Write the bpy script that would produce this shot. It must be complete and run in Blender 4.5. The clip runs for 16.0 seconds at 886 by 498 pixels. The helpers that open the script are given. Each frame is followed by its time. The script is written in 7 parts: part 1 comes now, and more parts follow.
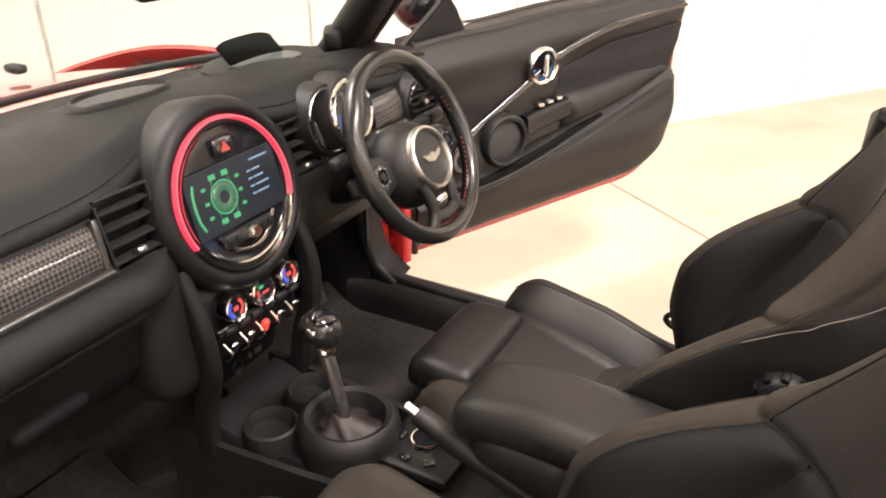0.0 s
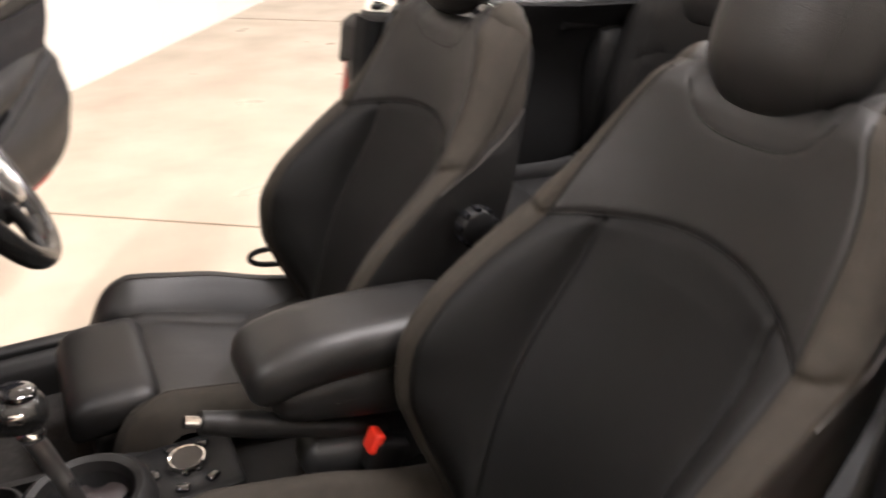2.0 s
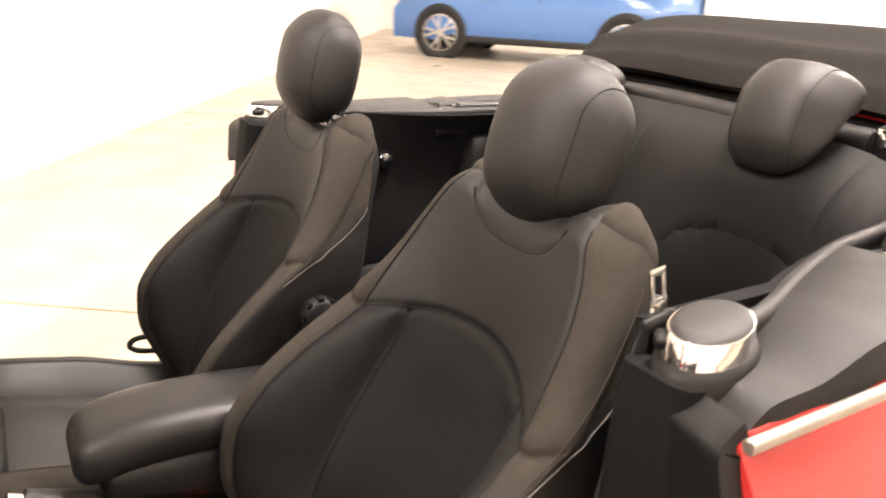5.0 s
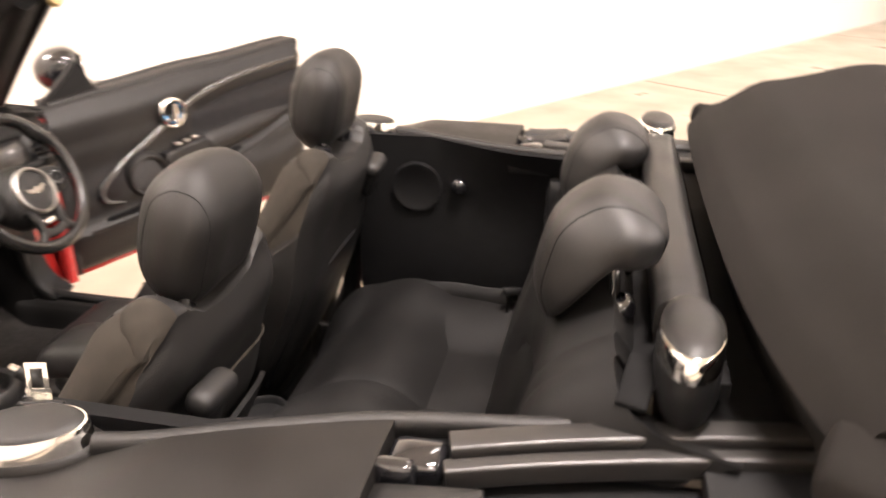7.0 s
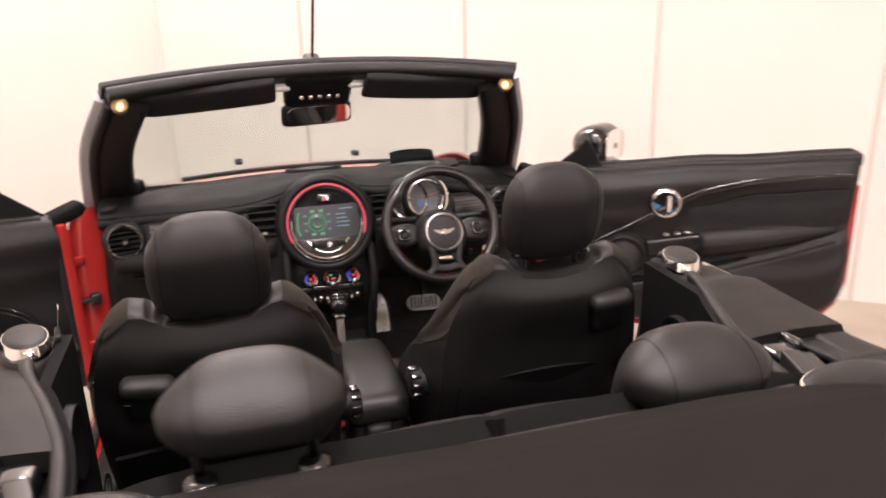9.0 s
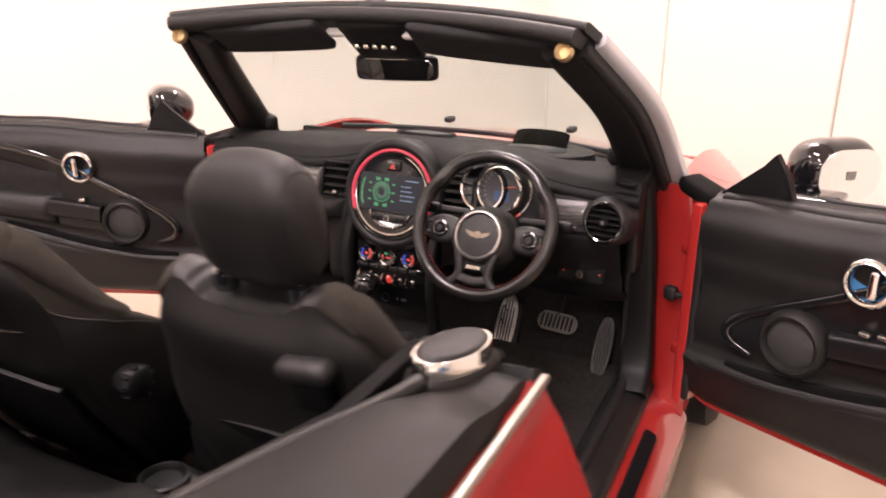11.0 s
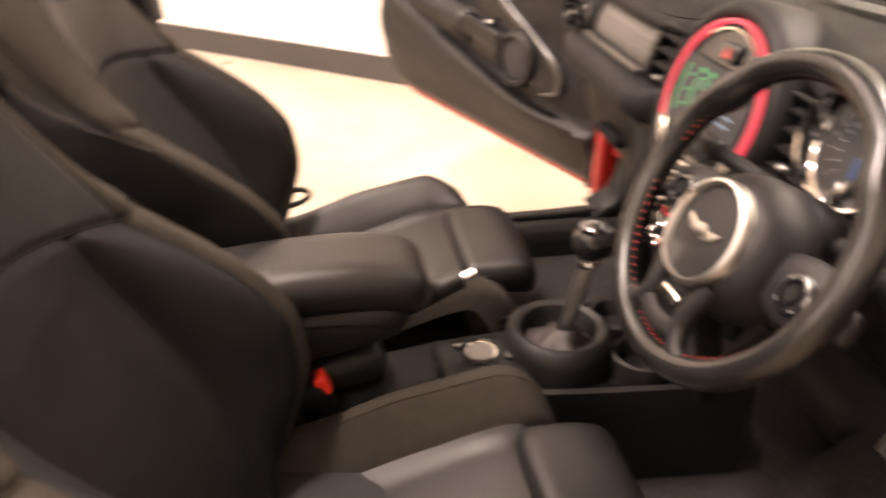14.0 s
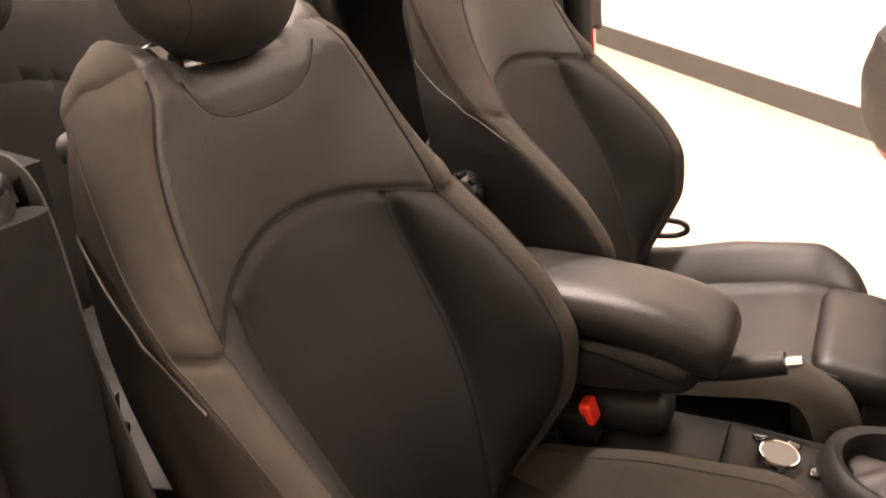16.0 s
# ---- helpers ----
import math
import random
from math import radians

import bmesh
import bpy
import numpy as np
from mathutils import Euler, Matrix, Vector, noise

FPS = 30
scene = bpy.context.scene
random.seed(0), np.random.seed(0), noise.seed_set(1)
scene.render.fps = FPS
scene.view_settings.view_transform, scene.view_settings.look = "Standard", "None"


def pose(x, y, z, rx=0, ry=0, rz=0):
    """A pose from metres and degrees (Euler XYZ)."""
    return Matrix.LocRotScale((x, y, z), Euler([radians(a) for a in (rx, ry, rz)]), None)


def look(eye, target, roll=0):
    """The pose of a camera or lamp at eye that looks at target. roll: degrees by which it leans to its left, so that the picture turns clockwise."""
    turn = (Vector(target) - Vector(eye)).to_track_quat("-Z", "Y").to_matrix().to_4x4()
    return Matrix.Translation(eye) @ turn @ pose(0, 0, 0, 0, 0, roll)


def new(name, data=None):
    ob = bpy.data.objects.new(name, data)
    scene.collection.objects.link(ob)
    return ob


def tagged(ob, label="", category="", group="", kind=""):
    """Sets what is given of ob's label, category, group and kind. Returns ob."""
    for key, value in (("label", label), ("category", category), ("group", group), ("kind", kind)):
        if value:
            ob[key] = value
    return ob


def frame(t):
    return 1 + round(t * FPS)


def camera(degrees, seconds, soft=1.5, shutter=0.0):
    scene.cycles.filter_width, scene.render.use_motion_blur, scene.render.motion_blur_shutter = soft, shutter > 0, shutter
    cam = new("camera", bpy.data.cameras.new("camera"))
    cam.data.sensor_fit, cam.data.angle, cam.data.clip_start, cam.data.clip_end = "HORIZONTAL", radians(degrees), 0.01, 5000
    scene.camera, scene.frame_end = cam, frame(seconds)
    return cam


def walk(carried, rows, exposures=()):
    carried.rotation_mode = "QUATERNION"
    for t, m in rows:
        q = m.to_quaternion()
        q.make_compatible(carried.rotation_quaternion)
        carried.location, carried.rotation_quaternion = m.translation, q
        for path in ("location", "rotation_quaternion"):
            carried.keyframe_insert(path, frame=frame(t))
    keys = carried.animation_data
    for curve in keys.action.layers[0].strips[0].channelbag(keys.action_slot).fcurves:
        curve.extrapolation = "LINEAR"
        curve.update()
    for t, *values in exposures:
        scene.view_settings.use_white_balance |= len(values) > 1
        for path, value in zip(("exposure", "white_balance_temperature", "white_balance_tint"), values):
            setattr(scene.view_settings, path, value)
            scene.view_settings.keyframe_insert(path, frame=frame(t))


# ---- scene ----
cam = camera(60.4, 16.0, soft=1.8, shutter=0.5)
PATH = [
    (0, (-0.795, -0.100, 1.333), (-0.011, 0.323, 0.879), 0.23),
    (0.5, (-0.812, -0.017, 1.337), (0.006, 0.336, 0.884), 0.21),
    (1, (-0.917, 0.143, 1.335), (-0.051, 0.359, 0.885), 0.14),
    (1.5, (-0.912, 0.288, 1.298), (-0.026, 0.180, 0.846), -0.36),
    (2, (-0.852, 0.436, 1.252), (-0.066, 0.020, 0.795), 0.15),
    (2.5, (-0.855, 0.530, 1.230), (-0.162, -0.030, 0.776), 0.35),
    (3, (-0.883, 0.572, 1.248), (-0.223, -0.052, 0.829), 0.25),
    (3.5, (-0.891, 0.594, 1.249), (-0.236, -0.064, 0.879), 0.35),
    (4, (-0.905, 0.570, 1.264), (-0.242, -0.092, 0.915), 0.22),
    (4.2, (-0.925, 0.550, 1.266), (-0.249, -0.106, 0.931), 0.57),
    (6.3, (-1.127, -0.400, 1.427), (-0.222, -0.424, 1.003), 0.85),
    (6.5, (-1.118, -0.512, 1.452), (-0.214, -0.493, 1.024), 0.38),
    (7, (-1.141, -0.772, 1.484), (-0.251, -0.582, 1.070), -0.07),
    (7.5, (-1.105, -1.043, 1.577), (-0.317, -0.556, 1.201), -0.19),
    (7.7, (-1.026, -1.138, 1.567), (-0.305, -0.545, 1.211), -0.71),
    (8, (-0.874, -1.232, 1.563), (-0.245, -0.530, 1.229), -0.19),
    (8.4, (-0.635, -1.441, 1.548), (-0.146, -0.628, 1.232), -1.02),
    (8.5, (-0.579, -1.465, 1.544), (-0.119, -0.636, 1.225), -0.63),
    (8.7, (-0.455, -1.529, 1.532), (-0.072, -0.659, 1.221), -0.93),
    (10.8, (0.893, -1.070, 1.449), (0.510, -0.210, 1.112), -0.40),
    (11, (0.970, -0.981, 1.431), (0.556, -0.138, 1.088), -0.23),
    (11.5, (1.106, -0.663, 1.391), (0.619, 0.132, 1.028), -0.49),
    (12, (1.066, -0.393, 1.327), (0.520, 0.343, 0.927), -0.03),
    (12.5, (1.034, -0.183, 1.297), (0.405, 0.457, 0.855), 0.08),
    (13, (1.019, -0.046, 1.282), (0.309, 0.489, 0.824), 0.25),
    (13.5, (0.971, 0.047, 1.238), (0.208, 0.487, 0.766), 0.47),
    (14, (0.939, 0.150, 1.226), (0.083, 0.301, 0.731), 0.77),
    (14.5, (0.924, 0.283, 1.221), (0.097, 0.048, 0.710), 0.60),
    (15, (0.892, 0.356, 1.217), (0.138, -0.050, 0.701), 0.03),
    (15.3, (0.887, 0.371, 1.216), (0.143, -0.060, 0.705), 0.12),
    (15.5, (0.890, 0.380, 1.215), (0.146, -0.061, 0.714), 0.14),
    (16, (0.887, 0.334, 1.205), (0.108, -0.078, 0.734), 0.45),
]
walk(cam, [(t, look(eye, target, roll)) for t, eye, target, roll in PATH], [(0.0, 0.75, 6400, 14), (1.2, 0.5, 6300, 14), (2.0, 0.5, 5950, 11), (2.8, 1.08, 6000, 11), (3.5, 1.18, 6250, 11), (4.2, 1.2, 6500, 11), (6.3, 0.78, 6500, 15), (7.2, 0.85, 6450, 14), (8.0, 0.3, 6650, 19), (8.5, -0.05, 6250, 20), (8.7, -0.1, 6200, 20), (10.8, 0.05, 6400, 25), (11.6, 0.35, 6450, 20), (12.5, 0.92, 6500, 19), (13.3, 0.90, 6850, 22), (14.3, 0.75, 7300, 22), (15.2, 1.1, 7400, 20), (16.0, 1.22, 7200, 19)])

# ---- light ----
world = bpy.data.worlds.new("showroom_air")
scene.world = world
world.use_nodes = True
world.node_tree.nodes["Background"].inputs[0].default_value = (1.0, 0.93, 0.84, 1)
world.node_tree.nodes["Background"].inputs[1].default_value = 0.3
LAMP_POWER = 150.0
LAMP_TINT = (1.0, 0.895, 0.82)

# room axes: the car stands askew to the walls
CORNER = Vector((-0.63, 3.79, 0.0))
ALONG_R = Vector((0.809, -0.588, 0.0))
ALONG_L = Vector((-0.588, -0.809, 0.0))
CEIL = 4.6


def room(a, b, z=0.0):
    """a metres along the wall beyond the driver's door, b along the other wall."""
    p = CORNER + ALONG_R * a + ALONG_L * b
    return Vector((p.x, p.y, z))


ROOM_YAW = math.atan2(ALONG_R.y, ALONG_R.x)
LAMPS = [(0.7, 0.7, 1.5), (3.4, 4.0, 2.0), (1.3, 6.0, 0.7), (6.5, 1.6, 0.12), (6.5, 6.5, 1.6), (1.5, 11.0, 0.8), (11.0, 1.5, 0.8), (6.5, 11.5, 0.8), (11.5, 6.5, 0.8), (13.6, 12.2, 9.0), (16.5, 4.0, 0.8), (4.0, 16.5, 0.8)]
for la, lb, share in LAMPS:
    lamp = new("ceiling_lamp_light", bpy.data.lights.new("ceiling_lamp_light", "AREA"))
    wide = share > 5
    lamp.data.shape, lamp.data.size, lamp.data.size_y = "RECTANGLE", 4.0 if wide else 1.5, 1.6 if wide else 0.35
    lamp.data.energy, lamp.data.color = LAMP_POWER * share, LAMP_TINT
    lamp.matrix_world = Matrix.Translation(room(la, lb, CEIL - 0.12)) @ Matrix.Rotation(ROOM_YAW, 4, "Z")

# ---- materials ----
def material(name, base, rough=0.5, metal=0.0, spec=0.5, coat=0.0, mix=None, scale=30.0, amount=0.5, bump=0.0, bump_scale=400.0, rough_var=0.0, emit=None, emit_strength=0.0, wear=0.0, stretch=None):
    """A principled surface: base colour mottled towards mix at one scale, fine relief at another."""
    m = bpy.data.materials.new(name)
    m.use_nodes = True
    nt = m.node_tree
    b = nt.nodes["Principled BSDF"]
    b.inputs["Base Color"].default_value = (*base, 1)
    b.inputs["Roughness"].default_value = rough
    b.inputs["Metallic"].default_value = metal
    b.inputs["Specular IOR Level"].default_value = spec
    b.inputs["Coat Weight"].default_value = coat
    b.inputs["Coat Roughness"].default_value = 0.05
    co = nt.nodes.new("ShaderNodeTexCoord")
    src = co.outputs["Object"]
    if stretch:
        mp = nt.nodes.new("ShaderNodeMapping")
        mp.inputs["Scale"].default_value = stretch
        nt.links.new(src, mp.inputs["Vector"])
        src = mp.outputs["Vector"]
    if mix:
        n = nt.nodes.new("ShaderNodeTexNoise")
        n.inputs["Scale"].default_value, n.inputs["Detail"].default_value = scale, 6
        nt.links.new(src, n.inputs["Vector"])
        r = nt.nodes.new("ShaderNodeMapRange")
        r.inputs["From Min"].default_value, r.inputs["From Max"].default_value = 0.35, 0.7
        r.inputs["To Max"].default_value = amount
        nt.links.new(n.outputs["Fac"], r.inputs["Value"])
        mx = nt.nodes.new("ShaderNodeMix")
        mx.data_type = "RGBA"
        mx.inputs["A"].default_value, mx.inputs["B"].default_value = (*base, 1), (*mix, 1)
        nt.links.new(r.outputs["Result"], mx.inputs["Factor"])
        nt.links.new(mx.outputs["Result"], b.inputs["Base Color"])
        if rough_var:
            rr = nt.nodes.new("ShaderNodeMapRange")
            rr.inputs["From Min"].default_value, rr.inputs["From Max"].default_value = 0.3, 0.7
            rr.inputs["To Min"].default_value, rr.inputs["To Max"].default_value = rough - rough_var, rough + rough_var
            nt.links.new(n.outputs["Fac"], rr.inputs["Value"])
            nt.links.new(rr.outputs["Result"], b.inputs["Roughness"])
    if bump:
        n2 = nt.nodes.new("ShaderNodeTexVoronoi" if wear == 0 else "ShaderNodeTexNoise")
        n2.inputs["Scale"].default_value = bump_scale
        nt.links.new(src, n2.inputs["Vector"])
        bp = nt.nodes.new("ShaderNodeBump")
        bp.inputs["Strength"].default_value, bp.inputs["Distance"].default_value = bump, 0.0008
        nt.links.new(n2.outputs[0], bp.inputs["Height"])
        nt.links.new(bp.outputs["Normal"], b.inputs["Normal"])
    if emit:
        b.inputs["Emission Color"].default_value = (*emit, 1)
        b.inputs["Emission Strength"].default_value = emit_strength
    return m


LEATHER = material("black_leather", (0.0068, 0.0064, 0.0061), 0.47, spec=0.35, mix=(0.0115, 0.0108, 0.0100), scale=14, amount=0.5, bump=0.4, bump_scale=650, rough_var=0.05)
CLOTH = material("charcoal_cloth", (0.0172, 0.0145, 0.0111), 0.85, spec=0.2, mix=(0.0255, 0.0214, 0.0163), scale=60, amount=0.6, bump=0.5, bump_scale=1400)
PLASTIC = material("black_grained_plastic", (0.0080, 0.0077, 0.0074), 0.46, spec=0.30, mix=(0.012, 0.0115, 0.011), scale=20, amount=0.5, bump=0.4, bump_scale=900, rough_var=0.05)
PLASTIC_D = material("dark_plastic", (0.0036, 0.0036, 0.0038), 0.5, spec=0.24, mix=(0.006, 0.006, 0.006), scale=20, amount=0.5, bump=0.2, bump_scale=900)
GLOSS = material("gloss_black_trim", (0.006, 0.006, 0.007), 0.08, spec=0.6, coat=0.6, mix=(0.010, 0.010, 0.011), scale=6, amount=0.5)
CHROME = material("chrome", (0.82, 0.80, 0.77), 0.10, 1.0, mix=(0.7, 0.68, 0.66), scale=9, amount=0.4, rough_var=0.04)
SATIN = material("satin_metal", (0.50, 0.49, 0.47), 0.32, 1.0, mix=(0.4, 0.39, 0.37), scale=40, amount=0.5, rough_var=0.06)
RED = material("red_paint", (0.32, 0.020, 0.017), 0.25, coat=1.0, mix=(0.28, 0.015, 0.013), scale=5, amount=0.4)
RED_BTN = material("red_button", (0.70, 0.035, 0.015), 0.4, mix=(0.6, 0.02, 0.01), scale=50, amount=0.4)
RUBBER = material("black_rubber", (0.007, 0.007, 0.007), 0.55, spec=0.4, mix=(0.013, 0.0125, 0.012), scale=25, amount=0.5, bump=0.2, bump_scale=500)
CARPET = material("black_carpet", (0.019, 0.0175, 0.0165), 0.95, spec=0.08, mix=(0.034, 0.032, 0.030), scale=90, amount=0.7, bump=1.0, bump_scale=1600, wear=1)
SHELF = material("satin_black_shelf", (0.0074, 0.0068, 0.0062), 0.46, spec=0.17, mix=(0.011, 0.0102, 0.0094), scale=16, amount=0.5, bump=0.25, bump_scale=1100, rough_var=0.05)
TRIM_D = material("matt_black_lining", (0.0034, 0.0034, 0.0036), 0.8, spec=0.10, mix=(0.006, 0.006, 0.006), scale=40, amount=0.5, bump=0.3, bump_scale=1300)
LINING = material("matt_black_leather", (0.0042, 0.0040, 0.0039), 0.62, spec=0.20, mix=(0.0075, 0.007, 0.0066), scale=14, amount=0.5, bump=0.4, bump_scale=650, rough_var=0.05)
SOFTPAD = material("black_soft_pad", (0.0046, 0.0045, 0.0045), 0.60, spec=0.19, mix=(0.0075, 0.0073, 0.0071), scale=18, amount=0.5, bump=0.5, bump_scale=900, rough_var=0.05)
SEATSKIN = material("matt_seat_leather", (0.0076, 0.0072, 0.0068), 0.50, spec=0.28, mix=(0.0120, 0.0112, 0.0105), scale=11, amount=0.5, bump=0.45, bump_scale=750, rough_var=0.06)
# matt seat leather darkened, so that the panels' shade sits in its colour
SEATPANEL_SHADED = material("shaded_seat_leather", (0.0032, 0.0031, 0.0030), 0.60, spec=0.15, mix=(0.0056, 0.0053, 0.0050), scale=9, amount=0.5, bump=0.45, bump_scale=750, rough_var=0.06)
BELTSTRIP = material("dull_silver_strip", (0.30, 0.275, 0.24), 0.42, 0.8, mix=(0.24, 0.22, 0.19), scale=30, amount=0.5, rough_var=0.06)
SWITCH = material("satin_black_panel", (0.006, 0.006, 0.0065), 0.3, spec=0.3, mix=(0.009, 0.009, 0.0095), scale=10, amount=0.5)
CUSHION = material("smooth_cushion_leather", (0.0078, 0.0075, 0.0072), 0.41, spec=0.29, mix=(0.0145, 0.0138, 0.0132), scale=10, amount=0.5, bump=0.35, bump_scale=500, rough_var=0.08)
CANVAS = material("black_soft_top_cloth", (0.0086, 0.0077, 0.0069), 0.9, spec=0.08, mix=(0.0122, 0.0109, 0.0097), scale=8, amount=0.5, bump=0.6, bump_scale=1800)
WALL = material("white_wall_panel", (0.72, 0.685, 0.625), 0.6, spec=0.3, mix=(0.67, 0.635, 0.575), scale=1.3, amount=0.5, bump=0.1, bump_scale=60, wear=1)
FLOOR = material("polished_concrete_floor", (0.375, 0.327, 0.257), 0.36, spec=0.4, mix=(0.27, 0.227, 0.174), scale=2.2, amount=0.55, bump=0.12, bump_scale=220, rough_var=0.1, wear=1)
DARKBASE = material("dark_skirting", (0.035, 0.032, 0.030), 0.5, mix=(0.05, 0.045, 0.04), scale=8, amount=0.5)


def glass_material(name, tint=(0.93, 0.97, 0.95), rough=0.0, sheen=0.6, front=0.02):
    m = bpy.data.materials.new(name)
    m.use_nodes = True
    nt = m.node_tree
    nt.nodes.remove(nt.nodes["Principled BSDF"])
    tr = nt.nodes.new("ShaderNodeBsdfTransparent")
    tr.inputs[0].default_value = (*tint, 1)
    gl = nt.nodes.new("ShaderNodeBsdfGlossy")
    gl.inputs["Roughness"].default_value = rough
    lw = nt.nodes.new("ShaderNodeLayerWeight")
    lw.inputs["Blend"].default_value = 0.5
    pw = nt.nodes.new("ShaderNodeMath")
    pw.operation = "POWER"
    pw.inputs[1].default_value = 4.0
    nt.links.new(lw.outputs["Facing"], pw.inputs[0])
    fr = nt.nodes.new("ShaderNodeMapRange")
    fr.inputs["To Min"].default_value, fr.inputs["To Max"].default_value = front, sheen
    nt.links.new(pw.outputs[0], fr.inputs["Value"])
    mx = nt.nodes.new("ShaderNodeMixShader")
    for a, c in ((fr.outputs[0], 0), (tr.outputs[0], 1), (gl.outputs[0], 2)):
        nt.links.new(a, mx.inputs[c])
    nt.links.new(mx.outputs[0], nt.nodes["Material Output"].inputs[0])
    return m


GLASS = glass_material("windscreen_glass", (0.90, 0.955, 0.945), 0.0, 0.6, 0.09)
SMOKE = glass_material("smoked_plastic", (0.12, 0.14, 0.16), 0.08, 0.05)
MIRROR = material("mirror_glass", (0.9, 0.9, 0.9), 0.02, 1.0)


# ---- mesh helpers ----
def finish(bm, smooth=True):
    bmesh.ops.recalc_face_normals(bm, faces=bm.faces)
    if smooth:
        for f in bm.faces:
            f.smooth = True
    return bm


def part(name, bm, mat, parent=None, label="", smooth=True, angle=None, normals=None):
    if normals is None:
        finish(bm, smooth)
    else:
        for f in bm.faces:
            f.smooth = True
    me = bpy.data.meshes.new(name)
    bm.to_mesh(me)
    bm.free()
    me.materials.append(mat)
    ob = new(name, me)
    if parent:
        ob.parent = parent
    if normals is not None:
        me.normals_split_custom_set_from_vertices(normals)
    elif smooth:
        me.set_sharp_from_angle(angle=radians(angle or 50))
    if label:
        ob["label"] = label
    return ob


def thing(name, label, category, group="", at=(0, 0, 0)):
    ob = new(name)
    ob.empty_display_size = 0.05
    ob.location = at
    return tagged(ob, label, category, group)


def place(bm, m):
    bmesh.ops.transform(bm, matrix=m, verts=bm.verts)
    return bm


def ball(a, b):
    return math.sqrt(max(0, 1 - a * a / 2 - b * b / 2 + a * a * b * b / 3))


def pad(size, r, n=8, warp=None, at=None, egg=0.0):
    """A rounded block; egg draws its x-z outline towards an ellipse, warp(p) may bend it."""
    bm = bmesh.new()
    bmesh.ops.create_cube(bm, size=2)
    bmesh.ops.subdivide_edges(bm, edges=bm.edges[:], cuts=n, use_grid_fill=True)
    h = Vector(size) / 2
    r = min(r, *h)
    for v in bm.verts:
        p = Vector([math.copysign(1 - (1 - min(abs(c), 1)) ** 1.5, c) for c in v.co])
        q = Vector([p[i] * h[i] for i in range(3)])
        core = Vector([max(-(h[i] - r), min(h[i] - r, q[i])) for i in range(3)])
        d = q - core
        if d.length > 1e-9:
            q = core + d.normalized() * r
        if egg:
            a, b, c = q.x / h.x, q.y / h.y, q.z / h.z
            q = Vector((q.x * lerp(1, ball(b, c), egg), q.y * lerp(1, ball(a, c), egg), q.z * lerp(1, ball(a, b), egg)))
        v.co = warp(q) if warp else q
    if at is not None:
        place(bm, at if isinstance(at, Matrix) else Matrix.Translation(at))
    return bm


def join(*bms):
    out = bms[0]
    for b in bms[1:]:
        me = bpy.data.meshes.new("tmp")
        b.to_mesh(me)
        out.from_mesh(me)
        bpy.data.meshes.remove(me)
        b.free()
    return out


def lathe(profile, n=32, at=None):
    """profile: (radius, height) pairs turned about z."""
    bm = bmesh.new()
    rings = []
    for r, z in profile:
        if r < 1e-6:
            rings.append([bm.verts.new((0, 0, z))])
        else:
            rings.append([bm.verts.new((r * math.cos(2 * math.pi * i / n), r * math.sin(2 * math.pi * i / n), z)) for i in range(n)])
    for a, b in zip(rings, rings[1:]):
        for i in range(n):
            j = (i + 1) % n
            q = [a[i % len(a)], a[j % len(a)], b[j % len(b)], b[i % len(b)]]
            q = list(dict.fromkeys(q))
            if len(q) > 2:
                bm.faces.new(q)
    if at is not None:
        place(bm, at)
    return bm


def loft(rings, closed=True, caps=True):
    bm = bmesh.new()
    vs = [[bm.verts.new(p) for p in ring] for ring in rings]
    n = len(vs[0])
    for a, b in zip(vs, vs[1:]):
        for i in range(n if closed else n - 1):
            j = (i + 1) % n
            bm.faces.new((a[i], a[j], b[j], b[i]))
    if caps and closed:
        bm.faces.new(vs[0][::-1])
        bm.faces.new(vs[-1])
    return bm


def smooth_path(pts, per=6):
    """A Catmull-Rom line through the points."""
    P = [Vector(p) for p in pts]
    P = [P[0] * 2 - P[1]] + P + [P[-1] * 2 - P[-2]]
    out = []
    for i in range(1, len(P) - 2):
        for k in range(per):
            t = k / per
            a, b, c, d = P[i - 1:i + 3]
            out.append(0.5 * ((2 * b) + (c - a) * t + (2 * a - 5 * b + 4 * c - d) * t * t + (3 * b - a - 3 * c + d) * t ** 3))
    out.append(P[-2])
    return out


def sweep(pts, shape, up=(0, 0, 1), closed=False, scale=None):
    """A bar along the points; shape: (side, up) pairs of its section."""
    P = [Vector(p) for p in pts]
    rings = []
    for i, p in enumerate(P):
        if closed:
            d = (P[(i + 1) % len(P)] - P[i - 1]).normalized()
        else:
            d = (P[min(i + 1, len(P) - 1)] - P[max(i - 1, 0)]).normalized()
        s = d.cross(Vector(up)).normalized()
        u = s.cross(d)
        k = scale(i / max(1, len(P) - 1)) if scale else 1.0
        rings.append([p + s * a * k + u * b * k for a, b in shape])
    if closed:
        rings.append(rings[0])
        bm = loft(rings, True, False)
        bmesh.ops.remove_doubles(bm, verts=bm.verts, dist=1e-5)
        return bm
    return loft(rings)


def circle(r, n=10, ry=None):
    return [(r * math.cos(2 * math.pi * i / n), (ry or r) * math.sin(2 * math.pi * i / n)) for i in range(n)]


def rrect(w, h, r, n=4):
    """A rounded rectangle as a section."""
    out = []
    for cx, cy, a0 in ((w / 2 - r, h / 2 - r, 0), (-w / 2 + r, h / 2 - r, 90), (-w / 2 + r, -h / 2 + r, 180), (w / 2 - r, -h / 2 + r, 270)):
        for k in range(n + 1):
            a = radians(a0 + 90 * k / n)
            out.append((cx + r * math.cos(a), cy + r * math.sin(a)))
    return out


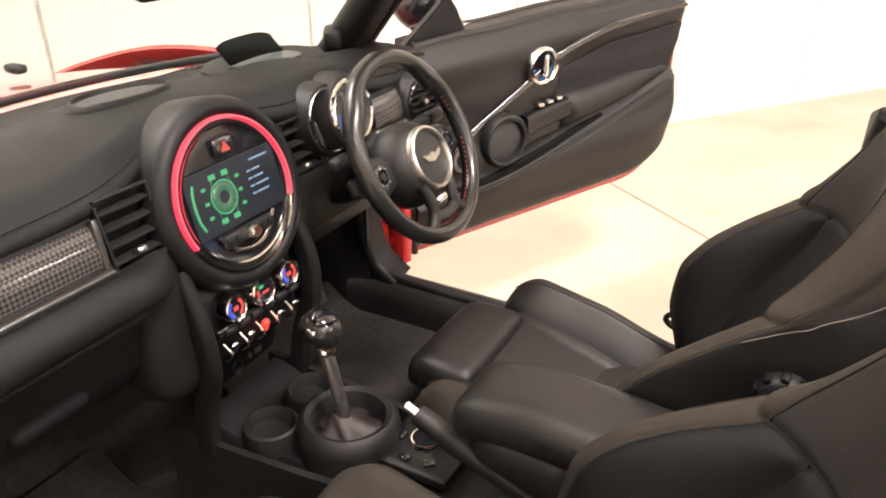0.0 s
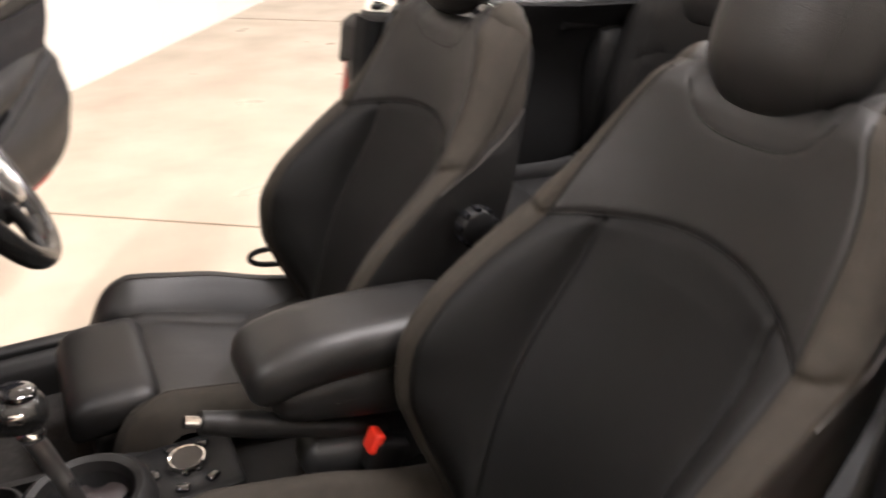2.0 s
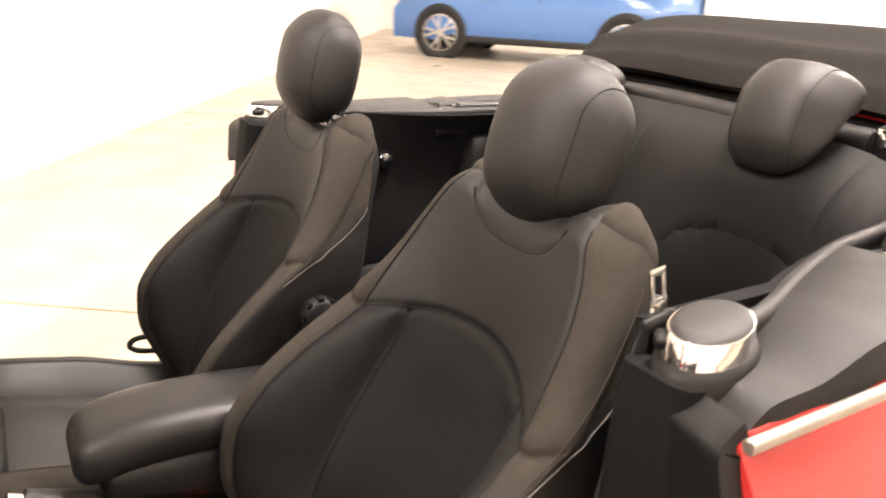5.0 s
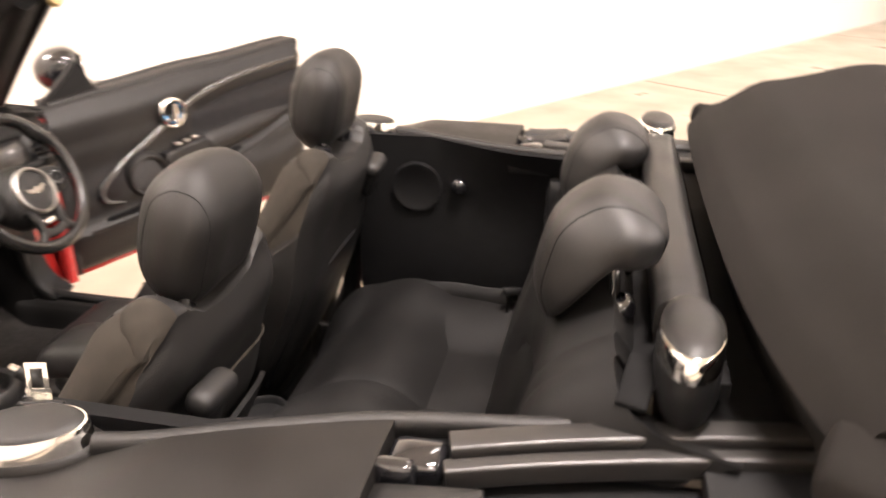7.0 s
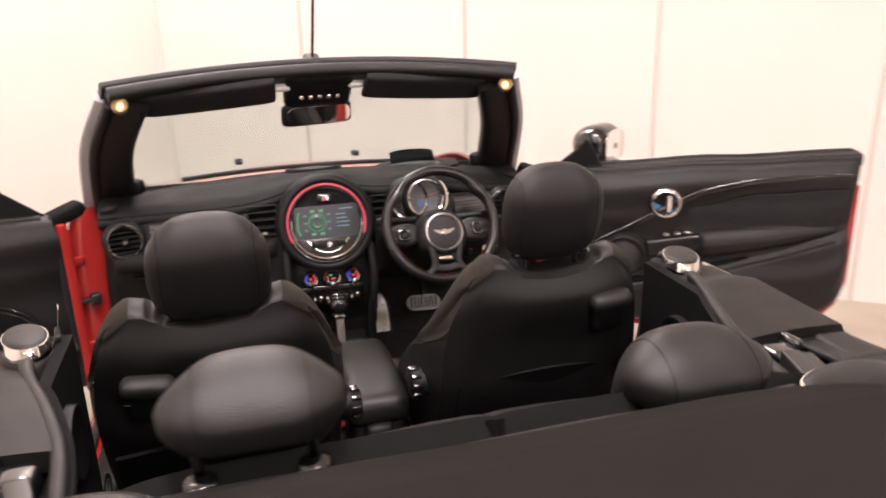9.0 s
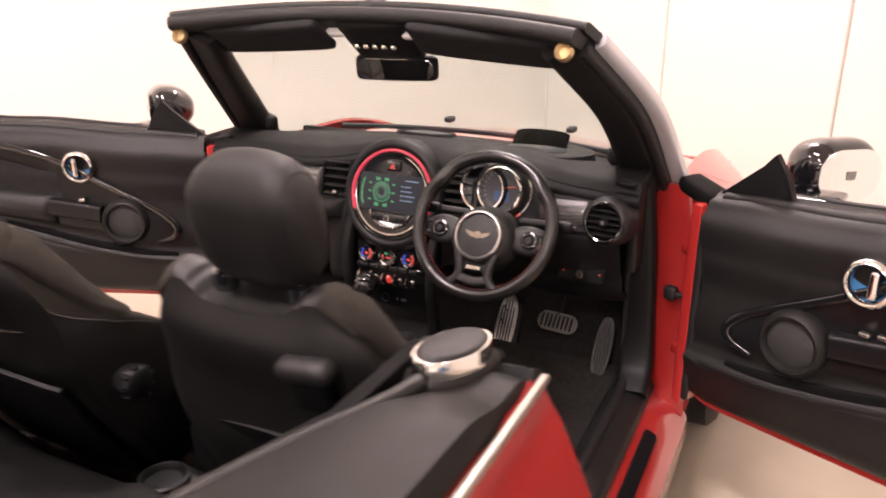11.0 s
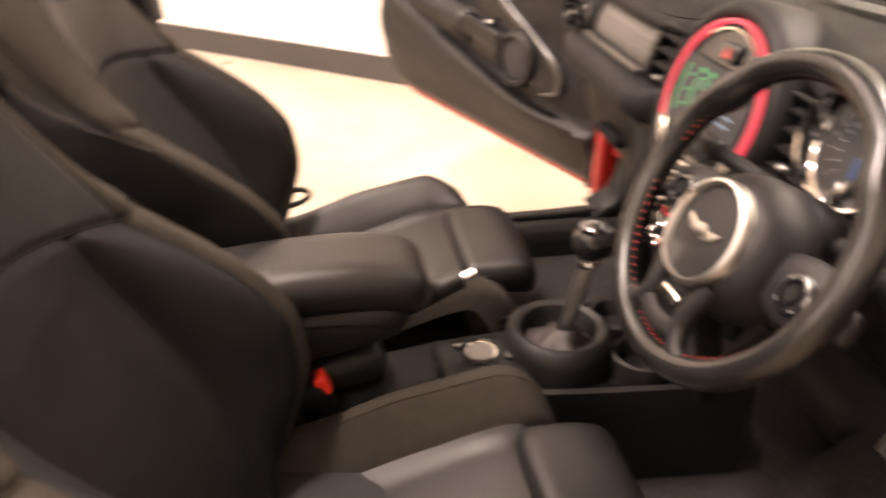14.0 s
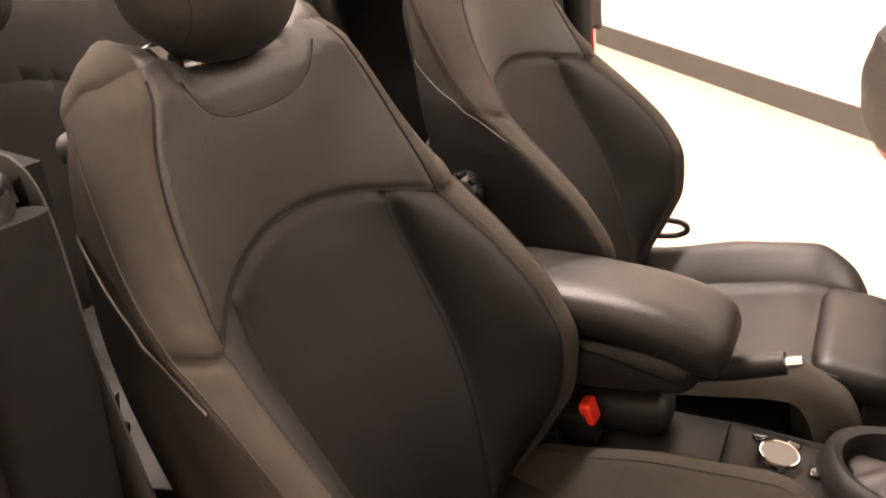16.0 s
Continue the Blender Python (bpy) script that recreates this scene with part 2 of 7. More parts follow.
def tube(pts, r, n=10, per=6, up=(0, 0, 1)):
    return sweep(smooth_path(pts, per), circle(r, n), up)


def panel(outline, thick, bevel=0.004, at=None, seg=2):
    """A flat plate with an outline in xy, thick along z, edges rounded."""
    bm = bmesh.new()
    vs = [bm.verts.new((x, y, 0)) for x, y in outline]
    f = bm.faces.new(vs)
    ex = bmesh.ops.extrude_face_region(bm, geom=[f])
    bmesh.ops.translate(bm, vec=(0, 0, thick), verts=[g for g in ex["geom"] if isinstance(g, bmesh.types.BMVert)])
    bmesh.ops.recalc_face_normals(bm, faces=bm.faces)
    if bevel:
        es = [e for e in bm.edges if abs(e.verts[0].co.z - e.verts[1].co.z) < 1e-6]
        bmesh.ops.bevel(bm, geom=es, offset=bevel, segments=seg, affect="EDGES")
    if at is not None:
        place(bm, at)
    return bm


def surface(fn, nu, nv, thick=0.0):
    """A sheet fn(u, v), u and v from 0 to 1, given thickness against its normal."""
    P = [[Vector(fn(i / nu, j / nv)) for j in range(nv + 1)] for i in range(nu + 1)]
    bm = bmesh.new()
    top = [[bm.verts.new(p) for p in row] for row in P]
    for i in range(nu):
        for j in range(nv):
            bm.faces.new((top[i][j], top[i + 1][j], top[i + 1][j + 1], top[i][j + 1]))
    if thick:
        bm.normal_update()
        low = [[bm.verts.new(v.co - v.normal * thick) for v in row] for row in top]
        for i in range(nu):
            for j in range(nv):
                bm.faces.new((low[i][j], low[i][j + 1], low[i + 1][j + 1], low[i + 1][j]))
        for i in range(nu):
            for j in (0, nv):
                bm.faces.new((top[i][j], top[i + 1][j], low[i + 1][j], low[i][j]))
        for j in range(nv):
            for i in (0, nu):
                bm.faces.new((top[i][j], top[i][j + 1], low[i][j + 1], low[i][j]))
    return bm


def lerp(a, b, t):
    return a + (b - a) * t


def curve(keys, t):
    """Smoothly read a list of (t, value)."""
    if t <= keys[0][0]:
        return keys[0][1]
    for (a, x), (b, y) in zip(keys, keys[1:]):
        if t <= b:
            k = (t - a) / (b - a)
            k = k * k * (3 - 2 * k)
            return x + (y - x) * k
    return keys[-1][1]


def curve_lin(keys, t):
    """A line through (t, value) pairs with no kinks and no overshoot."""
    n = len(keys)
    if t <= keys[0][0]:
        return keys[0][1]
    if t >= keys[-1][0]:
        return keys[-1][1]
    i = max(k for k in range(n - 1) if keys[k][0] <= t)
    def gap(k):
        return (keys[k + 1][1] - keys[k][1]) / (keys[k + 1][0] - keys[k][0])
    def slope(k):
        if k == 0 or k == n - 1:
            return gap(min(k, n - 2))
        a, b = gap(k - 1), gap(k)
        return 2 * a * b / (a + b) if a * b > 0 else 0.0
    h = keys[i + 1][0] - keys[i][0]
    s = (t - keys[i][0]) / h
    a, b = keys[i][1], keys[i + 1][1]
    return (1 + 2 * s) * (1 - s) ** 2 * a + s * (1 - s) ** 2 * h * slope(i) + s * s * (3 - 2 * s) * b + s * s * (s - 1) * h * slope(i + 1)


def basis(origin, xdir, zdir):
    """A pose with its x along xdir and its z along zdir."""
    x = Vector(xdir).normalized()
    z = Vector(zdir)
    z = (z - x * z.dot(x)).normalized()
    y = z.cross(x)
    m = Matrix((x, y, z)).transposed().to_4x4()
    m.translation = origin
    return m

# ---- the showroom ----
def slab(a0, a1, b0, b1, z0, z1):
    bm = bmesh.new()
    lo = [bm.verts.new(room(a, b, z0)) for a, b in ((a0, b0), (a1, b0), (a1, b1), (a0, b1))]
    hi = [bm.verts.new(room(a, b, z1)) for a, b in ((a0, b0), (a1, b0), (a1, b1), (a0, b1))]
    bm.faces.new(lo)
    bm.faces.new(hi)
    for i in range(4):
        j = (i + 1) % 4
        bm.faces.new((lo[i], lo[j], hi[j], hi[i]))
    return bm


SIZE = 19.0
floor = tagged(part("floor", slab(-0.3, SIZE, -0.3, SIZE, -0.2, 0.0), FLOOR, smooth=False), "pale beige polished concrete showroom floor with saw-cut joints", "floor", kind="structure")
# saw-cut joints, a shallow dark line each
JOINT = material("joint_filler", (0.20, 0.16, 0.11), 0.8, mix=(0.28, 0.23, 0.17), scale=30, amount=0.6)
for a in (4.28, 8.3, 12.3):
    part("floor_joint", slab(a - 0.004, a + 0.004, 0.02, SIZE - 0.1, 0.0, 0.003), JOINT, floor, smooth=False)
for b in (7.2, 12.2):
    part("floor_joint", slab(0.02, SIZE - 0.1, b - 0.004, b + 0.004, 0.0, 0.003), JOINT, floor, smooth=False)
wall_r = new("wall_1")
tagged(wall_r, "white insulated panel wall beyond the driver's door", "wall", kind="structure")
PW = 1.02
k0 = 3.08 - 4 * PW
for i in range(20):
    a0, a1 = k0 + i * PW, k0 + (i + 1) * PW
    if a1 < 0.01 or a0 > SIZE:
        continue
    bm = slab(max(a0, -0.02) + 0.005, a1 - 0.005, -0.13, 0.0, 0.0, CEIL)
    bmesh.ops.recalc_face_normals(bm, faces=bm.faces)
    bmesh.ops.bevel(bm, geom=[e for e in bm.edges if abs(e.verts[0].co.z - e.verts[1].co.z) > 1], offset=0.005, segments=1, affect="EDGES")
    part("panel", bm, WALL, wall_r, smooth=False)
part("backing", slab(-0.3, SIZE, -0.3, -0.02, 0.0, CEIL), WALL, wall_r, smooth=False)
wall_l = new("wall_2")
tagged(wall_l, "plain white plastered showroom wall behind the passenger side", "wall", kind="structure")
part("plaster", slab(-0.3, 0.0, -0.02, SIZE, 0.0, CEIL), WALL, wall_l, smooth=False)
tagged(part("baseboard", slab(0.0, 0.018, 0.0, SIZE, 0.0, 0.13), DARKBASE, smooth=False), "dark grey skirting board along the white wall", "skirting board", kind="structure")
tagged(part("wall_3", slab(SIZE, SIZE + 0.3, -0.3, SIZE, 0.0, CEIL), WALL, smooth=False), "far white showroom wall", "wall", kind="structure")
tagged(part("wall_4", slab(-0.3, SIZE + 0.3, SIZE, SIZE + 0.3, 0.0, CEIL), WALL, smooth=False), "far white showroom wall", "wall", kind="structure")
tagged(part("ceiling", slab(-0.3, SIZE + 0.3, -0.3, SIZE + 0.3, CEIL, CEIL + 0.2), WALL, smooth=False), "plain white showroom ceiling", "ceiling", kind="structure")

# ---- the car: body shell ----
MIRX = Matrix.Diagonal((-1, 1, 1, 1))
SIDES = ((1, Matrix.Identity(4)), (-1, MIRX))
car = thing("convertible_car", "red two-door convertible with its roof folded and both doors wide open", "car")


def body_x(y, z):
    """Half width of the body side."""
    w = curve([(-1.9, 0.66), (-1.2, 0.80), (-0.2, 0.79), (0.9, 0.79), (1.7, 0.80), (2.05, 0.70)], y)
    return w - curve([(0.2, 0.03), (0.5, 0.0), (0.7, 0.0), (0.98, 0.085)], z)


RAIL = material("dark_gloss_rail", (0.014, 0.013, 0.012), 0.38, mix=(0.018, 0.017, 0.016), scale=12, amount=0.5, rough_var=0.06)


def build_shell():
    for s, mm in SIDES:
        # quarter panel behind the door
        def q(u, v):
            y = lerp(-0.165, -1.85, u)
            z = lerp(0.24, curve([(-1.9, 0.93), (-1.0, 0.946), (-0.165, 0.944)], y), v)
            return (body_x(y, z) - 0.02 * max(0, v - 0.93) / 0.07, y, z)
        part("quarter_panel", place(surface(q, 36, 24, 0.012), mm), RED, car, "glossy red rear quarter panel")
        strip = smooth_path([(0.712, -0.165, 0.948), (0.716, -0.4, 0.954), (0.716, -0.8, 0.954), (0.69, -1.3, 0.950), (0.61, -1.7, 0.94)], 8)
        part("belt_strip", place(sweep(strip, rrect(0.012, 0.012, 0.004)), mm), BELTSTRIP, car, "satin silver belt-line strip")
        # door jamb at the rear of the opening
        def jamb(u, v):
            z = lerp(0.30, 0.905, v)
            return (lerp(0.672, body_x(-0.165, z) - 0.004, u), lerp(-0.182, -0.167, u), z)
        part("door_jamb", place(surface(jamb, 10, 20, -0.01), mm), RED, car, "red painted door jamb")
        seal = smooth_path([(0.625, -0.195, 0.94), (0.64, -0.175, 0.85), (0.655, -0.155, 0.65), (0.65, -0.10, 0.45), (0.63, 0.0, 0.39), (0.62, 0.4, 0.385), (0.62, 0.80, 0.395), (0.615, 0.90, 0.46), (0.612, 0.93, 0.62), (0.612, 0.92, 0.80), (0.60, 0.90, 0.97)], 8)
        part("door_seal", place(sweep(seal, rrect(0.05, 0.026, 0.010), up=(1, 0, 0.2)), mm), RUBBER, car, "black rubber door seal")
        part("jamb_seal", place(sweep(smooth_path([(0.614, -0.172, 0.965), (0.618, -0.158, 0.86), (0.627, -0.150, 0.66), (0.630, -0.13, 0.48), (0.63, -0.08, 0.40)], 8), rrect(0.084, 0.040, 0.018), up=(0, 1, 0.2)), mm), TRIM_D, car, "wide black rubber jamb seal")
        if s > 0:
            part("jamb_liner", place(surface(lambda u, v: (lerp(0.664, 0.742, u), -0.158 - 0.006 * u, lerp(0.70, 0.885, v)), 6, 8, -0.008), mm), PLASTIC_D, car, "black plastic jamb liner")
        # black plastic upper corner of the jamb, under the cap
        def cover(u, v):
            z = lerp(lerp(0.845, 0.880, u) - 0.022 * math.exp(-((u - 0.93) / 0.10) ** 2) + 0.012 * math.exp(-((u - 0.45) / 0.14) ** 2), lerp(0.925, 0.962, min(1.0, u * 2.2)), v)
            return (lerp(0.588, body_x(-0.165, z) - 0.006, u), -0.143 - 0.030 * max(0, v - 0.75) ** 2 * 16 - 0.012 * (1 - u), z)
        part("jamb_cover", place(surface(cover, 20, 16, -0.034), mm), PLASTIC_D, car, "black plastic jamb cover")
        part("front_seal", place(sweep(smooth_path([(0.640, 0.80, 0.385), (0.636, 0.865, 0.44), (0.626, 0.890, 0.56), (0.616, 0.885, 0.74), (0.600, 0.885, 0.90), (0.592, 0.880, 1.0)], 8), rrect(0.088, 0.05, 0.018), up=(0, 1, 0.2)), mm), PLASTIC_D, car, "wide black rubber seal of the door opening")
        # sill
        sill = [(0.60, 0.33), (0.605, 0.365), (0.64, 0.375), (0.70, 0.345), (0.745, 0.32), (0.775, 0.28), (0.775, 0.20), (0.62, 0.18)]
        part("sill", place(loft([[(x, y, z) for x, z in sill] for y in (-0.20, 0.0, 0.45, 0.93)]), mm), RED, car, "red painted door sill", angle=35)
        def inner_sill(u, v):
            prof = [(0.572, 0.29), (0.576, 0.37), (0.592, 0.392), (0.640, 0.396), (0.676, 0.382), (0.684, 0.362)]
            t = v * 5
            i = min(int(t), 4)
            x, z = lerp(Vector(prof[i]), Vector(prof[i + 1]), t - i)
            return (x, lerp(-0.19, 0.92, u), z)
        part("sill_trim", place(surface(inner_sill, 20, 15, -0.006), mm), PLASTIC, car, "black plastic inner sill trim")
        def kick(u, v):
            y = lerp(0.86, 1.04, u)
            return (0.592 - 0.02 * u, y, lerp(0.29 + 0.13 * max(0, 1 - u / 0.5) ** 2 * 0.3, 0.80, v))
        part("kick_panel", place(surface(kick, 12, 14, -0.01), mm), PLASTIC, car, "black footwell kick panel")
        part("sill_plate", place(panel(rrect(0.035, 0.34, 0.012), 0.006, 0.002, at=pose(0.716, 0.545, 0.3405, 0, 30, 0)), mm), SWITCH, car, "black sill plate with a raised edge")
        # hinge pillar at the front of the opening
        def hp(u, v):
            z = lerp(0.27, 0.935, v)
            x = lerp(0.625, 0.765 - 0.03 * max(0, v - 0.8) / 0.2, u)
            return (x, 0.935 - 0.065 * math.sin(u * 1.7) + 0.03 * u, z)
        part("hinge_pillar", place(surface(hp, 12, 20, 0.02), mm), RED, car, "red painted hinge pillar")
        for z in (0.50, 0.78):
            part("door_hinge", place(join(pad((0.07, 0.018, 0.030), 0.006, 3), pad((0.018, 0.026, 0.045), 0.008, 3, at=(0.036, -0.006, 0))), mm @ pose(0.750, 0.885, z, 0, 0, -25)), RED, car, "red painted door hinge")
        part("check_strap", place(join(pad((0.13, 0.022, 0.018), 0.006, 3), pad((0.04, 0.035, 0.045), 0.008, 3, at=(-0.055, 0.0, 0))), mm @ pose(0.745, 0.87, 0.655, 0, 0, -20) @ Matrix.Scale(0.8, 4)), RUBBER, car, "black door check strap")
        # cowl rubber between fender and door
        part("fender_cowl", place(pad((0.12, 0.075, 0.040), 0.014, 5, at=pose(0.755, 0.905, 0.925, 0, 16, -30)), mm), TRIM_D, car, "black rubber cowl between wing and door")
        # front wing
        def wing(u, v):
            y = lerp(0.94, 2.05, u)
            z = lerp(0.24, 0.905 - 0.15 * max(0, u - 0.35) ** 2 * 2.6, v)
            return (body_x(y, z) - 0.06 * max(0, v - 0.85) / 0.15, y, z)
        part("front_wing", place(surface(wing, 20, 18, 0.012), mm), RED, car, "glossy red front wing")
        # rubber channel and flap of the folded roof
        part("roof_channel", place(sweep(smooth_path([(0.655, -0.60, 0.968), (0.63, -0.85, 0.972), (0.59, -1.15, 0.968)], 8), rrect(0.06, 0.03, 0.01)), mm), RUBBER, car, "black rubber roof channel")
        for dx, dz, w in ((0.0, 0.0, 0.030), (0.030, -0.008, 0.020)):
            part("roof_rail", place(sweep(smooth_path([(0.535 + dx, -0.650, 0.980 + dz), (0.503 + dx, -0.76, 0.982 + dz), (0.469 + dx, -0.90, 0.982 + dz), (0.440 + dx, -1.04, 0.980 + dz)], 8), rrect(w, 0.026, 0.004)), mm), RAIL, car, "dark grey folded roof rail")
        part("channel_floor", place(pad((0.20, 0.60, 0.03), 0.01, 4, at=pose(0.60, -0.87, 0.935)), mm), PLASTIC_D, car)
        part("rail_end", place(join(pad((0.05, 0.06, 0.035), 0.012, 4), pad((0.02, 0.05, 0.05), 0.008, 3, at=(0.03, 0.02, 0))), mm @ pose(0.545, -0.618, 0.966)), GLOSS, car, "black plastic rail end catch")

    # bonnet
    def bonnet(u, v):
        x = lerp(-0.72, 0.72, u)
        y = lerp(1.16, 2.04, v)
        z = 0.935 - 0.155 * v ** 1.7 - 0.07 * (abs(x) / 0.72) ** 3 + 0.008 * math.cos(min(1, abs(x) / 0.35) * math.pi)
        return (x, y, z)
    part("bonnet", surface(bonnet, 30, 20, 0.015), RED, car, "glossy red bonnet")
    for s in (1, -1):
        part("bonnet_scallop", pad((0.03, 0.05, 0.02), 0.008, 3, at=(s * 0.23, 1.525, 0.922)), RUBBER, car, "black washer jet")

    def nose(u, v):
        a = lerp(-1, 1, u)
        z = lerp(0.22, 0.74, v)
        return (a * 0.70, 2.05 + 0.10 * math.cos(a * 1.4) * math.sin(math.pi * (0.2 + 0.6 * v)), z)
    part("front_bumper", surface(nose, 20, 10, 0.02), RED, car)

    def tail(u, v):
        a = lerp(-1, 1, u)
        z = lerp(0.22, 0.95, v)
        return (a * 0.68, -1.84 - 0.10 * math.cos(a * 1.4) * math.sin(math.pi * (0.2 + 0.6 * v)), z)
    part("rear_bumper", surface(tail, 20, 10, 0.02), RED, car)
    # cabin floor and bulkheads
    part("floor_pan", pad((1.22, 1.45, 0.05), 0.01, 3, at=(0, 0.33, 0.275)), CARPET, car, "black carpeted floor")
    part("rear_floor", pad((1.22, 0.55, 0.10), 0.02, 3, at=(0, -0.62, 0.34)), CARPET, car)

    def bulk(u, v):
        x = lerp(-0.62, 0.62, u)
        return (x, lerp(0.98, 1.16, min(1, v * 1.8)), lerp(0.29, 0.93, v))
    part("firewall", surface(bulk, 4, 8, 0.02), CARPET, car)
    for x, y in ((0.73, 1.45), (-0.73, 1.45), (0.73, -1.05), (-0.73, -1.05)):
        w = thing("wheel", "", "", at=(x, y, 0.30))
        w.parent = car
        for k in ("category",):
            if k in w:
                del w[k]
        turn = Matrix.Rotation(radians(90), 4, "Y")
        part("tyre", lathe([(0.20, -0.09), (0.27, -0.095), (0.30, -0.07), (0.30, 0.07), (0.27, 0.095), (0.20, 0.09)], 40, turn), RUBBER, w)
        part("rim", lathe([(0.0, 0.05), (0.06, 0.055), (0.18, 0.03), (0.205, 0.07), (0.205, -0.07), (0.0, -0.06)], 40, turn @ (Matrix.Identity(4) if x > 0 else Matrix.Rotation(math.pi, 4, "X"))), SATIN, w)


build_shell()


# ---- windscreen and its frame ----
def build_windscreen():
    ws = new("windscreen")
    ws.parent = car
    # A-pillars: section swept from the cowl to the header corner
    for s, mm in SIDES:
        base, top = Vector((0.640, 0.945, 0.93)), Vector((0.515, 0.550, 1.300))
        pts = smooth_path([base + Vector((0.015, 0.12, -0.10)), base, lerp(base, top, 0.5) + Vector((0.022, 0.012, 0.015)), top + Vector((0.0, 0.02, -0.01))], 8)
        part("pillar", place(sweep([p + Vector((-0.036, 0, 0)) for p in pts], rrect(0.102, 0.070, 0.025), up=(0, 1, 0.3), scale=lambda t: lerp(1.12, 0.85, t)), mm), PLASTIC, ws, "black inner windscreen pillar trim")
        out = [p + Vector((0.046 - 0.008 * i / 24, 0.020, 0.008)) for i, p in enumerate(pts)]
        part("outer_pillar", place(sweep(out[7:], rrect(0.042, 0.050, 0.014), up=(0, 1, 0.3), scale=lambda t: lerp(1.0, 0.75, t)), mm), SILVERPAINT, ws, "silver-grey outer pillar moulding")
        rub = [p + Vector((0.018 - 0.004 * i / 24, -0.010, 0.002)) for i, p in enumerate(pts)]
        part("pillar_seal", place(sweep(rub[6:], rrect(0.026, 0.06, 0.012), up=(0, 1, 0.3)), mm), RUBBER, ws, "black rubber pillar seal")
        part("pillar_tweeter", place(pad((0.085, 0.04, 0.045), 0.014, 5, at=pose(0.555, 0.90, 0.995, 0, 0, 35)), mm), PLASTIC_D, ws, "black plastic tweeter pod")
        part("latch_socket", place(lathe([(0.0, -0.004), (0.010, -0.004), (0.017, 0.005), (0.020, 0.0), (0.020, -0.01)], 20, at=pose(0.503, 0.512, 1.281, 70, 0, -10)), mm), BRASS, ws, "brass-coloured roof latch socket")
        part("sun_visor", place(pad((0.345, 0.115, 0.026), 0.012, 6, warp=lambda p: p + Vector((0, -0.10 * (p.x * 2.2) ** 2 * 0.3, -0.01 * p.x)), at=pose(0.292, 0.605, 1.276, -34, 3, 0)), mm), CLOTH_D, ws, "black cloth sun visor")
    # header rail, bowed forward at the middle
    def bow(x, y0, z0, dy, dz):
        return (x, y0 + dy * (1 - (x / 0.53) ** 2), z0 + dz * (1 - (x / 0.53) ** 2))
    rail = [bow(lerp(-0.535, 0.535, i / 24), 0.545, 1.298, 0.075, 0.028) for i in range(25)]
    part("header_rail", sweep(rail, rrect(0.10, 0.034, 0.014), up=(0, 0.35, 1)), PLASTIC, ws, "black windscreen header rail")
    front = [bow(lerp(-0.55, 0.55, i / 24), 0.565, 1.316, 0.08, 0.028) for i in range(25)]
    part("header_cap", sweep(front, rrect(0.075, 0.022, 0.010), up=(0, 0.5, 1)), RUBBER, ws, "black rubber header seal")
    # the pane
    def pane(u, v):
        k = lerp(-1, 1, u)
        lo = Vector((k * 0.635, 1.19 - 0.23 * k * k, 0.945))
        hi = Vector((k * 0.505, 0.655 - 0.075 * k * k, 1.312 - 0.025 * k * k))
        p = lo.lerp(hi, v)
        return p + Vector((0, 0.03, 0.02)) * math.sin(math.pi * v)
    g = part("pane", surface(pane, 24, 12, 0.005), GLASS, ws, "clear windscreen glass")
    g.visible_shadow = False
    # sensor housing and interior mirror
    part("sensor_cover", pad((0.19, 0.16, 0.05), 0.02, 6, at=pose(0, 0.665, 1.285, -36, 0, 0)), PLASTIC_D, ws, "black roof console")
    part("reading_lamp", pad((0.13, 0.03, 0.012), 0.005, 4, at=pose(0, 0.60, 1.318, -60, 0, 0)), PLASTIC, ws, "dark grey reading lamp lens")
    for s in (-1, 1):
        part("map_lamp", pad((0.05, 0.018, 0.02), 0.006, 4, at=pose(s * 0.105, 0.625, 1.292, -30, 0, 0)), FROST, ws, "clear map lamp")
    for i in range(5):
        part("toggle", pad((0.012, 0.02, 0.014), 0.004, 2, at=(-0.05 + 0.025 * i, 0.635, 1.262)), CHROME, ws, "chrome toggle switch")
    m = new("interior_mirror")
    m.parent = ws
    part("mirror_arm", tube([(0, 0.78, 1.27), (0.0, 0.76, 1.235), (0.0, 0.745, 1.215)], 0.011), PLASTIC_D, ws)
    shell = pad((0.215, 0.032, 0.068), 0.028, 8, warp=lambda p: Vector((p.x, p.y * (1 - 12 * p.x * p.x), p.z * (1 - 6 * p.x * p.x))))
    part("mirror_housing", place(shell, pose(0.0, 0.735, 1.202, 8, 0, 14)), PLASTIC_D, ws, "black interior mirror housing")
    bpy.data.objects.remove(m)
    part("mirror_glass", place(panel([(x * (1.0), y) for x, y in rrect(0.196, 0.052, 0.024, 6)], 0.003, 0.001), pose(0.0, 0.735, 1.202, 8, 0, 14) @ pose(0, -0.0165, 0, 90, 0, 0)), MIRROR, ws, "interior mirror glass")
    # wipers and aerial
    for x0, x1 in ((-0.42, 0.12), (0.10, 0.52)):
        pts = [(lerp(x0, x1, t), 1.165 - 0.16 * (lerp(x0, x1, t) / 0.6) ** 2 + 0.020, 0.958) for t in [i / 10 for i in range(11)]]
        part("wiper", sweep(pts, rrect(0.018, 0.014, 0.004)), RUBBER, car, "black windscreen wiper")
    part("aerial_foot", pad((0.05, 0.08, 0.04), 0.018, 5, at=pose(-0.012, 0.645, 1.352, 15, 0, 0)), RUBBER, ws, "black aerial foot")
    part("aerial", tube([(-0.012, 0.64, 1.36), (-0.012, 0.50, 1.55), (-0.012, 0.36, 1.73)], 0.004), RUBBER, ws, "thin black roof aerial")


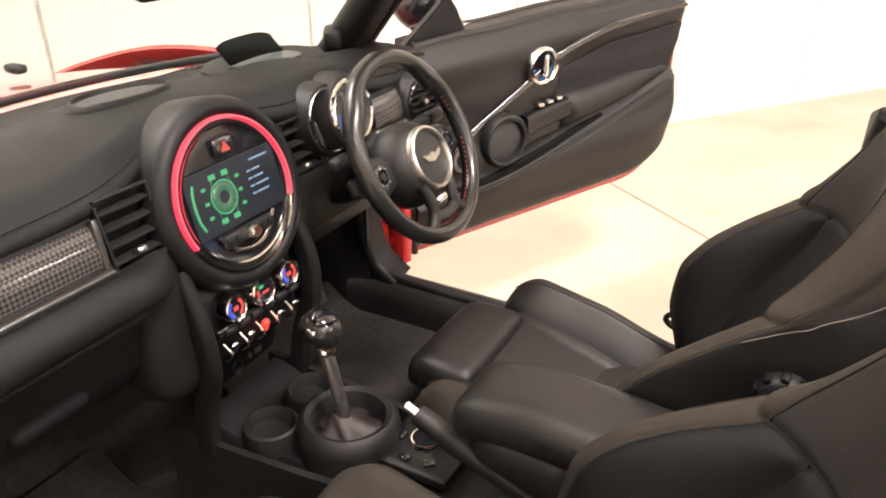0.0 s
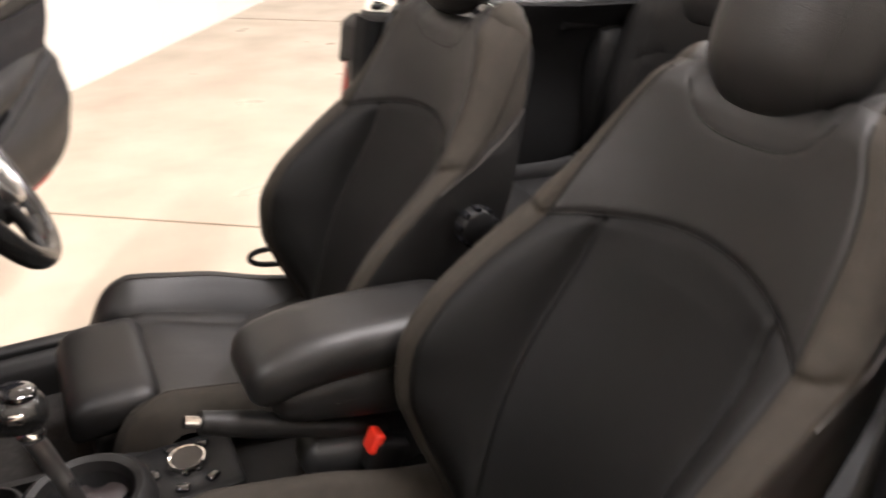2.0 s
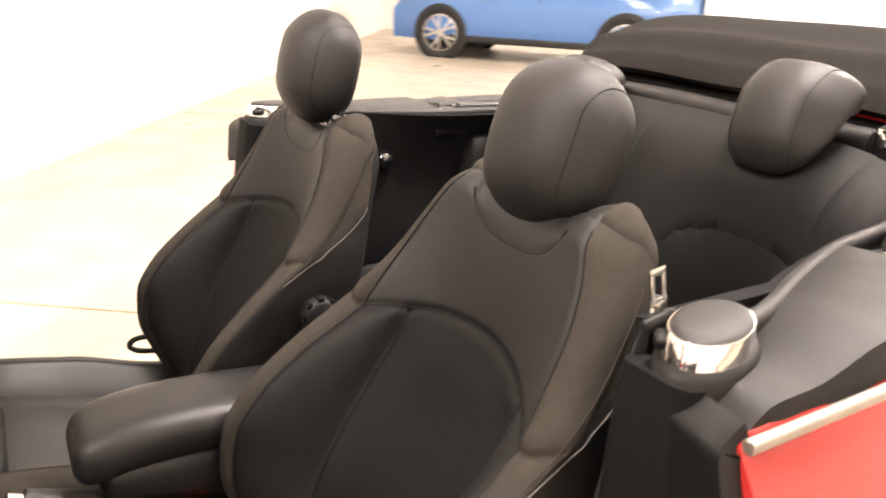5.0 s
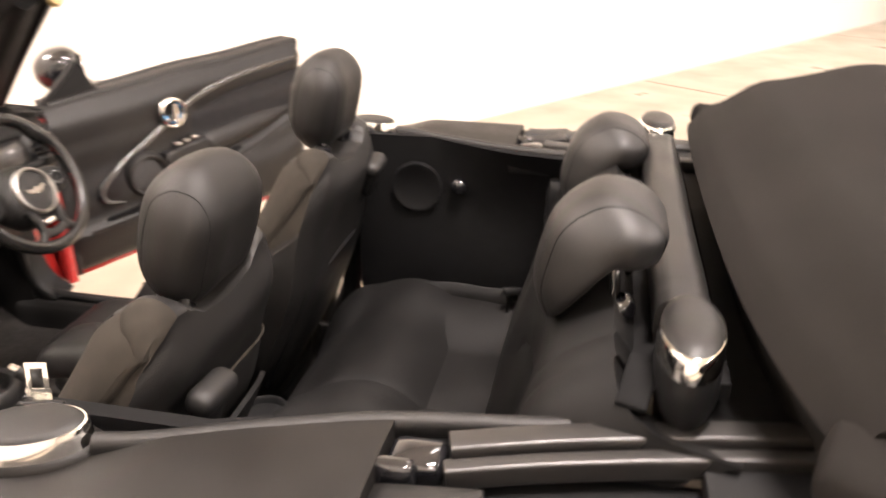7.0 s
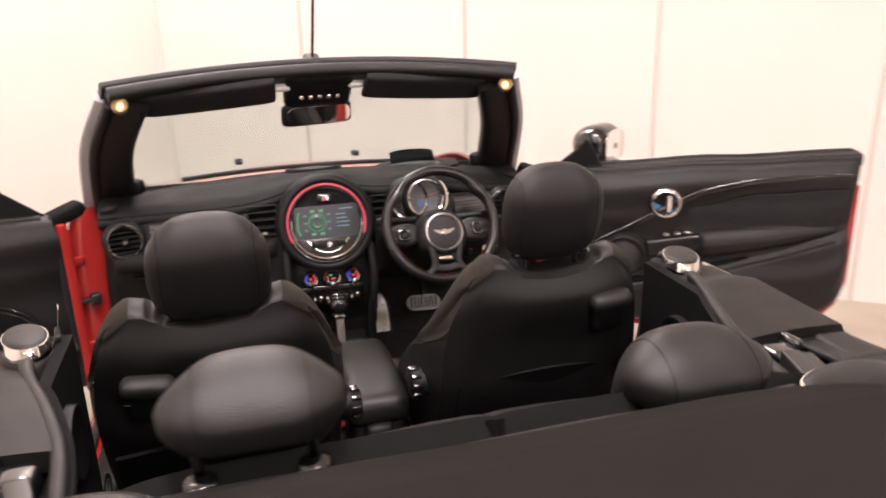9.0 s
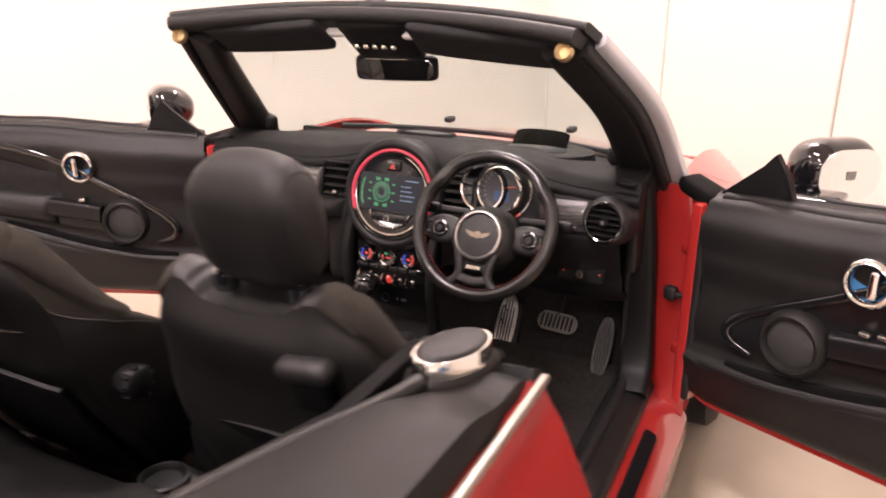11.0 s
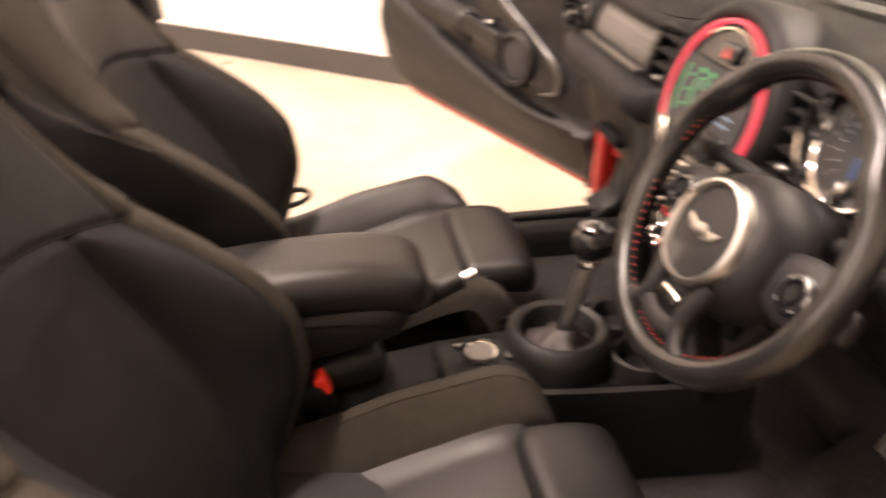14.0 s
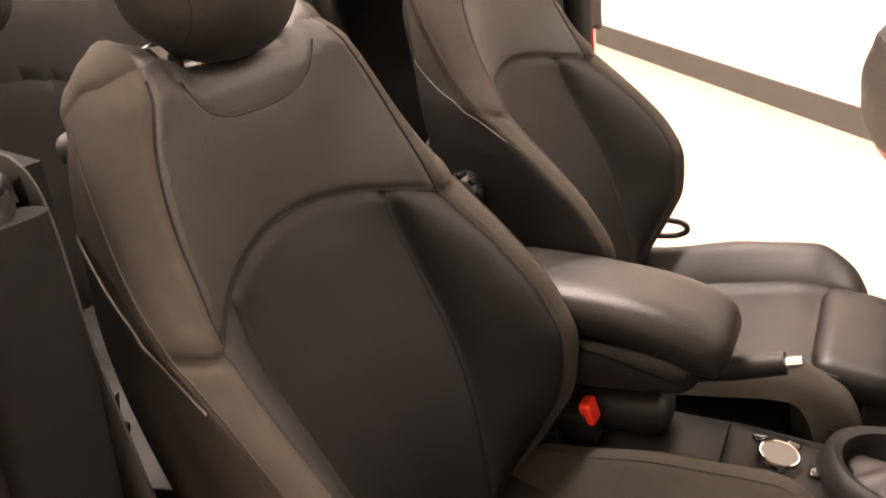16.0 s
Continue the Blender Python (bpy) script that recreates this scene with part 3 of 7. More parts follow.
SILVERPAINT = material("silver_grey_paint", (0.46, 0.47, 0.49), 0.34, 0.25, coat=0.4, mix=(0.42, 0.43, 0.45), scale=8, amount=0.4)
BRASS = material("brass_socket", (0.55, 0.42, 0.22), 0.35, 0.8, mix=(0.4, 0.3, 0.16), scale=60, amount=0.6)
CLOTH_D = material("black_headlining", (0.018, 0.018, 0.019), 0.9, spec=0.15, mix=(0.028, 0.027, 0.027), scale=50, amount=0.6, bump=0.4, bump_scale=1500)
FROST = material("clear_lamp_lens", (0.8, 0.8, 0.78), 0.25, spec=0.6, mix=(0.65, 0.65, 0.64), scale=90, amount=0.5)
build_windscreen()

# ---- doors ----
DOOR = Matrix(((0.887, -0.462, 0, 0.861), (-0.462, -0.887, 0, 0.843), (0, 0, 1, 0), (0, 0, 0, 1)))
# blue light in the handle recess, painted as its base colour
BLUE_TINT = material("handle_recess_blue_light", (0.05, 0.18, 0.36), 0.2, spec=0.5, coat=0.3, mix=(0.03, 0.09, 0.20), scale=40, amount=0.6)
MESH = material("speaker_mesh", (0.012, 0.012, 0.012), 0.55, mix=(0.03, 0.03, 0.03), scale=900, amount=0.8, bump=0.8, bump_scale=1300)


def door_top(a):
    return curve([(-0.12, 0.935), (0.1, 0.955), (0.5, 0.985), (0.93, 1.012)], a)


def door_bottom(a):
    z = lerp(0.372, 0.425, (a + 0.1) / 1.0)
    if a > 0.74:
        k = (a - 0.74) / 0.185
        z += 0.16 * (1 - math.sqrt(max(0, 1 - k * k)))
    if a < -0.02:
        z += 0.05 * ((-0.02 - a) / 0.1) ** 2
    return z


def door_ridge(a):
    """Height of the ridge that runs from below the loudspeaker up towards the rear edge."""
    return curve_lin([(-0.05, 0.535), (0.10, 0.545), (0.30, 0.572), (0.50, 0.620), (0.70, 0.680), (0.88, 0.745)], a)


def door_face(a, z):
    """How far the inner trim stands towards the cabin."""
    t = (z - door_bottom(a)) / (door_top(a) - door_bottom(a))
    n = curve([(0, 0.0), (0.06, 0.028), (0.30, 0.052), (0.42, 0.040), (0.60, 0.030), (0.74, 0.045), (0.88, 0.060), (0.97, 0.04), (1.0, 0.0)], t)
    k = max(0.0, min(1.0, (door_ridge(a) - z + 0.004) / 0.014))
    n += 0.016 * k * k * (3 - 2 * k) * min(1.0, max(0.0, (z - door_bottom(a)) / 0.05)) - 0.012 * math.exp(-((z - door_ridge(a) - 0.030) / 0.026) ** 2)
    n += 0.035 * math.exp(-((a - 0.10) / 0.22) ** 2) * math.sin(math.pi * min(1, max(0, t)))
    return n * min(1, (0.93 - a) / 0.05) ** 0.5 if a > 0.88 else n


def door_at(a, z, off=0.0):
    return Vector((a, door_face(a, z) + off, z))




def build_door(s, mm):
    d = new("door")
    d.parent = car
    d["label"] = "open red car door with black inner trim" + (" and window switches" if s > 0 else "")
    M = mm @ DOOR

    def skin(u, v):
        a = lerp(-0.12, 0.925, u)
        z = lerp(door_bottom(a) - 0.018, door_top(a) - 0.03, v)
        return (a, -0.10 - 0.03 * math.sin(math.pi * min(1, v * 1.1)) + 0.035 * v * v, z)
    part("outer_skin", place(surface(skin, 40, 18, 0.008), M), RED, d, "glossy red outer door skin")
    # red edge all round
    outline = [(-0.12, door_bottom(-0.12) - 0.006)] + [(lerp(-0.12, 0.925, i / 40), door_bottom(lerp(-0.12, 0.925, i / 40)) - 0.012) for i in range(41)]
    outline += [(0.925, lerp(door_bottom(0.925), 0.90, i / 8)) for i in range(1, 9)]
    rings = []
    for a, z in outline:
        rings.append([(a, -0.104, z), (a, 0.004, z + 0.004), (a - 0.02 * (a > 0.9), 0.004, z + 0.03), (a - 0.02 * (a > 0.9), -0.095, z + 0.03)])
    part("door_edge", place(loft(rings), M), RED, d, "red painted door edge")
    part("front_edge", place(pad((0.034, 0.150, 0.54), 0.010, 5, at=(-0.098, -0.018, 0.640)), M), RED, d, "red painted front edge of the door")
    part("front_gap_seal", place(pad((0.020, 0.016, 0.50), 0.007, 5, at=(-0.074, 0.052, 0.640)), M), RUBBER, d, "black rubber strip on the door's front edge")
    part("rear_edge_cover", place(pad((0.05, 0.10, 0.10), 0.02, 4, at=(0.900, -0.05, 0.955)), M), RUBBER, d, "black rubber door corner")
    part("door_latch", place(pad((0.012, 0.03, 0.05), 0.004, 3, at=(0.922, -0.05, 0.74)), M), SATIN, d, "metal door latch")

    def trim(u, v):
        a = lerp(-0.075, 0.905, u)
        z = lerp(door_bottom(a) + 0.008, door_top(a), v)
        return door_at(a, z)
    part("inner_trim", place(surface(trim, 70, 60, -0.02), M), PLASTIC, d, "black grained plastic door trim")
    part("top_rail", place(sweep([(a, -0.02, door_top(a) - 0.018) for a in [lerp(-0.05, 0.915, i / 16) for i in range(17)]], rrect(0.095, 0.04, 0.014), up=(0, 0, 1)), M), PLASTIC, d, "black plastic top of the door")
    part("window_slot", place(sweep([(a, -0.045, door_top(a) + 0.002) for a in [lerp(0.0, 0.90, i / 16) for i in range(17)]], rrect(0.016, 0.012, 0.004), up=(0, 0, 1)), M), RUBBER, d, "black rubber window slot")
    # dark insert between strip and armrest
    def insert(u, v):
        a = lerp(0.40, 0.88, u)
        z0, z1 = 0.735 + 0.03 * u, curve([(0, 0.83), (0.5, 0.885), (1, 0.905)], u)
        return door_at(a, lerp(z0, z1, v), 0.004)
    part("insert", place(surface(insert, 24, 12, 0.004), M), CLOTH_D, d, "black textured door insert")
    # gloss strip curving from the rear over the handle and round the speaker
    line = [(0.89, 0.955), (0.75, 0.945), (0.58, 0.925), (0.44, 0.888), (0.36, 0.850), (0.28, 0.805), (0.20, 0.760), (0.12, 0.718), (0.060, 0.680), (0.032, 0.645), (0.045, 0.615), (0.10, 0.598)]
    pts = smooth_path([door_at(a, z, 0.006) for a, z in line], 8)
    part("gloss_strip", place(sweep(pts, rrect(0.021, 0.014, 0.0065), up=(0, 1, 0), scale=lambda t: curve([(0, 0.5), (0.2, 1.0), (0.6, 1.0), (0.85, 1.15), (1, 0.6)], t)), M), GLOSS, d, "gloss black trim strip")
    # round handle
    hc = door_at(0.322, 0.849, 0.012)
    hc.y = max(hc.y, 0.072)
    hm = M @ Matrix.Translation(hc) @ pose(0, 0, 0, -90, 0, 0)
    part("handle_ring", lathe([(0.037, 0.0), (0.039, 0.010), (0.043, 0.014), (0.050, 0.010), (0.052, 0.0), (0.052, -0.03), (0.037, -0.03)], 36, hm), CHROME, d, "chrome ring of the door handle")
    part("handle_cup", lathe([(0.0, -0.02), (0.037, -0.012), (0.039, 0.0)], 28, hm), BLUE_TINT, d, "handle recess with blue light painted in")
    part("handle_lever", place(pad((0.018, 0.060, 0.012), 0.006, 5, at=pose(0.010, 0, 0.004, 0, 20, 0)), hm), CHROME, d, "chrome door release lever")
    # speaker
    sc = door_at(0.194, 0.668)
    sc.y = 0.082
    sm = M @ Matrix.Translation(sc) @ pose(0, 0, 0, -90, 0, 0) @ Matrix.Scale(0.88, 4)
    part("speaker_ring", lathe([(0.062, 0.004), (0.066, 0.016), (0.074, 0.018), (0.084, 0.008), (0.088, -0.03), (0.062, -0.03)], 40, sm), PLASTIC, d, "black speaker surround")
    part("speaker_grille", lathe([(0.0, 0.010), (0.045, 0.008), (0.063, 0.002)], 40, sm), MESH, d, "black speaker mesh")
    # armrest and switches
    def arm(u, v):
        t = u
        a = lerp(0.43, 0.885, t)
        zc = lerp(0.700, 0.765, t)
        h = 0.052 * (1 - 0.55 * t ** 2)
        th = 2 * math.pi * v
        out = 0.050 * (1 - t ** 3 * 0.75) * min(1, (t + 0.02) * 12) ** 0.5
        f = door_face(a, zc)
        return (a, f - 0.01 + out * max(-0.2, math.cos(th)) ** 1.0 if math.cos(th) > 0 else f - 0.01, zc + h * math.sin(th))
    bm = surface(arm, 30, 24)
    part("armrest", place(bm, M), PLASTIC, d, "padded black door armrest")
    sw = [door_at(lerp(0.27, 0.44, i / 8), lerp(0.692, 0.715, i / 8), 0.012) for i in range(9)]
    part("switch_panel", place(sweep(sw, rrect(0.040, 0.056, 0.012), up=(0, 0, 1)), M), SWITCH, d, "satin black switch panel")
    for i in range(3 if s > 0 else 1):
        a = 0.33 + 0.035 * i
        p = door_at(a, 0.735 + 0.12 * (a - 0.3), 0.022)
        part("window_switch", place(pad((0.022, 0.016, 0.010), 0.003, 3, at=Matrix.Translation(p)), M), SATIN, d, "silver window switch")
    # pocket: a dark bar paints the slot's shade under a curved ridge
    slot = [door_at(a_, door_ridge(a_) + 0.012, 0.002) for a_ in [lerp(0.04, 0.60, i / 20) for i in range(21)]]
    part("pocket_slot_shade", place(sweep(slot, rrect(0.026, 0.012, 0.005), up=(0, 1, 0), scale=lambda t: math.sin(math.pi * (0.12 + 0.80 * t)) ** 0.6), M), TRIM_D, d, "dark bar for the shade in the door pocket slot")
    lip = [door_at(a_, door_ridge(a_) - 0.006, 0.002) for a_ in [lerp(-0.02, 0.86, i / 30) for i in range(31)]]
    part("pocket_lip", place(sweep(lip, rrect(0.012, 0.008, 0.003), up=(0, 1, 0)), M), PLASTIC, d, "black pocket edge")
    # gloss field between the strip, the loudspeaker and the switches
    def field(u, v):
        a_ = lerp(0.05, 0.42, u)
        lo = 0.606 + 0.045 * u
        hi = curve_lin([(0.05, 0.655), (0.12, 0.706), (0.20, 0.748), (0.28, 0.793), (0.36, 0.838), (0.44, 0.876)], a_)
        return door_at(a_, lerp(lo, hi, v), 0.003)
    part("gloss_field", place(surface(field, 24, 14, 0.004), M), SWITCH, d, "gloss black panel round the loudspeaker")
    # exterior mirror with its sail
    sail = [(-0.07, 0.935), (0.11, 0.955), (0.085, 1.01), (0.055, 1.05), (0.03, 1.02)]
    part("mirror_sail", place(panel(sail, 0.03, 0.006), M @ Matrix(((1, 0, 0, 0), (0, 0, 1, -0.015), (0, 1, 0, 0), (0, 0, 0, 1)))), PLASTIC_D, d, "black plastic mirror sail")
    part("mirror_stalk", place(pad((0.13, 0.13, 0.030), 0.013, 5, at=pose(0.105, -0.085, 0.950, 0, 0, -20)), M), GLOSS, d, "black mirror foot")
    # the housing: rounded bowl, glass facing the rear of the car
    face = Vector((0.62 * s, -0.78, 0.0)).normalized()
    mp = (mm @ Vector((1.058, 0.895, 1.000)).to_4d()).to_3d()
    fm = basis(mp, (0.78, 0.62 * s, 0), face)
    def bowl(p):
        k = max(0, -p.z + 0.04) / 0.15
        return Vector((p.x * (1 - 0.45 * k * k), p.y * (1 - 0.5 * k * k), p.z))
    part("mirror_housing", place(pad((0.195, 0.150, 0.15), 0.062, 10, warp=bowl, at=(0, 0, -0.072)), fm), GLOSS, d, "gloss black mirror housing")
    part("mirror_pane", place(panel([(x, y) for x, y in rrect(0.158, 0.118, 0.054, 8)], 0.004, 0.001), fm @ pose(0.0, 0, -0.001)), MIRROR, d, "exterior mirror glass")


for s, mm in SIDES:
    build_door(s, mm)

# ---- dashboard ----
CARBON = material("carbon_weave", (0.03, 0.03, 0.031), 0.30, metal=0.1, spec=0.30, coat=0.35)


def make_weave(m):
    nt = m.node_tree
    co = nt.nodes.new("ShaderNodeTexCoord")
    mp = nt.nodes.new("ShaderNodeMapping")
    mp.inputs["Rotation"].default_value = (0, radians(45), 0)
    ch = nt.nodes.new("ShaderNodeTexChecker")
    ch.inputs["Scale"].default_value = 210
    ch.inputs["Color1"].default_value, ch.inputs["Color2"].default_value = (0.007, 0.007, 0.007, 1), (0.075, 0.070, 0.065, 1)
    nt.links.new(co.outputs["Object"], mp.inputs["Vector"])
    nt.links.new(mp.outputs["Vector"], ch.inputs["Vector"])
    nt.links.new(ch.outputs["Color"], nt.nodes["Principled BSDF"].inputs["Base Color"])


make_weave(CARBON)


def glow(name, colour, strength, base=(0.02, 0.02, 0.02)):
    return material(name, base, 0.3, emit=colour, emit_strength=strength * 0.62)


SCREEN = glow("screen_black", (0.01, 0.016, 0.022), 1.0, (0.005, 0.005, 0.006))
GREEN = glow("screen_green", (0.03, 0.50, 0.16), 1.0)
GREEN_D = glow("screen_dim_green", (0.01, 0.14, 0.06), 1.0)
TEXT = glow("screen_text", (0.25, 0.40, 0.55), 1.0)
RING_RED = glow("ring_light_red", (1.0, 0.035, 0.09), 1.0, (0.12, 0.05, 0.05))
LED_RED = glow("led_red", (1.0, 0.06, 0.04), 0.9)
LED_BLUE = glow("led_blue", (0.02, 0.08, 1.0), 0.8)
LED_GREEN = glow("led_green", (0.03, 0.6, 0.2), 0.7)
NEEDLE = glow("needle_red", (1.0, 0.10, 0.03), 0.8)
DIAL = glow("dial_face", (0.05, 0.045, 0.04), 1.0, (0.02, 0.02, 0.022))
DARKTRIM = material("dark_silver_trim", (0.16, 0.155, 0.15), 0.3, 0.9, mix=(0.10, 0.10, 0.10), scale=20, amount=0.5)

dash = thing("dashboard", "black car dashboard with round lit centre display and carbon-look trim", "dashboard")
BACK = Matrix.Rotation(radians(90), 4, "X")  # z of a turned part looks to the rear of the car


def facing(x, y, z, tilt=0.0, yaw=0.0):
    """A pose whose z looks backwards, leaning up by tilt."""
    return Matrix.Translation((x, y, z)) @ Matrix.Rotation(radians(yaw), 4, "Z") @ Matrix.Rotation(radians(90 - tilt), 4, "X")


def dash_lip(x):
    """Front edge of the top pad: y and z along the car's width."""
    y = 0.725 + 0.032 * math.exp(-(x / 0.155) ** 4) + 0.01 * (abs(x) / 0.6) ** 2
    z = 0.962 + 0.042 * math.exp(-(x / 0.17) ** 2) + 0.030 * math.exp(-((x - 0.31) / 0.13) ** 2)
    return y, z


def build_dash():
    def top(u, v):
        x = lerp(-0.635, 0.635, u)
        yl, zl = dash_lip(x)
        yb, zb = 1.17 - 0.21 * (x / 0.64) ** 2, 0.945
        k = v
        y = lerp(yl, yb, k)
        z = lerp(zl, zb, k) + 0.022 * math.sin(math.pi * min(1, k * 1.35)) - 0.018 * (1 - min(1, k / 0.10)) ** 2
        return (x, y, z)
    part("top_pad", surface(top, 80, 36, 0.03), SOFTPAD, dash, "black soft-touch dashboard top")

    def lip(u, v):
        x = lerp(-0.635, 0.635, u)
        yl, zl = dash_lip(x)
        a = v * math.pi
        return (x, yl + 0.002 - 0.0 + 0.014 * (1 - math.sin(a)) - 0.012, zl - 0.018 - 0.022 * v - 0.012 * (1 - math.cos(a)) / 2)
    part("pad_lip", surface(lip, 80, 8, -0.02), SOFTPAD, dash, "black dashboard lip")
    # the face below the lip, right and left of the middle
    face = [(0.750, 0.955), (0.748, 0.930), (0.722, 0.925), (0.700, 0.862), (0.680, 0.853)]
    low = [(0.690, 0.853), (0.664, 0.848), (0.648, 0.832), (0.646, 0.812), (0.658, 0.797), (0.690, 0.790)]
    knee = [(0.690, 0.793), (0.700, 0.772), (0.704, 0.735), (0.716, 0.680), (0.755, 0.630), (0.83, 0.605), (0.95, 0.600)]
    low_d = [(0.690, 0.853), (0.684, 0.835), (0.694, 0.805), (0.712, 0.770), (0.728, 0.735), (0.745, 0.700)]
    knee_d = [(0.742, 0.704), (0.758, 0.672), (0.79, 0.640), (0.85, 0.620), (0.92, 0.615), (0.98, 0.615)]
    for s, mm in SIDES:
        x0, x1 = 0.115, 0.600
        if s > 0:
            low_s, knee_s = low_d, knee_d
        else:
            low_s, knee_s = low, knee
        def strip(profile, u, v, a, b, inset=0.0):
            t = v * (len(profile) - 1)
            i = min(int(t), len(profile) - 2)
            y, z = lerp(Vector(profile[i]), Vector(profile[i + 1]), t - i)
            x = lerp(a, b, u)
            return (x, y + 0.035 * max(0, (x - 0.45) / 0.17) ** 2 + inset, z)
        part("decor_backing", place(surface(lambda u, v: strip(face, u, v, 0.230, x1), 20, 12, -0.02), mm), PLASTIC_D, dash)
        def bol(u, v):
            x, y, z = strip(smooth_low, u, v, x0 + 0.03, x1)
            k = min(1, u / 0.12) ** 0.5
            return (x, lerp(0.69, y, k), z)
        smooth_low = [tuple(p.xy) for p in smooth_path([(a, b, 0) for a, b in low_s], 4)]
        part("lower_bolster", place(surface(bol, 40, 20, -0.02), mm), SOFTPAD, dash, "black padded lower dashboard")
        kn = [tuple(p.xy) for p in smooth_path([(a, b, 0) for a, b in knee_s], 4)]
        part("knee_panel", place(surface(lambda u, v: strip(kn, u, v, x0 + 0.01, x1), 20, 20, -0.02), mm), PLASTIC_D if s > 0 else LINING, dash, "black knee panel" if s > 0 else "black glovebox lid")
        part("dash_end", place(pad((0.03, 0.20, 0.24), 0.012, 5, at=(0.612, 0.90, 0.84)), mm), PLASTIC, dash)
    # carbon-look inlay and its silver edges on the passenger side, shorter one by the driver
    def decor(x0, x1):
        return lambda u, v: (lerp(x0, x1, u), lerp(0.703, 0.722, v) + 0.030 * max(0, (abs(lerp(x0, x1, u)) - 0.45) / 0.17) ** 2 - 0.006 - 0.006 * math.sin(math.pi * v), lerp(0.864, 0.917, v))
    part("decor_inlay", surface(decor(-0.50, -0.238), 20, 8, 0.012), CARBON, dash, "carbon-weave inlay with gloss lacquer")
    part("decor_inlay", surface(decor(0.405, 0.515), 10, 8, 0.012), CARBON, dash, "carbon-weave inlay with gloss lacquer")
    for x0, x1 in ((-0.515, -0.238), (0.40, 0.50)):
        part("decor_strip", sweep([(lerp(x0, x1, i / 8), 0.685 + 0.030 * max(0, (abs(lerp(x0, x1, i / 8)) - 0.45) / 0.17) ** 2, 0.858) for i in range(9)], rrect(0.010, 0.008, 0.003)), DARKTRIM, dash, "slim dark silver trim strip")
    # glovebox seam, handle
    part("glovebox_handle", pad((0.11, 0.03, 0.022), 0.010, 4, at=(-0.36, 0.705, 0.700)), TRIM_D, dash, "black glovebox handle")
    part("glovebox_seam", sweep([(lerp(-0.56, -0.17, i / 8), 0.694, 0.770) for i in range(9)], rrect(0.016, 0.012, 0.005)), LINING, dash, "black glovebox upper lip")
    # round end vents
    for s, mm in SIDES:
        vm = mm @ facing(0.568, 0.697, 0.881, 8, -8) @ Matrix.Scale(0.84, 4)
        part("vent_housing", lathe([(0.052, 0.010), (0.058, 0.016), (0.064, 0.013), (0.069, 0.000), (0.074, -0.06), (0.050, -0.06)], 40, vm), PLASTIC, dash, "black round vent housing")
        part("vent_bezel", lathe([(0.048, 0.002), (0.0495, 0.021), (0.0535, 0.0235), (0.0585, 0.020), (0.060, 0.008)], 48, vm), GLOSS, dash, "gloss black vent ring")
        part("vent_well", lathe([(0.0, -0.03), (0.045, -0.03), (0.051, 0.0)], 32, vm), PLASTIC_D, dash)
        for i in range(5):
            h = -0.034 + 0.017 * i
            w = 2 * math.sqrt(0.050 ** 2 - h * h)
            part("vent_slat", place(pad((w, 0.005, 0.020), 0.002, 2, at=pose(0, h, 0.008, 25, 0, 0)), vm), PLASTIC_D, dash)
        part("vent_knob", lathe([(0, 0.028), (0.009, 0.027), (0.012, 0.022), (0.012, 0.0)], 20, vm), PLASTIC, dash, "round vent slider")
        part("vent_knob_cap", lathe([(0, 0.0305), (0.005, 0.030), (0.006, 0.027)], 16, vm), SATIN, dash, "small bright slider cap")
        # flat vents at either side of the display
        fm = mm @ facing(0.182, 0.702, 0.893, 14, 0)
        part("centre_vent_frame", place(join(pad((0.005, 0.105, 0.012), 0.002, 3, at=(-0.042, 0, -0.004)), pad((0.005, 0.09, 0.012), 0.002, 3, at=(0.044, 0, -0.004)), pad((0.088, 0.005, 0.012), 0.002, 3, at=(0, 0.052, -0.004)), pad((0.088, 0.005, 0.012), 0.002, 3, at=(0, -0.049, -0.004))), fm), PLASTIC_D, dash, "black vent frame")
        # near-black colour puts the recess shade into the well
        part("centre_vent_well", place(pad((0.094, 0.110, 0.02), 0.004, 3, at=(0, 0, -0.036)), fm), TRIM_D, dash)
        for i in range(4):
            part("vent_slat", place(pad((0.082, 0.005, 0.018), 0.002, 2, at=pose(0, -0.034 + 0.023 * i, -0.010, 20, 0, 0)), fm), PLASTIC, dash)
        part("vent_knob", place(pad((0.016, 0.010, 0.012), 0.004, 3, at=(0.0, -0.030, 0.000)), fm), SATIN, dash, "satin vent slider")
        part("side_strip", place(pad((0.011, 0.082, 0.010), 0.004, 3, at=pose(0.054, -0.008, -0.002, 0, 0, 4)), fm), RAIL, dash, "dark silver vent edge")
    # demister slots beside the pillars
    for s, mm in SIDES:
        for i in range(4):
            part("demister_slot", place(pad((0.045, 0.006, 0.010), 0.002, 2, at=pose(0.602, 0.715 + 0.020 * i, 0.970 - 0.001 * i, 10, 8, 0)), mm), PLASTIC_D, dash)
    # speaker on top, head-up display well with its screen
    part("top_speaker_rim", lathe([(0.080, 0.0), (0.083, 0.006), (0.088, 0.004), (0.092, -0.006)], 40, Matrix.Translation((-0.005, 0.90, 1.0045)) @ Matrix.Diagonal((1, 0.62, 1, 1)) @ Matrix.Rotation(radians(-3), 4, "X")), PLASTIC, dash, "black speaker surround")
    part("top_speaker_mesh", lathe([(0, 0.006), (0.05, 0.004), (0.082, 0.0)], 40, Matrix.Translation((-0.005, 0.90, 1.0035)) @ Matrix.Diagonal((1, 0.62, 1, 1)) @ Matrix.Rotation(radians(-3), 4, "X")), MESH, dash, "black speaker mesh")
    hud = Matrix.Translation((0.335, 0.90, 0.989))
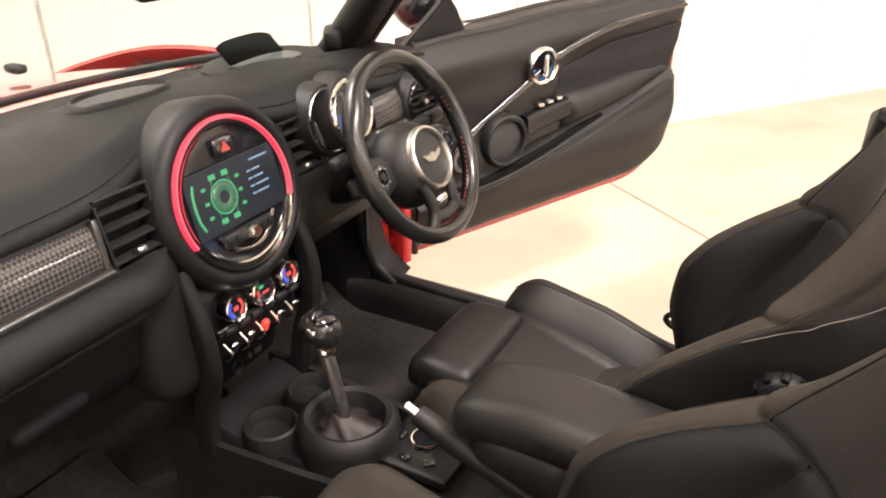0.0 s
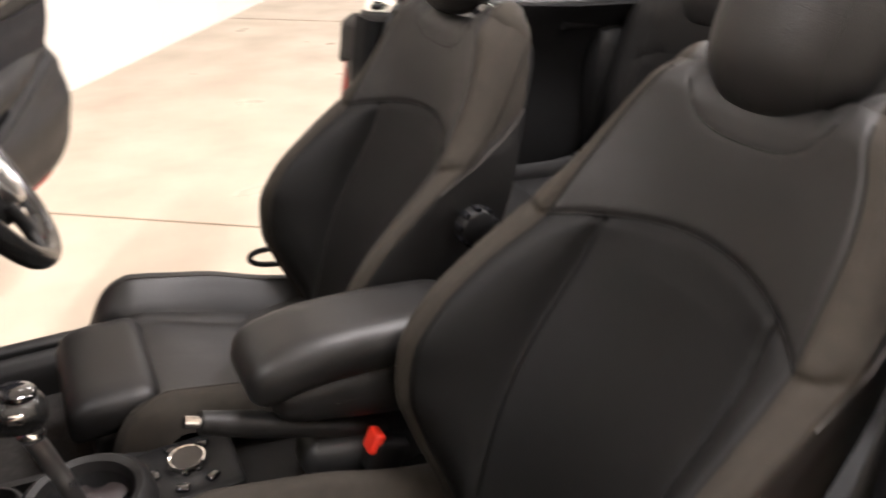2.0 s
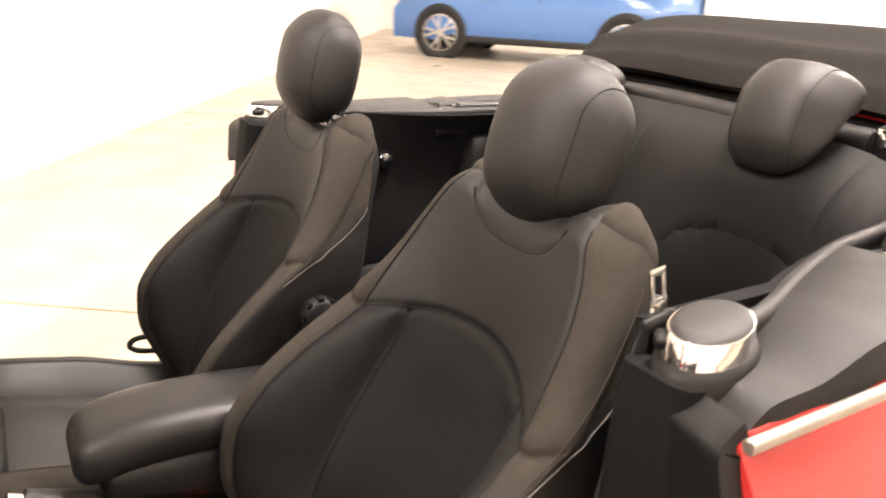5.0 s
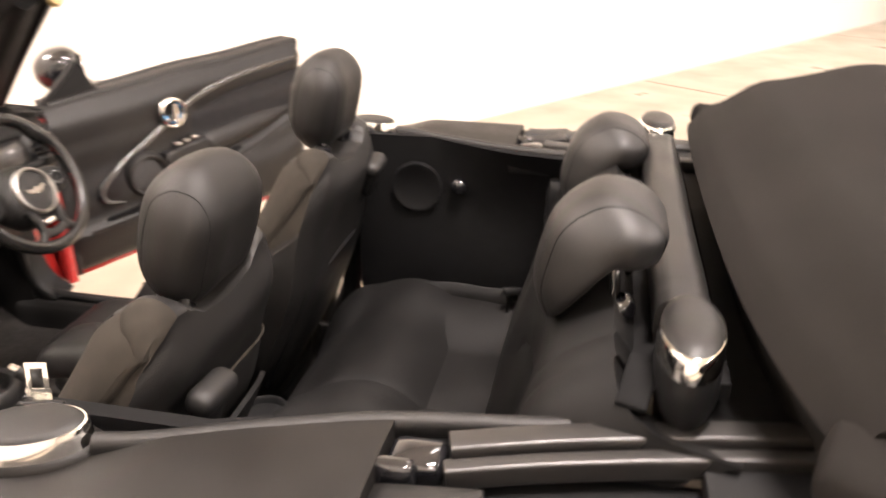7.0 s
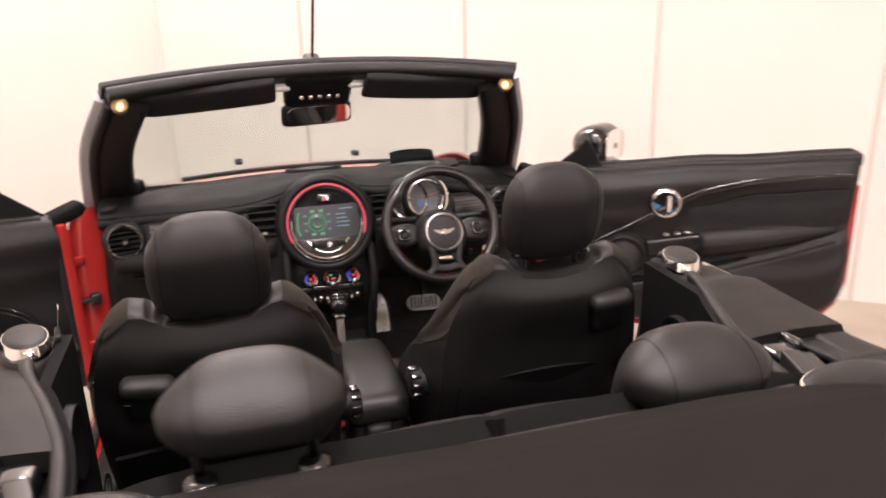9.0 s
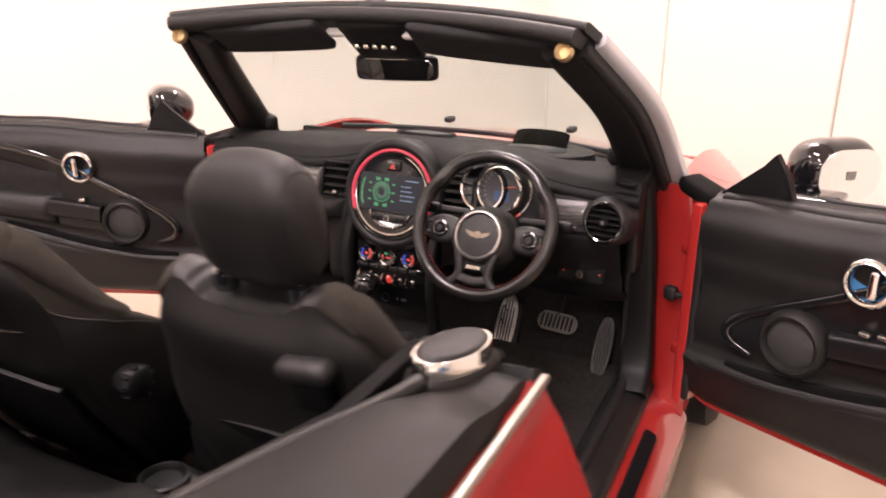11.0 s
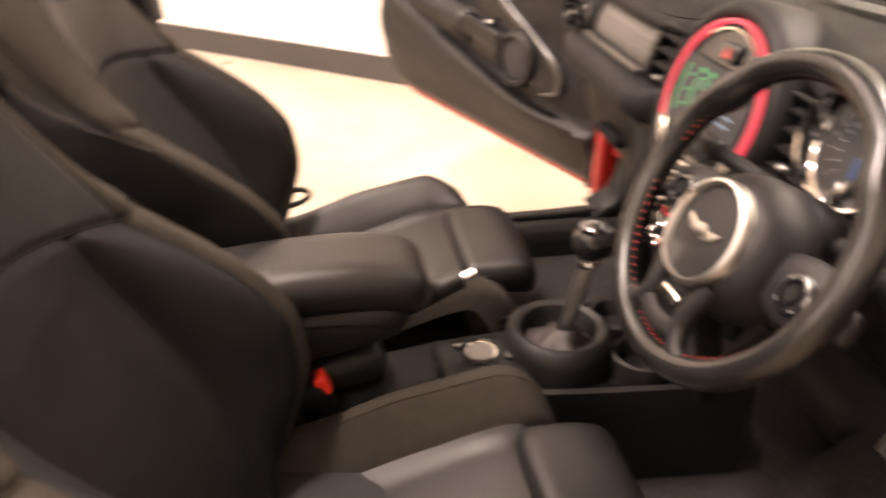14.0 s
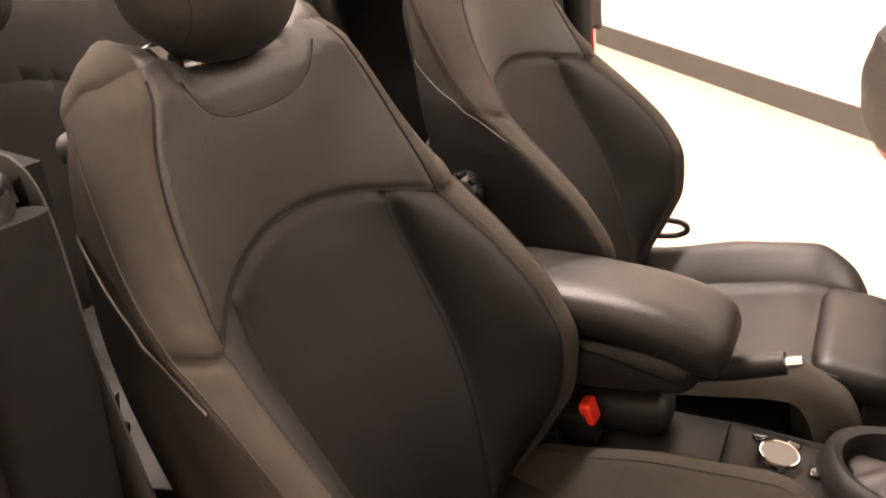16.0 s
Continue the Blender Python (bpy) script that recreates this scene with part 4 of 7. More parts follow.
    part("hud_surround", lathe([(0, 0.004), (0.09, 0.0045), (0.128, 0.005), (0.140, 0.002), (0.146, -0.02)], 44, hud @ Matrix.Diagonal((1, 0.66, 1, 1))), SOFTPAD, dash, "flat black head-up display surround")
    part("hud_well", place(panel(rrect(0.165, 0.072, 0.03), 0.003, 0.001), hud @ pose(-0.008, -0.010, 0.003)), SCREEN, dash, "dark head-up display well")
    hs = part("hud_screen", place(surface(lambda u, v: (lerp(-0.075, 0.075, u), -0.012 * math.cos((u - 0.5) * 2.2), 0.050 * v * (1 - 0.15 * abs(2 * u - 1) ** 6)), 12, 6, 0.003), hud @ pose(-0.01, 0.012, 0.004, -48, 0, 0)), SMOKE, dash, "smoked head-up display screen")
    # ---- centre display
    dm = facing(0, 0.690, 0.880, 14)
    part("display_housing", lathe([(0.106, 0.0), (0.121, 0.001), (0.1235, 0.006), (0.132, 0.009), (0.142, 0.004), (0.149, -0.010), (0.151, -0.05), (0.151, -0.12), (0.0, -0.12)], 64, dm), PLASTIC_D, dash, "black round display housing")
    part("display_plate", lathe([(0, 0.0), (0.09, 0.0), (0.107, 0.003)], 48, dm), GLOSS, dash, "gloss black display plate")

    def arc(a0, a1, r0, r1, h):
        n = max(6, int(abs(a1 - a0) / 4))
        rings = []
        for i in range(n + 1):
            a = radians(lerp(a0, a1, i / n))
            c, s_ = math.cos(a), math.sin(a)
            rings.append([(c * r0, s_ * r0, 0.0), (c * (r0 + 0.002), s_ * (r0 + 0.002), h), (c * (r1 - 0.002), s_ * (r1 - 0.002), h), (c * r1, s_ * r1, 0.0)])
        return loft(rings)
    part("light_ring", place(arc(-20, 205, 0.1125, 0.1200, 0.009), dm), RING_RED, dash, "glowing red light ring")
    part("chrome_ring", place(arc(205, 340, 0.1125, 0.1200, 0.009), dm), CHROME, dash, "chrome lower ring")
    part("inner_ring", lathe([(0.103, 0.0), (0.104, 0.006), (0.107, 0.007), (0.108, 0.0)], 56, dm), CHROME, dash, "thin chrome inner ring")
    part("screen", place(panel(rrect(0.192, 0.098, 0.006), 0.003, 0.001), dm @ pose(0, 0.004, 0.003)), SCREEN, dash, "lit colour screen showing a green car gauge")
    sm = dm @ pose(0, 0.004, 0.0066)
    def flat(bm, mat, name="graphic"):
        return part(name, place(bm, sm), mat, dash)
    # the gauge: a green ring, ticks and bars
    flat(lathe([(0.024, 0), (0.0245, 0.0006), (0.026, 0.0006), (0.0265, 0)], 30, Matrix.Translation((-0.028, 0, 0))), GREEN)
    flat(lathe([(0.010, 0), (0.0105, 0.0005), (0.022, 0.0005), (0.0225, 0)], 30, Matrix.Translation((-0.028, 0, 0))), GREEN_D)
    for sx in (-1, 1):
        for yy in (-0.034, -0.018, 0.0, 0.018, 0.034):
            if abs(yy) > 0.03:
                flat(pad((0.013, 0.008, 0.001), 0.0004, 1, at=(-0.028 + sx * 0.013, yy, 0)), GREEN)
            else:
                flat(pad((0.008, 0.005, 0.001), 0.0004, 1, at=(-0.028 + sx * 0.035, yy * 1.2, 0)), GREEN)
        flat(sweep([(-0.028 + sx * 0.016, 0.030, 0), (-0.028 + sx * 0.021, 0.014, 0), (-0.028 + sx * 0.021, -0.014, 0), (-0.028 + sx * 0.016, -0.030, 0)], rrect(0.002, 0.001, 0.0004, 1)), GREEN_D)
    flat(sweep([(-0.080, -0.036, 0), (-0.086, -0.02, 0), (-0.087, 0.0, 0), (-0.085, 0.02, 0), (-0.08, 0.034, 0)], rrect(0.0045, 0.001, 0.0004, 1)), GREEN)
    for i, w in enumerate((0.040, 0.018, 0.022, 0.030, 0.026)):
        yy = 0.036 - 0.012 * i - (0.004 if i else 0)
        flat(pad((w, 0.0032, 0.001), 0.0004, 1, at=(0.040 + w / 2, yy, 0)), TEXT, "text_bar")
        if i:
            flat(pad((0.008, 0.0032, 0.001), 0.0004, 1, at=(0.033, yy, 0)), TEXT, "text_bar")
    part("hazard_button", place(pad((0.040, 0.026, 0.008), 0.003, 4, at=(0, 0.074, 0.004)), dm), GLOSS, dash, "black hazard light button")
    part("hazard_sign", place(panel([(-0.009, -0.006), (0.009, -0.006), (0, 0.009)], 0.002, 0.0005), dm @ pose(0, 0.073, 0.008)), LED_RED, dash, "lit red triangle")
    part("media_keys", place(pad((0.105, 0.022, 0.010), 0.004, 4, at=(0, -0.062, 0.004)), dm), PLASTIC, dash, "grey media keys")
    for x in (-0.045, -0.028, 0.028, 0.045):
        part("media_key", place(pad((0.013, 0.012, 0.006), 0.002, 2, at=(x, -0.062, 0.009)), dm), PLASTIC_D, dash)
    part("media_knob", lathe([(0, 0.018), (0.008, 0.018), (0.010, 0.015), (0.011, 0.0)], 24, dm @ pose(0, -0.063, 0.005)), CHROME, dash, "chrome volume knob")
    part("cd_slot", place(sweep([(0.075 * math.cos(radians(a)), 0.006 - 0.095 * -math.sin(radians(a)), 0.004) for a in range(215, 326, 10)], rrect(0.006, 0.004, 0.0015)), dm), CHROME, dash, "silver lower trim")
    # ---- stack below
    def stack(u, v):
        k = lerp(-1, 1, u)
        z = lerp(0.775, 0.545, v)
        y = curve([(0.545, 0.72), (0.60, 0.71), (0.64, 0.672), (0.72, 0.682), (0.775, 0.70)], z)
        return (k * lerp(0.125, 0.105, v), y + 0.02 * k ** 4, z)
    part("control_panel", surface(stack, 20, 24, -0.03), PLASTIC_D, dash, "black centre control panel")
    for s, mm in SIDES:
        part("control_panel_side", place(sweep(smooth_path([(0.128, 0.70, 0.80), (0.130, 0.67, 0.72), (0.126, 0.665, 0.64), (0.122, 0.69, 0.55), (0.12, 0.70, 0.46)], 6), rrect(0.024, 0.040, 0.010), up=(0, 1, 0)), mm), LINING, dash, "black side moulding")
    part("bolster_end", pad((0.085, 0.10, 0.25), 0.036, 8, at=pose(-0.166, 0.722, 0.728, -4, 0, 0)), LINING, dash, "rounded end of the glovebox panel")
        # round controls with a chrome rim and a lit centre
    for x, r in ((-0.064, 0.0225), (0.0, 0.026), (0.064, 0.0225)):
        km = facing(x, 0.672, 0.716, 8)
        part("climate_knob", lathe([(0, 0.016), (r - 0.006, 0.016), (r - 0.004, 0.018), (r - 0.003, -0.005)], 28, km), GLOSS, dash, "black climate dial")
        part("climate_rim", lathe([(r - 0.004, 0.017), (r - 0.002, 0.019), (r, 0.016), (r, -0.01)], 28, km), CHROME, dash, "chrome dial rim")
        lit = km @ pose(0, 0, 0.0165)
        if x == 0:
            part("dial_light", place(pad((0.014, 0.005, 0.001), 0.0004, 1, at=(0.004, -0.004, 0)), lit), LED_RED, dash)
            part("dial_light", place(pad((0.010, 0.005, 0.001), 0.0004, 1, at=(-0.004, 0.007, 0)), lit), LED_GREEN, dash)
            part("dial_light", place(pad((0.004, 0.012, 0.001), 0.0004, 1, at=(-0.013, -0.002, 0)), lit), LED_RED, dash)
        else:
            part("dial_light", place(arc(125, 245, 0.011, 0.0165, 0.001), lit), LED_BLUE, dash)
            part("dial_light", place(arc(-65, 55, 0.011, 0.0165, 0.001), lit), LED_RED, dash)
            part("dial_light", place(pad((0.010, 0.007, 0.001), 0.0004, 1), lit), LED_RED, dash)
    part("climate_bar", place(pad((0.20, 0.016, 0.012), 0.005, 3), facing(0, 0.668, 0.683, 5)), GLOSS, dash, "black button bar")
    for i in range(6):
        part("climate_button", place(pad((0.024, 0.011, 0.010), 0.003, 2), facing(-0.075 + 0.03 * i, 0.662, 0.683, 5)), PLASTIC, dash)
    for i in range(5):
        x = -0.074 + 0.037 * i
        part("toggle_switch", place(pad((0.014, 0.024, 0.012), 0.005, 3, at=pose(0, 0, 0.002, 20, 0, 0)), facing(x, 0.664, 0.650, 0)), LED_RED if i == 2 else CHROME, dash, "red start toggle" if i == 2 else "chrome toggle switch")
        part("toggle_guard", place(tube([(-0.018, -0.016, -0.004), (-0.018, 0.0, 0.012), (-0.018, 0.016, -0.004)], 0.0022, 6, 4, up=(1, 0, 0)), facing(x, 0.660, 0.650, 0)), CHROME, dash, "chrome toggle guard")
    part("power_socket", lathe([(0.0, -0.004), (0.010, -0.004), (0.011, 0.004), (0.014, 0.004), (0.014, 0)], 20, facing(-0.035, 0.700, 0.575, 0)), PLASTIC_D, dash)
    part("usb_port", place(pad((0.016, 0.008, 0.004), 0.001, 2), facing(0.02, 0.705, 0.575, 0)), SATIN, dash, "silver usb port")
    part("aux_port", place(pad((0.006, 0.008, 0.004), 0.001, 2), facing(0.0, 0.705, 0.575, 0)), SATIN, dash)
    # ---- instruments behind the wheel
    im = facing(0.306, 0.722, 0.921, 12) @ Matrix.Scale(0.86, 4)
    part("instrument_pod", lathe([(0.062, 0.03), (0.066, 0.045), (0.074, 0.045), (0.086, 0.02), (0.09, -0.06), (0, -0.06)], 44, im), PLASTIC_D, dash, "black speedometer pod")
    part("speedo_face", lathe([(0, 0.022), (0.03, 0.022), (0.062, 0.026)], 40, im), DIAL, dash, "speedometer dial face")
    part("speedo_ring", lathe([(0.060, 0.026), (0.0605, 0.052), (0.065, 0.055), (0.069, 0.050), (0.070, 0.040)], 44, im), CHROME, dash, "chrome speedometer ring")
    part("speedo_screen", place(pad((0.046, 0.028, 0.002), 0.0008, 2, at=(0.0, -0.018, 0.0235)), im), TEXT_DIM, dash, "small lit display")
    part("speedo_needle", place(pad((0.048, 0.0025, 0.003), 0.001, 2, at=pose(0.020, 0.010, 0.027, 0, 0, 8)), im), NEEDLE, dash, "red needle")
    for i in range(19):
        a = radians(-35 + 250 * i / 18)
        part("dial_tick", place(pad((0.008, 0.0016, 0.001), 0.0004, 1, at=Matrix.Translation((0.053 * math.cos(a), 0.053 * math.sin(a), 0.0262)) @ Matrix.Rotation(a, 4, "Z")), im), TICK, dash)
    # crescent rev counter on the left, fuel arc on the right
    rm = facing(0.256, 0.730, 0.918, 12) @ Matrix.Scale(1.06, 4)
    part("rev_pod", lathe([(0.050, 0.02), (0.053, 0.034), (0.058, 0.034), (0.066, 0.01), (0.07, -0.05), (0, -0.05)], 40, rm), PLASTIC_D, dash, "black rev counter pod")
    part("rev_ring", lathe([(0.049, 0.016), (0.050, 0.036), (0.054, 0.038), (0.056, 0.026)], 40, rm), CHROME, dash, "chrome rev counter ring")
    part("rev_face", lathe([(0, 0.012), (0.05, 0.014)], 36, rm), DIAL, dash)
    for i in range(9):
        a = radians(95 + 150 * i / 8)
        part("dial_tick", place(pad((0.008, 0.0016, 0.001), 0.0004, 1, at=Matrix.Translation((0.041 * math.cos(a), 0.041 * math.sin(a), 0.0145)) @ Matrix.Rotation(a, 4, "Z")), rm), TICK, dash)
    part("fuel_arc", place(arc(-55, 45, 0.074, 0.086, 0.012), im @ pose(0.006, 0, 0.012)), CHROME, dash, "chrome fuel gauge arc")
    part("fuel_light", place(arc(-57, -48, 0.074, 0.085, 0.014), im @ pose(0.006, 0, 0.013)), NEEDLE, dash)
    # light switch below the driver's vent
    lm = facing(0.509, 0.733, 0.728, 20)
    part("light_switch_plate", place(pad((0.115, 0.042, 0.010), 0.005, 3), lm), TRIM_D, dash, "black light switch panel")
    part("light_switch", lathe([(0, 0.028), (0.010, 0.028), (0.012, 0.024), (0.013, 0.0)], 20, lm), CHROME, dash, "chrome light switch")
    for x in (-0.045, 0.045):
        part("switch_light", place(pad((0.004, 0.004, 0.003), 0.001, 1, at=(x, 0.004, 0.006)), lm), LED_RED, dash)
    # steering column and stalks
    part("column_shroud", place(pad((0.115, 0.105, 0.22), 0.045, 8), Matrix.Translation((0.320, 0.665, 0.822)) @ Matrix.Rotation(radians(62), 4, "X")), PLASTIC_D, dash, "black steering column shroud")
    part("stalk", join(tube([(0.26, 0.63, 0.88), (0.20, 0.618, 0.885), (0.165, 0.61, 0.89)], 0.010), pad((0.05, 0.022, 0.026), 0.009, 4, at=(0.16, 0.608, 0.89))), PLASTIC_D, dash, "black indicator stalk")
    part("stalk", join(tube([(0.385, 0.63, 0.875), (0.44, 0.622, 0.88), (0.485, 0.617, 0.883)], 0.010), pad((0.05, 0.022, 0.026), 0.009, 4, at=(0.488, 0.615, 0.883))), PLASTIC_D, dash, "black wiper stalk")


TICK = glow("dial_marks", (0.35, 0.33, 0.30), 1.0)
TEXT_DIM = glow("dial_display", (0.05, 0.10, 0.22), 1.0)
build_dash()

# ---- steering wheel ----
STITCH = material("red_stitching", (0.35, 0.02, 0.02), 0.7, mix=(0.25, 0.012, 0.012), scale=200, amount=0.5)
LEATHER_W = material("smooth_wheel_leather", (0.009, 0.0085, 0.008), 0.27, spec=0.42, mix=(0.014, 0.0135, 0.013), scale=18, amount=0.25, bump=0.03, bump_scale=1400, rough_var=0.0)


def build_wheel():
    wheel = thing("steering_wheel", "black leather three-spoke steering wheel with red stitching and chrome hub ring", "steering wheel")
    wm = Matrix.Translation((0.319, 0.556, 0.880)) @ Matrix.Rotation(radians(90 - 27), 4, "X")
    R = 0.163
    HUB_Y, HUB_Z = -0.0266, -0.029
    rings = []
    n = 72
    for i in range(n):
        a = 2 * math.pi * i / n
        # thumb grips at ten and two, flattened foot
        grip = math.exp(-((math.degrees(a) - 38) / 9) ** 2) + math.exp(-((math.degrees(a) - 142) / 9) ** 2)
        tr = 0.0155 + 0.0038 * grip
        rr = R - 0.0065 * grip
        ring = []
        for k in range(14):
            b = 2 * math.pi * k / 14
            r = rr + tr * math.cos(b)
            ring.append((r * math.cos(a), r * math.sin(a), tr * 1.12 * math.sin(b)))
        rings.append(ring)
    rings.append(rings[0])
    bm = loft(rings, True, False)
    bmesh.ops.remove_doubles(bm, verts=bm.verts, dist=1e-5)
    part("rim", place(bm, wm), LEATHER_W, wheel, "black leather rim with thumb grips")
    for k in range(96):
        a = 2 * math.pi * k / 96
        if 0.15 < abs(math.sin(a)) and math.sin(a) < 0.75:
            r = R - 0.0150
            part("stitch", place(pad((0.0014, 0.006, 0.0014), 0.0005, 1, at=Matrix.Rotation(a, 4, "Z") @ pose(r, 0, 0.0035, 0, 0, 30)), wm), STITCH, wheel)
    hm_ = wm @ pose(0, HUB_Y, HUB_Z)
    # hub
    part("hub", place(lathe([(0, 0.048), (0.035, 0.0475), (0.055, 0.044), (0.067, 0.036), (0.076, 0.020), (0.080, 0.0), (0.081, -0.020), (0.074, -0.030), (0.0, -0.030)], 56), hm_ @ Matrix.Diagonal((1.0, 0.97, 1, 1))), PLASTIC, wheel, "black domed airbag hub")
    part("hub_ring", lathe([(0.049, 0.030), (0.0505, 0.0455), (0.0525, 0.0475), (0.0555, 0.0470), (0.0575, 0.044), (0.058, 0.030)], 56, hm_ @ pose(0, 0, 0.008)), SATIN, wheel, "chrome hub ring")
    part("hub_disc", lathe([(0, 0.044), (0.03, 0.0435), (0.051, 0.040)], 40, hm_ @ pose(0, 0, 0.008)), PLASTIC, wheel, "black hub disc")
    # winged badge as plain shapes
    part("badge_disc", lathe([(0, 0.0035), (0.0085, 0.003), (0.0095, 0.0)], 24, hm_ @ pose(0, 0, 0.0515)), CHROME, wheel, "chrome winged badge")
    for sx in (-1, 1):
        wing = [(0.008 * sx, 0.004), (0.030 * sx, 0.009), (0.0285 * sx, 0.004), (0.024 * sx, 0.000), (0.019 * sx, -0.004), (0.008 * sx, -0.007)]
        part("badge_wing", place(panel(wing if sx > 0 else wing[::-1], 0.003, 0.001), hm_ @ pose(0, 0, 0.0515)), CHROME, wheel)
    # side spokes with round key pads
    for sx in (-1, 1):
        def spoke(p):
            t = (p.x * sx + 0.045) / 0.09
            return Vector((p.x, p.y * (1.15 - 0.35 * t), p.z - 0.006 * t))
        part("spoke", place(pad((0.112, 0.046, 0.022), 0.011, 8, warp=spoke, at=(sx * 0.106, 0.010, -0.006)), hm_), PLASTIC, wheel, "black side spoke")
        part("spoke_pod", lathe([(0, 0.017), (0.026, 0.0165), (0.035, 0.0140), (0.041, 0.007), (0.042, -0.004), (0.036, -0.014), (0, -0.016)], 40, hm_ @ pose(sx * 0.106, 0.008, 0.000) @ Matrix.Diagonal((1.24, 0.86, 1, 1))), PLASTIC, wheel, "rounded black control pod")
        km = hm_ @ pose(sx * 0.112, 0.008, 0.016)
        part("key_ring", lathe([(0.012, 0.0), (0.013, 0.005), (0.019, 0.0055), (0.0215, 0.003), (0.0225, -0.004)], 32, km), GLOSS, wheel, "gloss black rocker ring")
        part("key_button", lathe([(0, 0.007), (0.008, 0.007), (0.010, 0.003), (0.012, 0.0)], 22, km), PLASTIC_D, wheel, "black centre button")
        for a in (45, 135, 225, 315):
            part("key_mark", place(pad((0.005, 0.0016, 0.001), 0.0004, 1, at=Matrix.Rotation(radians(a), 4, "Z") @ pose(0.0168, 0, 0.0055, 0, 0, 90)), km), TICK, wheel)
        for i, (x, y) in enumerate(((0.138, 0.022), (0.140, -0.004))):
            part("spoke_button", place(pad((0.012, 0.010, 0.006), 0.003, 2, at=(sx * x, y, 0.018)), hm_), PLASTIC, wheel)
    # lower spoke: two legs round an opening with a bright insert
    for sx in (-1, 1):
        part("lower_spoke", place(sweep(smooth_path([(sx * 0.046, -0.062, 0.008), (sx * 0.038, -0.092, 0.007), (sx * 0.036, -0.118, 0.004), (sx * 0.050, -0.138, 0.002), (sx * 0.076, -0.148, 0.000)], 6), rrect(0.022, 0.020, 0.009), up=(0, 0, 1)), wm), PLASTIC, wheel, "black lower spoke leg")
    part("lower_spoke_bridge", place(sweep(smooth_path([(-0.042, -0.124, 0.003), (0, -0.132, 0.003), (0.042, -0.124, 0.003)], 6), rrect(0.024, 0.018, 0.008), up=(0, 0, 1)), wm), PLASTIC, wheel, "black lower spoke bridge")
    part("spoke_badge", place(pad((0.038, 0.013, 0.006), 0.003, 3, at=(-0.002, -0.102, 0.008)), wm), CHROME, wheel, "chrome spoke badge")
    part("spoke_web", place(pad((0.066, 0.046, 0.010), 0.005, 4, at=(0, -0.088, 0.000)), wm), PLASTIC_D, wheel, "black lower spoke web")


build_wheel()

# ---- front seats ----
THREAD = material("grey_thread", (0.022, 0.019, 0.015), 0.8, spec=0.15, mix=(0.019, 0.017, 0.013), scale=300, amount=0.5)
PIPING = material("pale_piping", (0.055, 0.05, 0.045), 0.7, spec=0.2, mix=(0.04, 0.036, 0.032), scale=200, amount=0.5)
# dark colour of the lines that paint the shade in seam grooves
SEAM = material("seam_shadow", (0.006, 0.006, 0.006), 0.85, spec=0.12, mix=(0.014, 0.013, 0.012), scale=80, amount=0.5)


def back_line(z):
    """Depth of the backrest's middle at a height."""
    return curve_lin([(0.40, 0.062), (0.50, 0.012), (0.60, -0.035), (0.72, -0.085), (0.85, -0.128), (0.95, -0.165), (1.06, -0.205)], z)


# section of the backrest by height: half width and depth of its lengthwise lines
RIDGE_X = [(0.40, 0.140), (0.46, 0.158), (0.52, 0.178), (0.58, 0.197), (0.64, 0.207), (0.70, 0.208), (0.76, 0.204), (0.82, 0.192), (0.87, 0.183), (0.92, 0.173), (0.97, 0.157), (1.01, 0.136), (1.03, 0.123), (1.052, 0.100)]
RIDGE_Y = [(0.40, 0.040), (0.46, 0.062), (0.52, 0.088), (0.58, 0.105), (0.64, 0.098), (0.70, 0.064), (0.76, 0.003), (0.82, -0.070), (0.87, -0.099), (0.92, -0.128), (0.97, -0.152), (1.01, -0.168), (1.047, -0.186)]
EDGE_X = [(0.40, 0.172), (0.46, 0.190), (0.52, 0.211), (0.58, 0.232), (0.64, 0.243), (0.70, 0.246), (0.77, 0.243), (0.835, 0.236), (0.87, 0.218), (0.92, 0.197), (0.97, 0.177), (1.01, 0.156), (1.03, 0.142), (1.052, 0.116)]
EDGE_Y = [(0.40, 0.030), (0.46, 0.052), (0.52, 0.078), (0.58, 0.097), (0.64, 0.093), (0.70, 0.060), (0.77, -0.013), (0.835, -0.096), (0.87, -0.144), (0.92, -0.189), (0.97, -0.226), (1.01, -0.246), (1.047, -0.256)]
CREASE_X = [(0.40, 0.062), (0.46, 0.088), (0.55, 0.118), (0.61, 0.133), (0.67, 0.140), (0.73, 0.142), (0.79, 0.139), (0.845, 0.132), (0.95, 0.118), (1.047, 0.068)]
CREASE_Y = [(0.40, 0.085), (0.46, 0.066), (0.55, 0.030), (0.61, 0.002), (0.67, -0.030), (0.73, -0.066), (0.79, -0.098), (0.845, -0.116)]
SPINE_Y = [(0.40, 0.062), (0.50, 0.022), (0.58, -0.012), (0.67, -0.056), (0.76, -0.106), (0.86, -0.149), (0.95, -0.170), (1.05, -0.195)]
PIPE_Y = [(0.835, 0.004), (0.87, 0.022), (0.90, 0.042), (0.94, 0.052), (1.05, 0.030)]


def back_arch(x):
    """Height of the seam between the centre panel and the shoulder panel."""
    return 0.855 - 0.034 * min(1.0, abs(x) / 0.195) ** 1.7


def back_top(s):
    """Upper edge from the middle (0) to the ridge (1): shoulders beside a dip for the headrest."""
    return curve([(0.0, 1.014), (0.48, 1.018), (0.70, 1.028), (0.84, 1.033), (1.0, 1.031), (1.5, 1.018), (2.0, 0.994)], s)


